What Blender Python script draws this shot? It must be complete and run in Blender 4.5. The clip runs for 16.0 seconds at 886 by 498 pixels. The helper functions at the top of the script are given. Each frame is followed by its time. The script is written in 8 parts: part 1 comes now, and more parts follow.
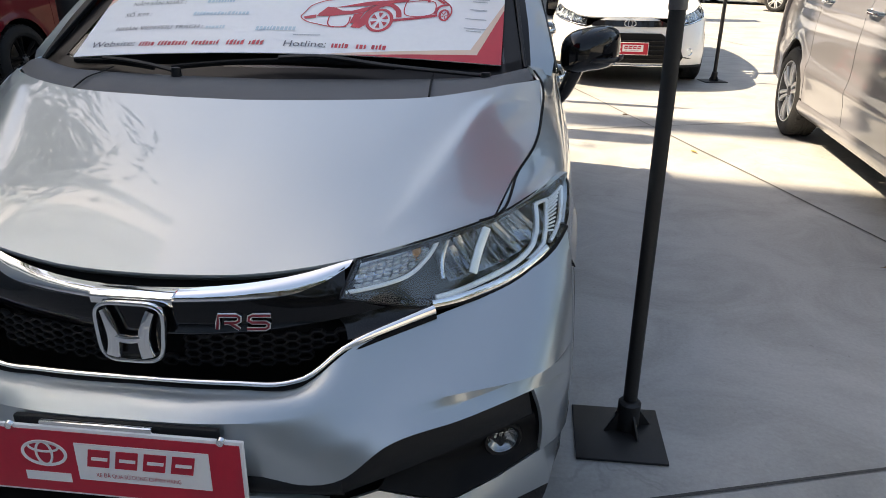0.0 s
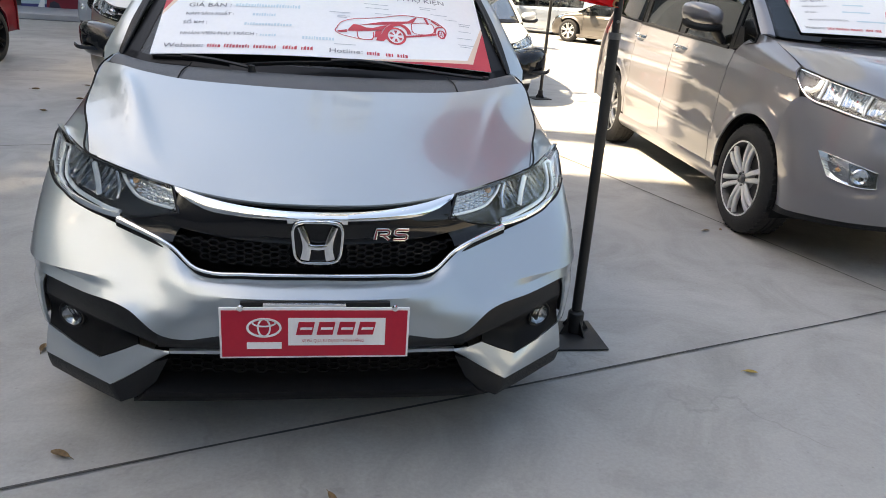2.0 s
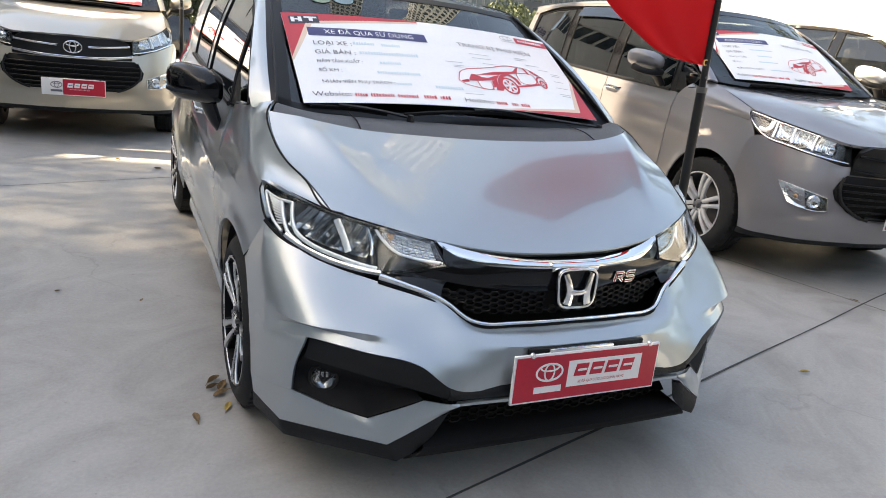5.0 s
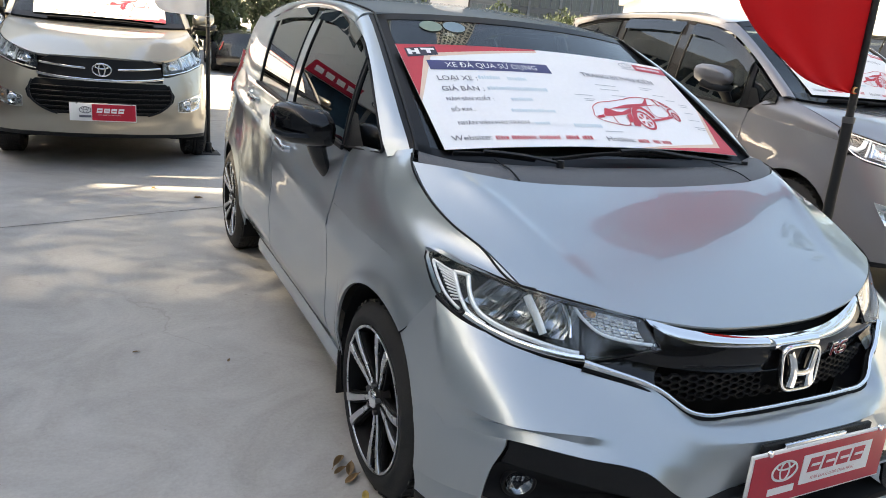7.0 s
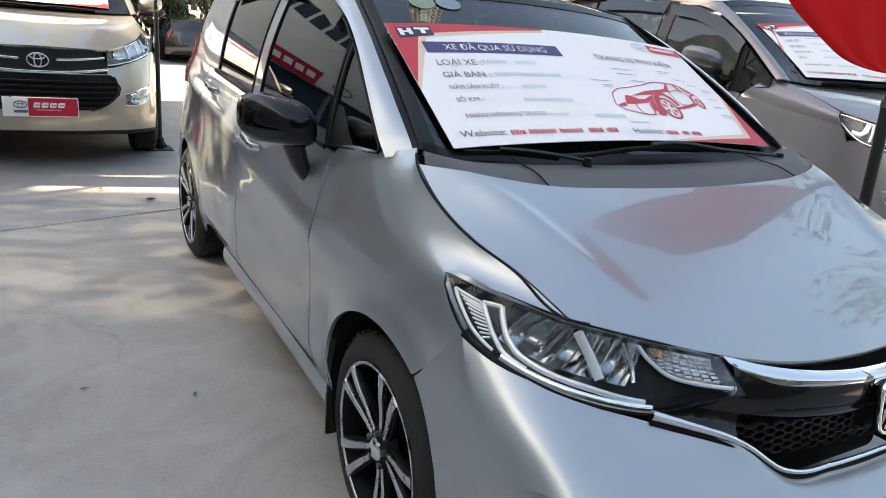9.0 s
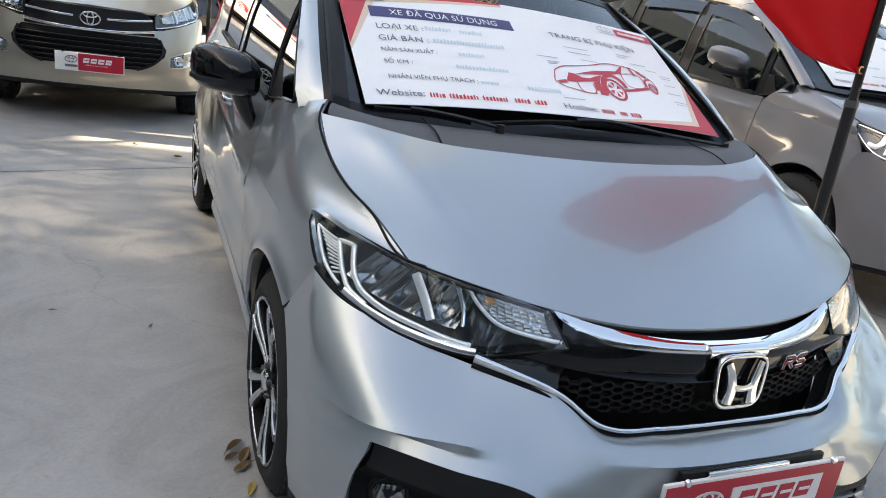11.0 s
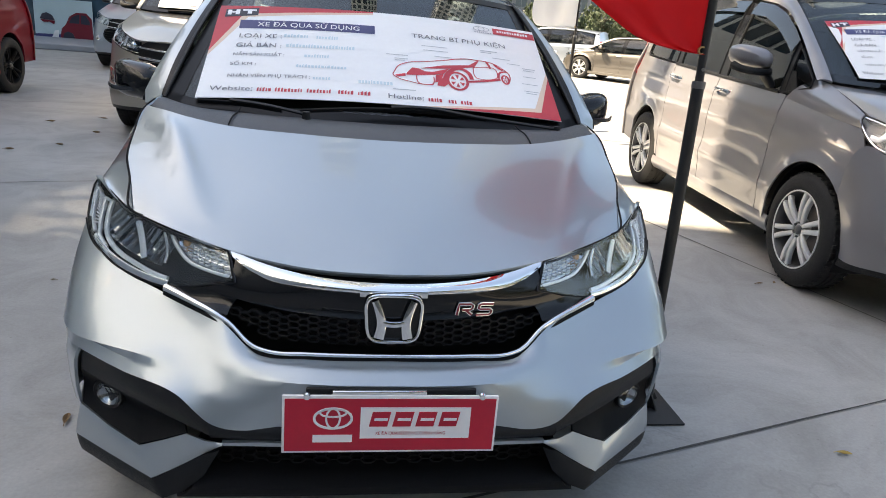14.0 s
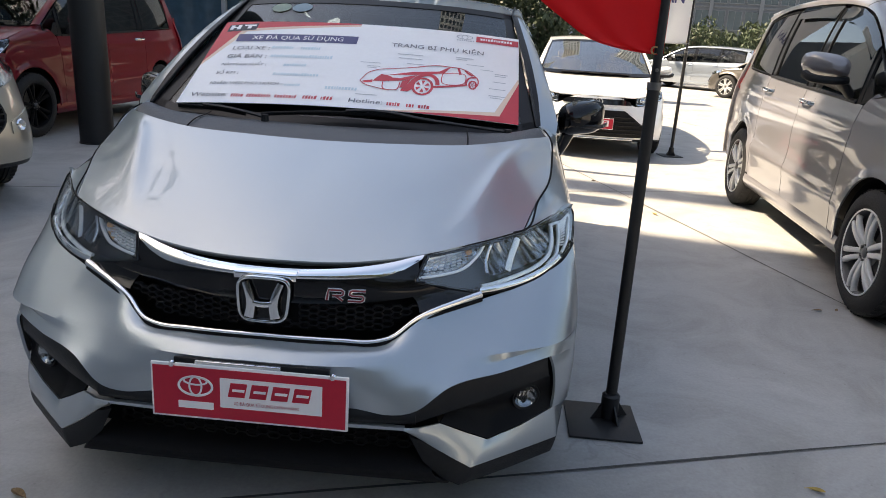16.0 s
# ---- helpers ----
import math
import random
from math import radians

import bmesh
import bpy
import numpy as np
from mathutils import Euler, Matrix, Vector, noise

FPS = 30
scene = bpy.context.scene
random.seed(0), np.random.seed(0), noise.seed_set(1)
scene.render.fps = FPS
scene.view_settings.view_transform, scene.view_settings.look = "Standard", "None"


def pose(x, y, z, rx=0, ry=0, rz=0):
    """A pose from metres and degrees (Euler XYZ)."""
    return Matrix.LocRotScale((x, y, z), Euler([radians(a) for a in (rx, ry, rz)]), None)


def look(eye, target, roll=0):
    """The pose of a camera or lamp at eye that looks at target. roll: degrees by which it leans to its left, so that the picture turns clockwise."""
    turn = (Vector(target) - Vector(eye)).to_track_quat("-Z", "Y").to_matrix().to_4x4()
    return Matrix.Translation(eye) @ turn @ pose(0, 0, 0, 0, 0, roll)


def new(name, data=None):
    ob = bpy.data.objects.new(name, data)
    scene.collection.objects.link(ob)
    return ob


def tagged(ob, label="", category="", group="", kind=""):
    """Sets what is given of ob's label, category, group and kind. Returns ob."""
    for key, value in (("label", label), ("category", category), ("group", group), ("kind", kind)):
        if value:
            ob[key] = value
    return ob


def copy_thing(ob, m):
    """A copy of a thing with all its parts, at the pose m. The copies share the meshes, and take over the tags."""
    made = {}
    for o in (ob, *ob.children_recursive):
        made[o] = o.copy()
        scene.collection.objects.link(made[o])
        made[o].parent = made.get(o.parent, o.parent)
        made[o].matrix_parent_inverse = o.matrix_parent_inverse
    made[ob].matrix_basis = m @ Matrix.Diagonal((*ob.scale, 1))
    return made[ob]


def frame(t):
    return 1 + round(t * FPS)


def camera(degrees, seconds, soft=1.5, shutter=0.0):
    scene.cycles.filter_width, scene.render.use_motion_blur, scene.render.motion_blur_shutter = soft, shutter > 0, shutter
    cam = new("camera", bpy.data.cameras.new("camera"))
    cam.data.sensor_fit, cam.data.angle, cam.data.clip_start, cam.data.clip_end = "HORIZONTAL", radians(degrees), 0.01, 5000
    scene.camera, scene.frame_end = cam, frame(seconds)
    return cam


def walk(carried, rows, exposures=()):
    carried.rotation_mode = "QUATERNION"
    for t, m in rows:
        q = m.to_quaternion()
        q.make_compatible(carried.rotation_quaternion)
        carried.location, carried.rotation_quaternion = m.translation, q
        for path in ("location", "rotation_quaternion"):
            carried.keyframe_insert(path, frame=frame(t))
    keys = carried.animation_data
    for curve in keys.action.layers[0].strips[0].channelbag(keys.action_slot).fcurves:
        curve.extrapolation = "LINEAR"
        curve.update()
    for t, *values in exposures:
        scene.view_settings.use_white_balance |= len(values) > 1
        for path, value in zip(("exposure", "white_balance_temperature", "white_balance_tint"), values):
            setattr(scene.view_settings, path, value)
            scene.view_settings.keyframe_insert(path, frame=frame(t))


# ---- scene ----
cam = camera(64.3, 16.0, soft=0.9)
PATH = [
    (0, (0.73, -0.968, 1.326), (0.507, 0.867, 0.562), 0.2),
    (0.5, (0.627, -1.251, 1.342), (0.47, 0.597, 0.592), 1.0),
    (1, (0.506, -1.475, 1.359), (0.499, 0.385, 0.624), 1.6),
    (1.5, (0.271, -1.645, 1.358), (0.496, 0.213, 0.655), 3.0),
    (2, (0.031, -1.724, 1.357), (0.351, 0.122, 0.657), 4.3),
    (2.5, (-0.213, -1.68, 1.362), (0.236, 0.172, 0.755), 5.5),
    (3, (-0.429, -1.693, 1.371), (0.124, 0.115, 0.721), 5.6),
    (3.5, (-0.68, -1.733, 1.371), (-0.003, 0.035, 0.726), 5.4),
    (4, (-0.854, -1.668, 1.344), (-0.15, 0.083, 0.681), 6.0),
    (4.2, (-0.922, -1.606, 1.335), (-0.188, 0.137, 0.684), 6.3),
    (6.3, (-1.558, -1.217, 1.41), (-0.647, 0.475, 0.854), 5.6),
    (6.5, (-1.561, -1.131, 1.414), (-0.653, 0.561, 0.856), 5.4),
    (7, (-1.59, -0.93, 1.391), (-0.72, 0.775, 0.812), 5.7),
    (7.5, (-1.677, -0.739, 1.414), (-0.758, 0.933, 0.811), 5.7),
    (8, (-1.693, -0.592, 1.398), (-0.727, 1.051, 0.792), 5.1),
    (8.2, (-1.668, -0.534, 1.388), (-0.699, 1.107, 0.782), 5.0),
    (10.3, (-1.405, -0.613, 1.32), (-0.478, 1.059, 0.733), 7.2),
    (10.5, (-1.374, -0.719, 1.321), (-0.477, 0.952, 0.686), 7.8),
    (11, (-1.189, -0.836, 1.32), (-0.389, 0.883, 0.685), 8.9),
    (11.5, (-0.997, -0.962, 1.318), (-0.389, 0.838, 0.693), 7.6),
    (12, (-0.847, -1.129, 1.356), (-0.291, 0.693, 0.749), 5.5),
    (12.5, (-0.668, -1.245, 1.382), (-0.125, 0.585, 0.784), 5.7),
    (13, (-0.423, -1.253, 1.372), (0.064, 0.601, 0.801), 5.8),
    (13.5, (-0.28, -1.302, 1.362), (0.193, 0.559, 0.801), 5.8),
    (14, (-0.155, -1.434, 1.365), (0.159, 0.442, 0.747), 5.0),
    (14.5, (0.004, -1.5, 1.384), (0.247, 0.377, 0.739), 5.1),
    (15, (0.238, -1.451, 1.376), (0.422, 0.461, 0.819), 5.1),
    (15.5, (0.385, -1.453, 1.356), (0.488, 0.474, 0.832), 5.2),
    (16, (0.561, -1.539, 1.353), (0.443, 0.37, 0.767), 3.4),
]
walk(cam, [(t, look(eye, target, roll)) for t, eye, target, roll in PATH],
     exposures=[(0.0, 1.95, 8600, 11), (0.5, 2.34, 8800, 11), (1.5, 2.52, 9200, 11), (3.5, 2.77, 9800, 12), (4.2, 2.78, 9800, 12), (7.0, 2.66, 9300, 10), (12.5, 2.55, 9200, 10), (14.5, 2.40, 8900, 11), (15.5, 2.12, 8700, 12), (16.0, 2.05, 8600, 12)])

# ---------------------------------------------------------------- light
SUN_AZ = radians(282.0)      # where the sun stands, clockwise from +y
SUN_EL = radians(50.0)
world = bpy.data.worlds.new("sky")
scene.world = world
world.use_nodes = True
_n = world.node_tree.nodes
_sky = _n.new("ShaderNodeTexSky")
_sky.sky_type = "NISHITA"
_sky.sun_disc = False
_sky.sun_elevation, _sky.sun_rotation = SUN_EL, SUN_AZ
_sky.air_density, _sky.dust_density, _sky.ozone_density = 1.0, 1.0, 1.5
world.node_tree.links.new(_sky.outputs[0], _n["Background"].inputs[0])
_n["Background"].inputs[1].default_value = 0.088
sun = new("sun", bpy.data.lights.new("sun", "SUN"))
sun.data.energy, sun.data.angle, sun.data.color = 3.4, radians(0.5), (1.0, 0.95, 0.87)
_sd = Vector((math.sin(SUN_AZ) * math.cos(SUN_EL), math.cos(SUN_AZ) * math.cos(SUN_EL), math.sin(SUN_EL)))
sun.matrix_world = look(_sd * 50, (0, 0, 0))

# ---------------------------------------------------------------- materials
def node(nt, kind, **values):
    n = nt.nodes.new(kind)
    for k, v in values.items():
        n.inputs[k].default_value = v
    return n


def principled(name, color=(0.5, 0.5, 0.5), rough=0.5, metal=0.0, coat=0.0, spec=0.5, emit=None, strength=0.0):
    m = bpy.data.materials.new(name)
    m.use_nodes = True
    b = m.node_tree.nodes["Principled BSDF"]
    b.inputs["Base Color"].default_value = (*color, 1)
    b.inputs["Roughness"].default_value = rough
    b.inputs["Metallic"].default_value = metal
    b.inputs["Coat Weight"].default_value = coat
    b.inputs["Coat Roughness"].default_value = 0.02
    b.inputs["Coat IOR"].default_value = 1.6
    b.inputs["Specular IOR Level"].default_value = spec
    if emit:
        b.inputs["Emission Color"].default_value = (*emit, 1)
        b.inputs["Emission Strength"].default_value = strength
    return m


def vary(m, scale=3.0, amount=0.15, fine=60.0, rough=0.08, bump=0.0, bump_scale=200.0, tint=None):
    """Mottles a material at two scales, in colour and gloss, with a fine relief."""
    nt = m.node_tree
    b = nt.nodes["Principled BSDF"]
    co = nt.nodes.new("ShaderNodeTexCoord")
    big = node(nt, "ShaderNodeTexNoise", Scale=scale, Detail=5.0, Roughness=0.6)
    small = node(nt, "ShaderNodeTexNoise", Scale=fine, Detail=3.0)
    for n in (big, small):
        nt.links.new(co.outputs["Object"], n.inputs["Vector"])
    mix = nt.nodes.new("ShaderNodeMath")
    mix.operation = "MULTIPLY_ADD"
    mix.inputs[1].default_value, mix.inputs[2].default_value = 0.5, 0.0
    nt.links.new(small.outputs["Fac"], mix.inputs[0])
    add = nt.nodes.new("ShaderNodeMath")
    add.operation = "MULTIPLY_ADD"
    add.inputs[1].default_value = 0.5
    nt.links.new(big.outputs["Fac"], add.inputs[0])
    nt.links.new(mix.outputs[0], add.inputs[2])
    base = b.inputs["Base Color"].default_value[:3]
    ramp = nt.nodes.new("ShaderNodeValToRGB")
    ramp.color_ramp.elements[0].position, ramp.color_ramp.elements[1].position = 0.3, 0.7
    lo = tuple(max(0, c * (1 - amount)) for c in base)
    hi = tuple(min(1, c * (1 + amount)) for c in base)
    if tint:
        lo = tint
    ramp.color_ramp.elements[0].color, ramp.color_ramp.elements[1].color = (*lo, 1), (*hi, 1)
    nt.links.new(add.outputs[0], ramp.inputs[0])
    nt.links.new(ramp.outputs[0], b.inputs["Base Color"])
    r0 = b.inputs["Roughness"].default_value
    mr = nt.nodes.new("ShaderNodeMapRange")
    mr.inputs["To Min"].default_value, mr.inputs["To Max"].default_value = max(0.02, r0 - rough), min(1, r0 + rough)
    nt.links.new(big.outputs["Fac"], mr.inputs["Value"])
    nt.links.new(mr.outputs[0], b.inputs["Roughness"])
    if bump:
        bn = node(nt, "ShaderNodeTexNoise", Scale=bump_scale, Detail=3.0)
        nt.links.new(co.outputs["Object"], bn.inputs["Vector"])
        bp = node(nt, "ShaderNodeBump", Strength=bump, Distance=0.004)
        nt.links.new(bn.outputs["Fac"], bp.inputs["Height"])
        nt.links.new(bp.outputs[0], b.inputs["Normal"])
    return m


def car_paint(name, color, metal=0.85, rough=0.34, dust=0.06, lacquer=1.6):
    """Lacquered paint with metal flakes and a little dust."""
    m = principled(name, color, rough, metal, coat=1.0)
    m.node_tree.nodes["Principled BSDF"].inputs["Coat IOR"].default_value = lacquer
    vary(m, 1.6, dust, 900.0, 0.04)
    return m


def pane(name, tint, gloss_ior=1.5, rough=0.0, alpha=1.0):
    """Thin glass: what is behind it, tinted, under a mirror that grows towards the edge."""
    m = bpy.data.materials.new(name)
    m.use_nodes = True
    nt = m.node_tree
    nt.nodes.remove(nt.nodes["Principled BSDF"])
    tr = node(nt, "ShaderNodeBsdfTransparent", Color=(*tint, 1))
    gl = node(nt, "ShaderNodeBsdfGlossy", Color=(1, 1, 1, 1), Roughness=rough)
    lw = node(nt, "ShaderNodeLayerWeight", Blend=0.5)
    pw = nt.nodes.new("ShaderNodeMath")
    pw.operation = "POWER"
    pw.inputs[1].default_value = 4.5
    nt.links.new(lw.outputs["Facing"], pw.inputs[0])
    f0 = ((gloss_ior - 1) / (gloss_ior + 1)) ** 2
    fr = nt.nodes.new("ShaderNodeMath")
    fr.operation = "MULTIPLY_ADD"
    fr.inputs[1].default_value, fr.inputs[2].default_value = 0.9 - f0, f0
    nt.links.new(pw.outputs[0], fr.inputs[0])
    mx = nt.nodes.new("ShaderNodeMixShader")
    nt.links.new(fr.outputs[0], mx.inputs[0])
    nt.links.new(tr.outputs[0], mx.inputs[1])
    nt.links.new(gl.outputs[0], mx.inputs[2])
    nt.links.new(mx.outputs[0], nt.nodes["Material Output"].inputs[0])
    return m


M = {}
M["silver"] = car_paint("silver_paint", (0.388, 0.440, 0.472), 0.70, 0.34, 0.04, 1.6)
M["bronze"] = car_paint("bronze_grey_paint", (0.189, 0.184, 0.198), 0.10, 0.30, 0.06)
M["gold"] = car_paint("champagne_paint", (0.39, 0.355, 0.295), 0.55, 0.34, 0.06)
M["red_car"] = car_paint("dark_red_paint", (0.165, 0.003, 0.011), 0.0, 0.5, 0.10)
M["red_car"].node_tree.nodes["Principled BSDF"].inputs["Specular IOR Level"].default_value = 0.15
M["red_car"].node_tree.nodes["Principled BSDF"].inputs["Coat Weight"].default_value = 0.5
M["deep_red"] = vary(principled("deep_red_print", (0.20, 0.012, 0.025), 0.4), 2, 0.1, 60, 0.05)
M["frit"] = vary(principled("black_glass_border", (0.004, 0.004, 0.005), 0.32, 0, 0, 0.22), 6, 0.2, 200, 0.04)
M["white_car"] = car_paint("white_paint", (0.80, 0.80, 0.79), 0.0, 0.35, 0.03)
M["black_car"] = car_paint("black_paint", (0.008, 0.008, 0.010), 0.0, 0.25, 0.03, 1.45)
M["bluesilver"] = car_paint("blue_silver_paint", (0.42, 0.47, 0.53), 0.7, 0.34)
M["tan_car"] = car_paint("tan_paint", (0.165, 0.150, 0.135), 0.7, 0.36)
M["chrome"] = vary(principled("chrome", (0.88, 0.89, 0.90), 0.06, 1.0), 20, 0.03, 300, 0.03)
M["piano"] = vary(principled("gloss_black", (0.006, 0.006, 0.007), 0.08, 0, 0.0, 0.42), 6, 0.2, 200, 0.04)
M["plastic"] = vary(principled("black_plastic", (0.0085, 0.009, 0.0105), 0.5, 0, 0, 0.32), 4, 0.2, 250, 0.1, 0.25, 900)
M["cowlgrey"] = vary(principled("dusty_grey_plastic", (0.075, 0.078, 0.085), 0.5), 5, 0.18, 150, 0.1, 0.2, 700)
M["dark"] = vary(principled("dark_cavity", (0.006, 0.006, 0.007), 0.75, 0, 0, 0.25), 5, 0.2, 80, 0.1)
M["rubber"] = vary(principled("tyre_rubber", (0.013, 0.013, 0.014), 0.8), 8, 0.35, 120, 0.1, 0.4, 400)
M["alloy"] = vary(principled("machined_alloy", (0.62, 0.63, 0.64), 0.28, 1.0), 12, 0.08, 300, 0.06)
M["alloy_dark"] = vary(principled("black_alloy", (0.005, 0.005, 0.006), 0.55, 0.0, 0.0, 0.12), 12, 0.2, 300, 0.06)
M["alloy_grey"] = vary(principled("silver_alloy", (0.62, 0.63, 0.64), 0.34, 0.35), 12, 0.10, 200, 0.06)
# wheel barrel behind the spokes, darker than the silver face
M["alloy_barrel"] = vary(principled("dark_grey_alloy", (0.10, 0.10, 0.105), 0.5, 0.3), 12, 0.2, 200, 0.06)
M["steel"] = vary(principled("bare_steel", (0.16, 0.16, 0.165), 0.45, 0.9), 12, 0.15, 200, 0.1)
M["reflector"] = vary(principled("lamp_reflector", (0.85, 0.86, 0.88), 0.12, 1.0), 30, 0.04, 300, 0.04)
M["lampcase"] = vary(principled("lamp_housing", (0.028, 0.032, 0.040), 0.22, 0.2), 10, 0.2, 200, 0.1)
M["dim_reflector"] = vary(principled("smoked_reflector", (0.34, 0.36, 0.38), 0.14, 1.0), 30, 0.15, 300, 0.05)
M["amber"] = principled("amber_plastic", (0.80, 0.42, 0.20), 0.25, 0.0, 0.3)
M["lightguide"] = vary(principled("frosted_light_guide", (0.95, 0.96, 0.98), 0.16, 0.45, 0.5), 20, 0.04, 200, 0.05)
M["tail"] = principled("red_tail_lens", (0.42, 0.01, 0.012), 0.12, 0.0, 0.8)
M["lens"] = pane("clear_lens", (0.95, 0.97, 0.98), 1.5)
M["glass"] = pane("windscreen_glass", (0.42, 0.48, 0.49), 1.55)
# windscreen glass made clearer and more mirror-like, to look sunlit on the white cars
M["sunny_glass"] = pane("bright_windscreen", (0.70, 0.70, 0.66), 3.2)
M["cream"] = vary(principled("cream_trim", (0.55, 0.47, 0.36), 0.7), 6, 0.15, 150, 0.05)
M["tint"] = pane("tinted_glass", (0.27, 0.29, 0.28), 1.72)
M["seat"] = vary(principled("dark_seat_cloth", (0.035, 0.035, 0.038), 0.85), 6, 0.3, 150, 0.05, 0.3, 300)
M["dash"] = vary(principled("dark_dashboard", (0.02, 0.02, 0.022), 0.6), 6, 0.2, 150, 0.05)
M["paper"] = vary(principled("poster_white", (0.90, 0.905, 0.92), 0.36), 2, 0.025, 60, 0.05)
M["p_red"] = vary(principled("poster_red", (0.60, 0.035, 0.055), 0.42), 2, 0.05, 60, 0.05)
M["p_cream"] = principled("poster_cream", (0.80, 0.60, 0.48), 0.45)
M["p_navy"] = vary(principled("poster_navy", (0.045, 0.05, 0.17), 0.42), 2, 0.05, 60, 0.05)
M["p_grey"] = principled("poster_grey_ink", (0.14, 0.14, 0.17), 0.5)
M["p_pale"] = principled("pale_ink", (0.50, 0.52, 0.56), 0.5)
M["p_blue"] = principled("faded_pen_blue", (0.58, 0.72, 0.79), 0.5)
M["p_black"] = principled("poster_black", (0.03, 0.03, 0.05), 0.5)
M["plate_red"] = vary(principled("sign_red", (0.50, 0.010, 0.035), 0.33), 4, 0.06, 90, 0.06)
M["plate_white"] = vary(principled("sign_white", (0.80, 0.80, 0.80), 0.35), 4, 0.03, 90, 0.06)
M["mesh"] = vary(principled("grille_mesh_black", (0.006, 0.006, 0.007), 0.5, 0, 0, 0.3), 5, 0.2, 90, 0.05)
M["sticker_g"] = principled("pale_green_sticker", (0.22, 0.30, 0.24), 0.5)
M["sticker_b"] = principled("pale_blue_sticker", (0.18, 0.28, 0.34), 0.5)
M["blackmetal"] = vary(principled("black_powder_coat", (0.008, 0.008, 0.009), 0.5), 6, 0.3, 120, 0.1, 0.15, 500)
M["brass"] = principled("brass_eyelet", (0.65, 0.50, 0.28), 0.3, 1.0)
M["leaf"] = vary(principled("dry_leaf", (0.20, 0.12, 0.055), 0.7), 20, 0.4, 100, 0.1)
M["leaf_y"] = vary(principled("yellow_leaf", (0.42, 0.28, 0.07), 0.7), 20, 0.35, 100, 0.1)
M["foliage"] = vary(principled("foliage", (0.034, 0.052, 0.020), 0.6), 0.5, 0.6, 6, 0.1)
M["bark"] = vary(principled("bark", (0.10, 0.08, 0.06), 0.85), 2, 0.3, 40, 0.05, 0.5, 30)
M["white_wall"] = vary(principled("white_wall", (0.76, 0.75, 0.72), 0.7), 0.4, 0.06, 12, 0.08)
M["plaster"] = vary(principled("plastered_wall", (0.55, 0.55, 0.54), 0.75), 0.4, 0.08, 12, 0.08)
M["grey_wall"] = vary(principled("grey_facade", (0.30, 0.31, 0.33), 0.6), 0.2, 0.12, 4, 0.1)
M["tower_grey"] = vary(principled("tower_frames", (0.10, 0.115, 0.14), 0.6), 0.2, 0.12, 4, 0.1)
M["pale_poster"] = vary(principled("pale_poster", (0.42, 0.55, 0.58), 0.4), 2, 0.1, 60, 0.05)
M["yard_wall"] = vary(principled("yard_wall", (0.26, 0.265, 0.265), 0.8), 0.3, 0.3, 5, 0.08)
M["dark_wall"] = vary(principled("charcoal_facade", (0.085, 0.097, 0.118), 0.55), 0.2, 0.15, 4, 0.1)
M["facade_glass"] = vary(principled("facade_glass", (0.04, 0.06, 0.08), 0.14, 0.0, 0.0, 0.35), 0.3, 0.25, 5, 0.03)
M["shop_glass"] = vary(principled("shopfront_glass", (0.035, 0.075, 0.11), 0.05, 0.0, 0.0, 0.9), 0.3, 0.25, 5, 0.03)
M["truss"] = vary(principled("white_steel", (0.72, 0.72, 0.70), 0.45), 3, 0.06, 60, 0.08)


def flag_cloth(name, color, through_color, sheer=0.35):
    m = principled(name, color, 0.75)
    vary(m, 3, 0.10, 500, 0.05, 0.2, 1200)
    nt = m.node_tree
    b = nt.nodes["Principled BSDF"]
    tl = node(nt, "ShaderNodeBsdfTranslucent", Color=(*through_color, 1))
    mx = nt.nodes.new("ShaderNodeMixShader")
    mx.inputs[0].default_value = sheer
    nt.links.new(b.outputs[0], mx.inputs[1])
    nt.links.new(tl.outputs[0], mx.inputs[2])
    nt.links.new(mx.outputs[0], nt.nodes["Material Output"].inputs[0])
    return m


M["flag_red"] = flag_cloth("red_flag_cloth", (0.70, 0.014, 0.022), (0.90, 0.02, 0.025), 0.45)
# cloths of the unseen roof panels: one glows as fill, one thins the sun
M["sun_mask_cloth"] = flag_cloth("sun_mask_cloth", (0.74, 0.74, 0.75), (0.78, 0.80, 0.84), 0.7)
M["dapple_mask"] = flag_cloth("sheer_sun_mask", (0.74, 0.74, 0.75), (0.78, 0.80, 0.84), 0.7)
_mask_nt = M["dapple_mask"].node_tree
_mix = _mask_nt.nodes.new("ShaderNodeMixShader")
_mix.inputs[0].default_value = 0.31
_mask_nt.links.new(_mask_nt.nodes["Mix Shader"].outputs[0], _mix.inputs[1])
_mask_nt.links.new(_mask_nt.nodes.new("ShaderNodeBsdfTransparent").outputs[0], _mix.inputs[2])
_mask_nt.links.new(_mix.outputs[0], _mask_nt.nodes["Material Output"].inputs[0])
M["flag_white"] = flag_cloth("white_flag_cloth", (0.78, 0.78, 0.80), (0.75, 0.75, 0.75))


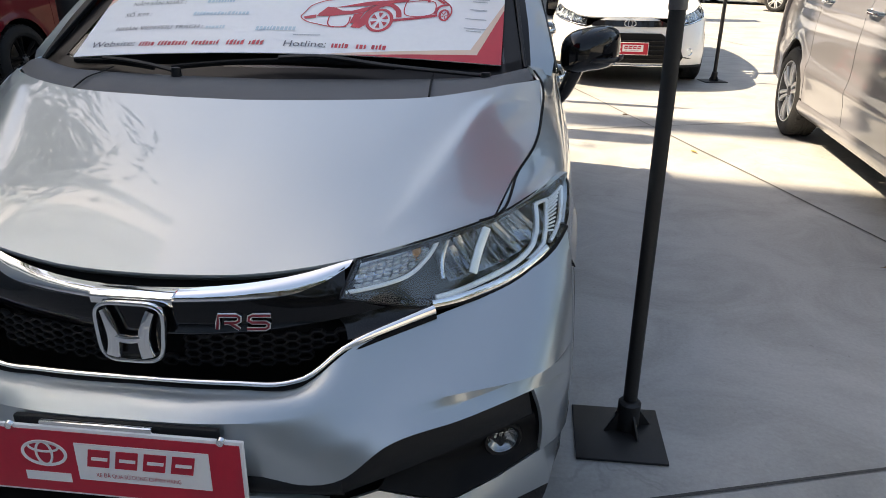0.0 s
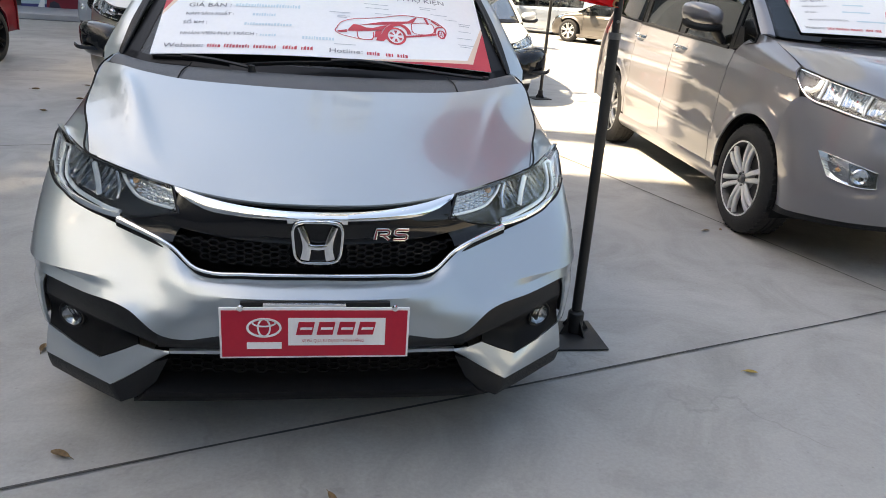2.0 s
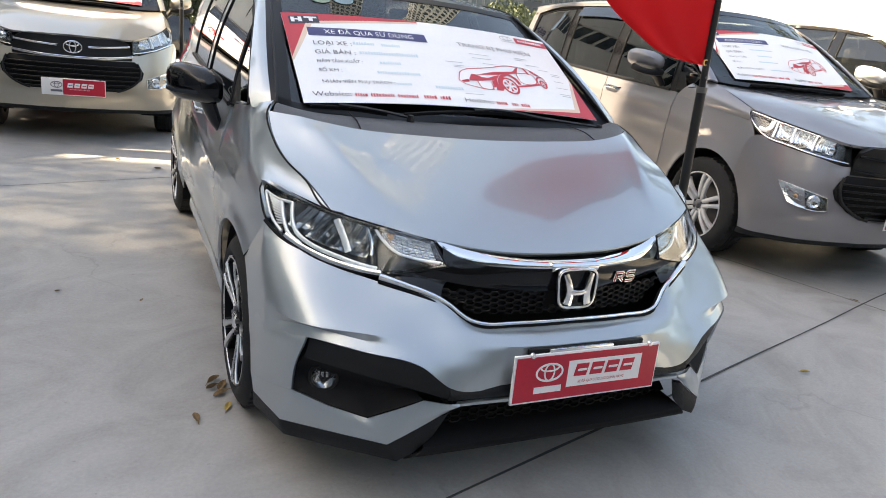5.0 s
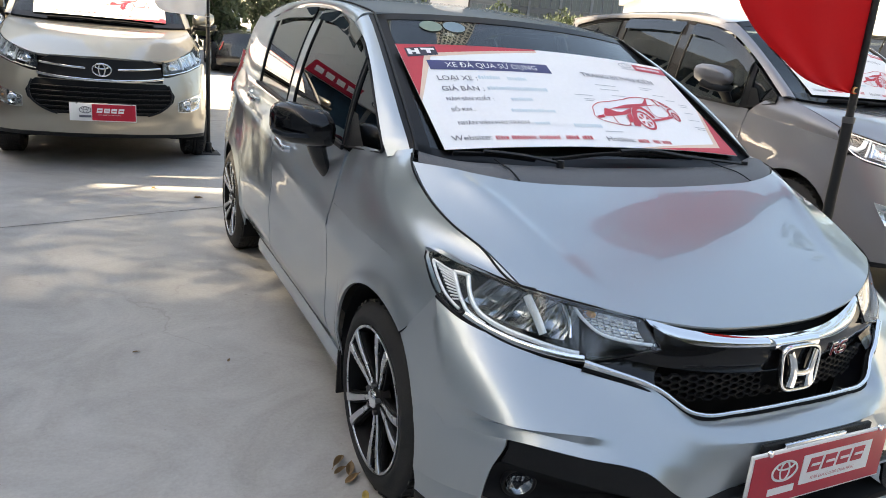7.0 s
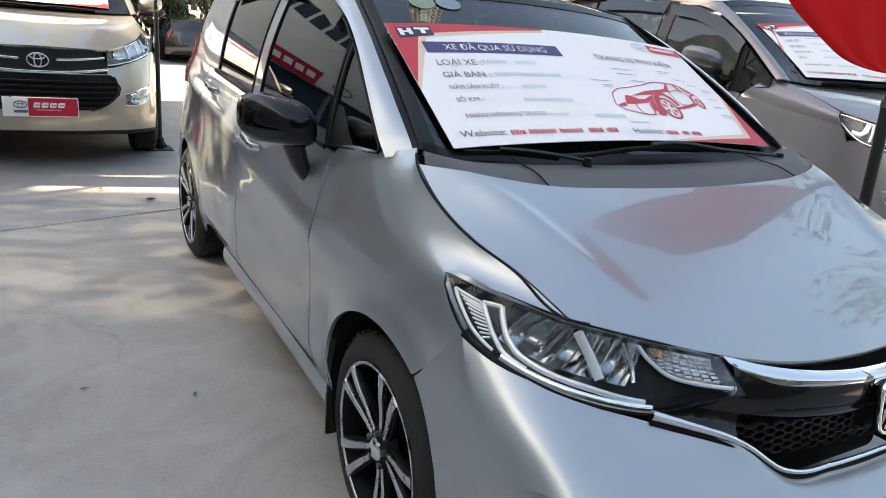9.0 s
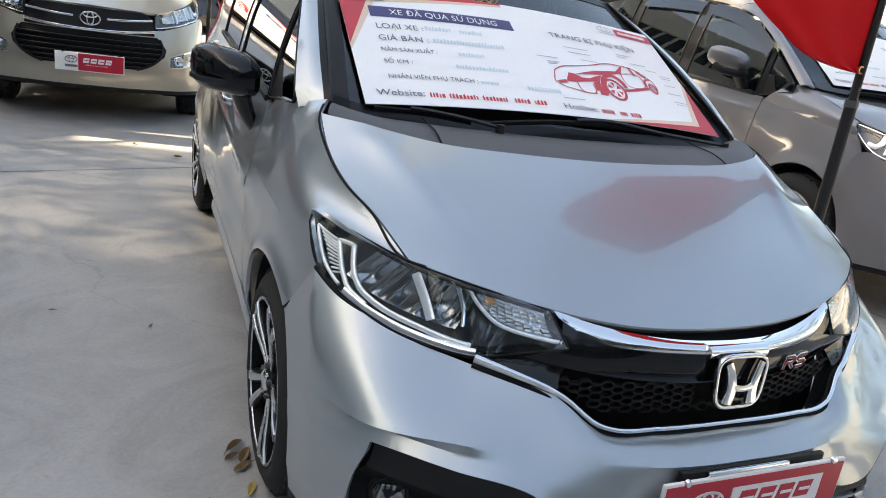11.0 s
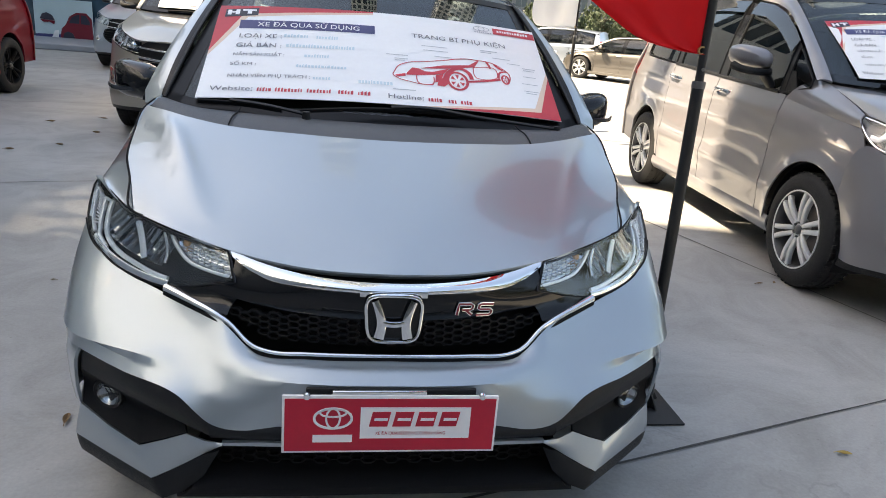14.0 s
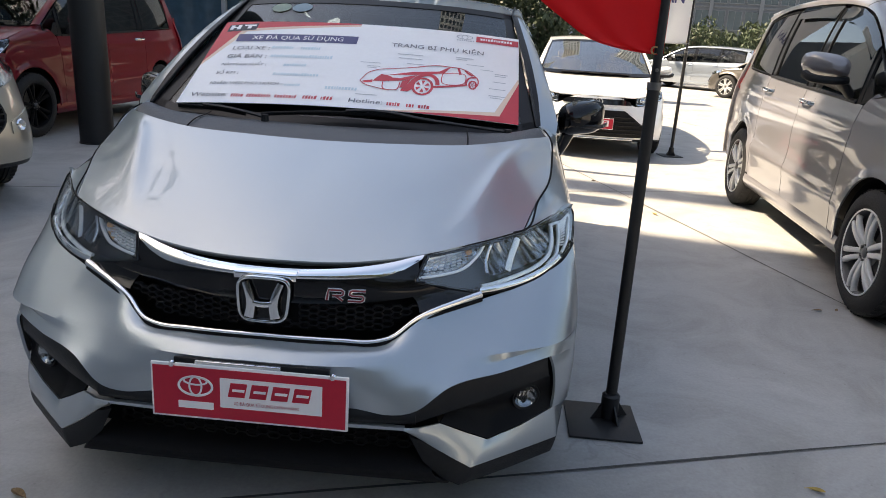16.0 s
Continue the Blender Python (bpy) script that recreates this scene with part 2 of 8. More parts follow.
def concrete_material():
    """Pale trowelled concrete: broad stains, fine grain, dark specks and hairline cracks."""
    m = principled("concrete", (0.4, 0.4, 0.38), 0.62)
    nt = m.node_tree
    b = nt.nodes["Principled BSDF"]
    co = nt.nodes.new("ShaderNodeTexCoord")

    def tex(scale, detail=6.0, rough=0.6, warp=0.0):
        n = node(nt, "ShaderNodeTexNoise", Scale=scale, Detail=detail, Roughness=rough, Distortion=warp)
        nt.links.new(co.outputs["Object"], n.inputs["Vector"])
        return n.outputs["Fac"]

    def ramp(fac, p0, c0, p1, c1):
        r = nt.nodes.new("ShaderNodeValToRGB")
        r.color_ramp.elements[0].position, r.color_ramp.elements[1].position = p0, p1
        r.color_ramp.elements[0].color, r.color_ramp.elements[1].color = (*c0, 1), (*c1, 1)
        nt.links.new(fac, r.inputs[0])
        return r.outputs[0]

    def blend(kind, fac, a, c):
        x = nt.nodes.new("ShaderNodeMix")
        x.data_type, x.blend_type = "RGBA", kind
        x.inputs[0].default_value = fac
        nt.links.new(a, x.inputs[6])
        nt.links.new(c, x.inputs[7])
        return x.outputs[2]

    broad = ramp(tex(0.55, 5, 0.55, 0.4), 0.32, (0.315, 0.312, 0.306), 0.68, (0.410, 0.402, 0.388))
    stain = ramp(tex(1.9, 9, 0.68, 1.1), 0.30, (0.74, 0.73, 0.72), 0.58, (1.04, 1.04, 1.04))
    grain = ramp(tex(70, 4, 0.7), 0.30, (0.90, 0.90, 0.90), 0.70, (1.07, 1.07, 1.06))
    speck = ramp(tex(34, 2, 0.5), 0.22, (0.62, 0.61, 0.60), 0.29, (1, 1, 1))
    c = blend("MULTIPLY", 0.9, broad, stain)
    c = blend("MULTIPLY", 1.0, c, grain)
    c = blend("MULTIPLY", 0.6, c, speck)
    # hairline cracks: the borders of large warped cells, broken up by noise
    vo = nt.nodes.new("ShaderNodeTexVoronoi")
    vo.feature = "DISTANCE_TO_EDGE"
    vo.inputs["Scale"].default_value = 0.8
    wn = node(nt, "ShaderNodeTexNoise", Scale=3.0, Detail=6.0)
    nt.links.new(co.outputs["Object"], wn.inputs["Vector"])
    ws = nt.nodes.new("ShaderNodeVectorMath")
    ws.operation = "SCALE"
    ws.inputs["Scale"].default_value = 0.55
    nt.links.new(wn.outputs["Color"], ws.inputs[0])
    wa = nt.nodes.new("ShaderNodeVectorMath")
    nt.links.new(co.outputs["Object"], wa.inputs[0])
    nt.links.new(ws.outputs[0], wa.inputs[1])
    nt.links.new(wa.outputs[0], vo.inputs["Vector"])
    line = ramp(vo.outputs["Distance"], 0.002, (0.55, 0.54, 0.53), 0.0065, (1, 1, 1))
    gate = ramp(tex(1.1, 3, 0.5), 0.53, (1, 1, 1), 0.60, (0, 0, 0))
    x = nt.nodes.new("ShaderNodeMix")
    x.data_type, x.blend_type = "RGBA", "LIGHTEN"
    x.inputs[0].default_value = 1.0
    nt.links.new(line, x.inputs[6])
    nt.links.new(gate, x.inputs[7])
    c = blend("MULTIPLY", 0.35, c, x.outputs[2])
    nt.links.new(c, b.inputs["Base Color"])
    mr = nt.nodes.new("ShaderNodeMapRange")
    mr.inputs["To Min"].default_value, mr.inputs["To Max"].default_value = 0.42, 0.72
    nt.links.new(tex(1.3, 5), mr.inputs["Value"])
    nt.links.new(mr.outputs[0], b.inputs["Roughness"])
    bp = node(nt, "ShaderNodeBump", Strength=0.25, Distance=0.004)
    nt.links.new(tex(55, 5, 0.7), bp.inputs["Height"])
    nt.links.new(bp.outputs[0], b.inputs["Normal"])
    return m


M["concrete"] = concrete_material()
M["joint"] = vary(principled("joint_filler", (0.06, 0.058, 0.055), 0.85), 4, 0.4, 60, 0.1)

# ---------------------------------------------------------------- shaping helpers
def A(*pts):
    return np.array(pts, float)


def crv(pts, n):
    """n points on a smooth curve through pts, evenly by index."""
    p = np.asarray(pts, float)
    k = len(p)
    if k == 2:
        t = np.linspace(0, 1, n)[:, None]
        return p[0] * (1 - t) + p[1] * t
    d = np.maximum(np.linalg.norm(np.diff(p, axis=0), axis=1), 1e-6)
    s = np.diff(p, axis=0) / d[:, None]
    m = np.zeros_like(p)
    m[1:-1] = (s[:-1] * d[1:, None] + s[1:] * d[:-1, None]) / (d[1:] + d[:-1])[:, None]
    m[0], m[-1] = 1.5 * s[0] - 0.5 * m[1], 1.5 * s[-1] - 0.5 * m[-2]
    u = np.linspace(0, k - 1, n)
    i = np.minimum(u.astype(int), k - 2)
    t = (u - i)[:, None]
    h = d[i][:, None]
    return ((1 + 2 * t) * (1 - t) ** 2 * p[i] + t * (1 - t) ** 2 * h * m[i] + t * t * (3 - 2 * t) * p[i + 1] + t * t * (t - 1) * h * m[i + 1])


def pl(pts, n):
    """n points on the straight-sided line through pts, evenly by index."""
    q = np.asarray(pts, float)
    u = np.linspace(0, len(q) - 1, n)
    return np.stack([np.interp(u, np.arange(len(q)), q[:, c]) for c in range(3)], 1)


def bent(pts, keep, n, m):
    """Smooth through pts up to index keep, then straight."""
    return np.concatenate([crv(pts[:keep + 1], n), pl(pts[keep:], m)[1:]])


def loft(curves, nu, nv):
    """A grid nu x nv of points on the smooth surface through curves."""
    rows = np.array([crv(c, nu) for c in curves])
    return np.array([crv(rows[:, i], nv) for i in range(nu)])


def relax(P, times):
    """Evens out a grid, its borders kept."""
    P = P.copy()
    for _ in range(times):
        P[1:-1, 1:-1] = (P[:-2, 1:-1] + P[2:, 1:-1] + P[1:-1, :-2] + P[1:-1, 2:]) / 4
    return P


def mirrored(P):
    """A grid from the middle plane outwards, widened to both sides."""
    Q = P[::-1].copy()
    Q[:, :, 0] *= -1
    return np.concatenate([Q[:-1] if np.allclose(P[0, :, 0], 0, atol=1e-4) else Q, P])


def flip(P, s):
    P = np.array(P, float)
    P[..., 0] *= s
    return P


def normals(P):
    n = np.cross(np.gradient(P, axis=0), np.gradient(P, axis=1))
    return n / np.maximum(np.linalg.norm(n, axis=-1, keepdims=True), 1e-9)


def outward(P, core):
    n = normals(P)
    c = np.asarray(core, float)
    return n if ((P - c) * n).sum() > 0 else -n


def grid_faces(a, b, off=0, turn=False):
    f = []
    for i in range(a - 1):
        for j in range(b - 1):
            q = (off + i * b + j, off + (i + 1) * b + j, off + (i + 1) * b + j + 1, off + i * b + j + 1)
            f.append(q[::-1] if turn else q)
    return f


def shell(P, core=(0, 2, 0.6), thick=0.012):
    """Vertices and faces of a sheet that follows the grid P, thick towards core, with closed edges."""
    P = np.asarray(P, float)
    a, b = P.shape[:2]
    n = normals(P)
    sign = 1 if ((P - np.asarray(core, float)) * n).sum() > 0 else -1
    top = P.reshape(-1, 3)
    low = (P - sign * n * thick).reshape(-1, 3)
    k = a * b
    f = grid_faces(a, b, 0, sign < 0) + grid_faces(a, b, k, sign > 0)
    rim = [i * b for i in range(a)] + [(a - 1) * b + j for j in range(1, b)] + [i * b + b - 1 for i in range(a - 2, -1, -1)] + [j for j in range(b - 2, 0, -1)]
    for i in range(len(rim)):
        p, q = rim[i], rim[(i + 1) % len(rim)]
        f.append((p, q, q + k, p + k) if sign < 0 else (q, p, p + k, q + k))
    return np.concatenate([top, low]), f


def part(name, geo, mat, parent=None, label="", smooth=40.0):
    """One mesh object from (vertices, faces), a bmesh or a mesh, under a thing or a part."""
    if isinstance(geo, bpy.types.Mesh):
        me = geo
    elif isinstance(geo, bmesh.types.BMesh):
        me = bpy.data.meshes.new(name)
        geo.to_mesh(me)
        geo.free()
    else:
        me = bpy.data.meshes.new(name)
        v, f = geo
        me.from_pydata([tuple(map(float, p)) for p in v], [], [tuple(int(i) for i in q) for q in f])
    if not me.materials:
        me.materials.append(mat)
    if smooth and len(me.polygons):
        me.polygons.foreach_set("use_smooth", [True] * len(me.polygons))
        me.set_sharp_from_angle(angle=radians(smooth))
    me.update()
    ob = new(name, me)
    if parent:
        ob.parent = parent
    if label:
        tagged(ob, label)
    return ob


def join(*geos):
    v, f, k = [], [], 0
    for a, b in geos:
        a = np.asarray(a, float).reshape(-1, 3)
        v.append(a)
        f += [tuple(i + k for i in q) for q in b]
        k += len(a)
    return np.concatenate(v), f


def moved(geo, m):
    v = np.asarray(geo[0], float)
    R = np.array(m.to_3x3())
    return v @ R.T + np.array(m.translation), geo[1]


def rbox(size, at=(0, 0, 0), bevel=0.004, seg=2):
    bm = bmesh.new()
    bmesh.ops.create_cube(bm, size=1.0)
    bmesh.ops.scale(bm, vec=size, verts=bm.verts)
    b = min(bevel, min(size) * 0.45)
    if b > 0:
        bmesh.ops.bevel(bm, geom=bm.edges[:], offset=b, segments=seg, affect="EDGES", profile=0.5)
    bm.verts.index_update()
    v = np.array([p.co[:] for p in bm.verts]) + np.array(at, float)
    f = [tuple(p.index for p in q.verts) for q in bm.faces]
    bm.free()
    return v, f


def sweep(path, profile, up=(0, 0, 1), closed=False, scale=None):
    """A profile of (sideways, upward) pairs carried along a path; ends capped."""
    P = np.asarray(path, float)
    n = len(P)
    T = np.roll(P, -1, 0) - np.roll(P, 1, 0) if closed else np.gradient(P, axis=0)
    T /= np.maximum(np.linalg.norm(T, axis=1, keepdims=True), 1e-9)
    U = np.asarray(up, float)
    U = np.tile(U, (n, 1)) if U.ndim == 1 else U
    S = np.cross(T, U)
    S /= np.maximum(np.linalg.norm(S, axis=1, keepdims=True), 1e-9)
    W = np.cross(S, T)
    pr = np.asarray(profile, float)
    k = len(pr)
    sc = np.ones(n) if scale is None else np.asarray(scale, float)
    V = (P[:, None] + (S[:, None] * pr[None, :, :1] + W[:, None] * pr[None, :, 1:]) * sc[:, None, None]).reshape(-1, 3)
    f = []
    for i in range(n if closed else n - 1):
        for j in range(k):
            a, b = i * k + j, i * k + (j + 1) % k
            c, d = ((i + 1) % n) * k + (j + 1) % k, ((i + 1) % n) * k + j
            f.append((a, d, c, b))
    if not closed:
        f += [tuple(range(k)), tuple(range((n - 1) * k + k - 1, (n - 1) * k - 1, -1))]
    return V, f


def ring(r, k=10, rz=None):
    rz = r if rz is None else rz
    return [(r * math.cos(2 * math.pi * i / k), rz * math.sin(2 * math.pi * i / k)) for i in range(k)]


def slab_profile(w, h, r=0.3):
    """A rounded flat bar, w wide and h high."""
    c = min(w, h) * r
    out = []
    for sx, sy, a0 in ((1, 1, 0), (-1, 1, 90), (-1, -1, 180), (1, -1, 270)):
        for a in (0, 45, 90):
            t = radians(a0 + a)
            out.append((sx * (w / 2 - c) + c * math.cos(t), sy * (h / 2 - c) + c * math.sin(t)))
    return out


def lathe(profile, n=40, axis="x"):
    """A profile of (radius, along) turned about an axis."""
    pr = np.asarray(profile, float)
    k = len(pr)
    v = []
    for i in range(n):
        a = 2 * math.pi * i / n
        c, s = math.cos(a), math.sin(a)
        for r, h in pr:
            v.append((h, r * c, r * s) if axis == "x" else (r * c, r * s, h) if axis == "z" else (r * c, h, r * s))
    f = [(i * k + j, i * k + j + 1, ((i + 1) % n) * k + j + 1, ((i + 1) % n) * k + j) for i in range(n) for j in range(k - 1)]
    return np.array(v), f


def prism(poly, depth, axis=1, at=0.0):
    """A flat outline of (a, b) pairs given depth along an axis."""
    n = len(poly)
    v = []
    for d in (at, at + depth):
        for a, b in poly:
            v.append({0: (d, a, b), 1: (a, d, b), 2: (a, b, d)}[axis])
    f = [tuple(range(n - 1, -1, -1)), tuple(range(n, 2 * n))] + [(i, (i + 1) % n, n + (i + 1) % n, n + i) for i in range(n)]
    return np.array(v, float), f


def thing(name, label, category, m=None, group="", kind=""):
    ob = tagged(new(name), label, category, group, kind)
    if m is not None:
        ob.matrix_world = m
    return ob


def letters(text, size, bold=0.0, shear=0.0, spacing=1.0, width=None):
    """Flat glyphs of the built-in font as (vertices, faces), from x = 0, on the baseline, optionally fitted to a width."""
    cu = bpy.data.curves.new("glyphs", "FONT")
    cu.body, cu.size, cu.offset, cu.shear, cu.space_character = text, size, bold, shear, spacing
    cu.resolution_u = 3
    ob = bpy.data.objects.new("glyphs", cu)
    scene.collection.objects.link(ob)
    bpy.context.view_layer.update()
    me = bpy.data.meshes.new_from_object(ob.evaluated_get(bpy.context.evaluated_depsgraph_get()))
    v = np.array([p.co[:] for p in me.vertices]).reshape(-1, 3)
    f = [tuple(p.vertices) for p in me.polygons]
    bpy.data.objects.remove(ob)
    bpy.data.curves.remove(cu)
    bpy.data.meshes.remove(me)
    if width and len(v):
        x0, x1 = v[:, 0].min(), v[:, 0].max()
        v[:, 0] = (v[:, 0] - x0) * width / (x1 - x0)
    return v, f


def laid(geo, place, lift):
    """Flat (u, v) geometry laid onto a surface: place(u, v, lift)."""
    v = np.array([place(p[0], p[1], lift) for p in np.asarray(geo[0], float)])
    return v, geo[1]


def polyfan(pts):
    return np.array([(a, b, 0) for a, b in pts], float), [tuple(range(len(pts)))]

# ---------------------------------------------------------------- pieces that several cars share
def wheel(parent, at, side, r, rim, width, style, label=""):
    """A wheel whose outer face looks along side * x. style: 'split' (black, machined spokes) or 'star' (silver)."""
    dark = M["alloy_barrel"] if style == "star" else M["alloy_dark"]
    face = {"split": M["alloy"], "star": M["alloy_grey"], "black": M["alloy_dark"]}[style]
    hub = thing("wheel", label, "")
    hub.parent, hub.location = parent, at
    s = side
    w = width
    tyre = [(rim * 0.97, -w * 0.5), (rim + 0.02, -w * 0.54), (r - 0.03, -w * 0.5), (r - 0.006, -w * 0.38), (r, -w * 0.2), (r, -w * 0.11), (r - 0.008, -w * 0.10),
            (r - 0.008, -w * 0.05), (r, -w * 0.04), (r, w * 0.04), (r - 0.008, w * 0.05), (r - 0.008, w * 0.10), (r, w * 0.11), (r, w * 0.24), (r - 0.005, w * 0.37),
            (r - 0.02, w * 0.46), (r - 0.045, w * 0.525), (rim + 0.024, w * 0.535), (rim + 0.012, w * 0.52), (rim * 0.985, w * 0.47)]
    part("tyre", lathe([(a, b * s) for a, b in tyre], 64), M["rubber"], hub)
    # tread blocks at the shoulder
    lugs = []
    for i in range(48):
        a = 2 * math.pi * i / 48
        for h in (0.31, -0.31):
            lugs.append(moved(rbox((w * 0.17, 0.022, 0.008), (0, 0, 0), 0.002, 1), Matrix.Rotation(a, 4, "X") @ Matrix.Translation((h * w * s, 0, r - 0.002))))
    tagged(part("tread", join(*lugs), M["rubber"], hub), kind="stuff")
    barrel = [(rim * 1.0, w * 0.49), (rim * 0.995, w * 0.505), (rim * 0.965, w * 0.50), (rim * 0.93, w * 0.44), (rim * 0.89, w * 0.2), (rim * 0.87, -w * 0.3), (rim * 0.6, -w * 0.32), (0.001, -w * 0.32)]
    part("rim", lathe([(a, b * s) for a, b in barrel], 64), dark, hub)
    lip = [(rim * 1.0, w * 0.485), (rim * 1.0, w * 0.512), (rim * 0.965, w * 0.510), (rim * 0.955, w * 0.46)]
    part("rim_edge", lathe([(a, b * s) for a, b in lip], 64), face, hub)
    part("brake_disc", lathe([(0.001, w * -0.10 * s), (rim * 0.60, w * -0.10 * s), (rim * 0.60, w * -0.16 * s)], 40), dark if style == "split" else M["steel"], hub)
    f0 = w * (0.44 if style == "split" else 0.38)
    if style != "star":
        for i in range(5):
            for d in (-0.135, 0.135):
                a = 2 * math.pi * i / 5 + 0.30
                path = A((f0 - 0.006, d * 0.28 * rim, rim * 0.16), (f0, d * 0.62 * rim, rim * 0.45), (f0 + 0.010, d * 1.0 * rim, rim * 0.75), (f0 + 0.012, d * 1.35 * rim, rim * 0.955))
                path[:, 0] *= s
                g = sweep(crv(path, 10), slab_profile(0.018, 0.008, 0.2), (s, 0, 0), scale=np.linspace(0.7, 1.5, 10))
                part("spoke", moved(g, Matrix.Rotation(a, 4, "X")), face, hub)
                back = path - A((0.016 * s, 0, 0))
                g2 = sweep(crv(back, 10), slab_profile(0.032, 0.020, 0.2), (s, 0, 0), scale=np.linspace(0.95, 1.35, 10))
                part("spoke_back", moved(g2, Matrix.Rotation(a, 4, "X")), dark, hub)
    else:
        for i in range(6):
            for d in (-0.085, 0.085):
                a = 2 * math.pi * i / 6 + 0.2
                path = A((f0 - 0.002, d * 0.75 * rim, rim * 0.20), (f0 + 0.012, d * 1.05 * rim, rim * 0.5), (f0 + 0.012, d * 1.35 * rim, rim * 0.8), (f0 + 0.004, d * 1.6 * rim, rim * 0.965))
                path[:, 0] *= s
                g = sweep(crv(path, 8), slab_profile(0.030, 0.028, 0.3), (s, 0, 0), scale=np.linspace(0.95, 1.15, 8))
                part("spoke", moved(g, Matrix.Rotation(a, 4, "X")), face, hub)
    cap = [(0.001, f0 + 0.016), (0.022, f0 + 0.014), (0.030, f0 + 0.006), (0.032, f0 - 0.03)]
    part("hub_cap", lathe([(a, b * s) for a, b in cap], 24), M["chrome"] if style == "split" else M["steel"], hub)
    plate = [(0.03, f0 + 0.002), (rim * 0.24, f0 - 0.004), (rim * 0.30, f0 - 0.03), (rim * 0.2, f0 - 0.05)]
    part("hub_plate", lathe([(a, b * s) for a, b in plate], 32), face if style == "star" else dark, hub)
    nuts = 5 if style == "split" else 6
    for i in range(nuts):
        a = 2 * math.pi * i / nuts
        nut = lathe([(0.001, (f0 + 0.012) * s), (0.009, (f0 + 0.010) * s), (0.010, (f0 - 0.02) * s)], 6)
        part("wheel_nut", moved(nut, Matrix.Rotation(a, 4, "X") @ Matrix.Translation((0, 0, rim * 0.19))), M["steel"], hub)
    return hub


def lamp(parent, top, bottom, side, core, name="headlight", bulbs=(0.25, 0.5, 0.75), depth=0.05, trims=True, label="", n=28, indicator=None, bowl_mat=None, divided=True):
    """A glazed lamp between two edge curves that run from its inner to its outer end: case, reflectors, trims, lens."""
    P = flip(loft([bottom, (np.asarray(crv(bottom, 5)) + np.asarray(crv(top, 5))) / 2, top], n, 9), side)
    N = outward(P, core)

    def at(u, v, d):
        i, j = u * (n - 1), v * 8
        a, b = min(int(i), n - 2), min(int(j), 7)
        s, t = i - a, j - b
        q = lambda G: (G[a, b] * (1 - s) * (1 - t) + G[a + 1, b] * s * (1 - t) + G[a, b + 1] * (1 - s) * t + G[a + 1, b + 1] * s * t)
        return q(P) - q(N) * d

    def patch(u0, v0, u1, v1, d, skew=0.0, nu=6, nv=5, bowl=0.0):
        return np.array([[at(np.clip(u + skew * (v - v0), 0, 1), v, d + bowl * (1 - (2 * (u - u0) / (u1 - u0) - 1) ** 2) * (1 - (2 * (v - v0) / (v1 - v0) - 1) ** 2))
                          for v in np.linspace(v0, v1, nv)] for u in np.linspace(u0, u1, nu)])

    unit = thing(name, label, "")
    unit.parent = parent
    back = P - N * depth
    back[0], back[-1], back[:, 0], back[:, -1] = (q - m * 0.005 for q, m in ((P[0], N[0]), (P[-1], N[-1]), (P[:, 0], N[:, 0]), (P[:, -1], N[:, -1])))
    part("case", shell(back, core, 0.004), M["lampcase"], unit)
    lens = part("lens", shell(P - N * 0.001, core, 0.003), M["lens"], unit)
    lens.visible_shadow = False
    edge = np.concatenate([P[:, 0], P[-1, 1:], P[-2::-1, -1], P[0, -2:0:-1]])
    up = np.concatenate([N[:, 0], N[-1, 1:], N[-2::-1, -1], N[0, -2:0:-1]])
    part("seal", sweep(edge - up * 0.003, slab_profile(0.0045, 0.004), up, True), M["dark"], unit)
    for b in bulbs:
        w = 0.078
        part("reflector", shell(patch(b - w, 0.30, b + w, 0.92, 0.022, -0.10, 9, 7, depth * 0.45), core, 0.003), bowl_mat or M["reflector"], unit)
        for k in range(4):
            u = b - w * 0.75 + k * w * 0.5
            part("reflector_rib", sweep(np.array([at(np.clip(u - 0.10 * (v - 0.3), 0, 1), v, 0.024) for v in np.linspace(0.33, 0.9, 6)]), slab_profile(0.004, 0.010), -N[n // 2, 4]), bowl_mat or M["reflector"], unit)
        if divided:
            part("divider", sweep(np.array([at(np.clip(b + w * 1.25 - 0.10 * (v - 0.3), 0, 1), v, 0.014) for v in np.linspace(0.22, 0.96, 7)]), slab_profile(0.014, 0.02), -N[n // 2, 4]), M["lightguide"], unit)
    if indicator:
        u0, u1 = indicator
        part("indicator_bowl", shell(patch(u0, 0.2, u1, 0.95, 0.02, 0.0, 9, 7, depth * 0.5), core, 0.003), M["reflector"], unit)
        part("bulb", shell(patch(u0 + (u1 - u0) * 0.62, 0.66, u0 + (u1 - u0) * 0.78, 0.84, 0.022, 0, 5, 5, -0.006), core, 0.004), M["amber"], unit)
        cells = []
        for i in range(7):
            for j in range(4):
                a = u0 + (u1 - u0) * (0.06 + i * 0.125)
                c = 0.24 + j * 0.15
                cells.append(shell(patch(a, c, a + (u1 - u0) * 0.09, c + 0.11, 0.026, 0, 3, 3, -0.006), core, 0.003))
        part("prism_block", join(*cells), M["lightguide"], unit)
    if trims:
        for v, d in ((0.07, 0.006), (0.95, 0.010)):
            path = np.array([at(u, v, d) for u in np.linspace(0.02, 0.99, 24)])
            part("chrome_trim", sweep(path, slab_profile(0.010, 0.010), N[n // 2, 4]), M["chrome"], unit)
    return unit, at, P, N


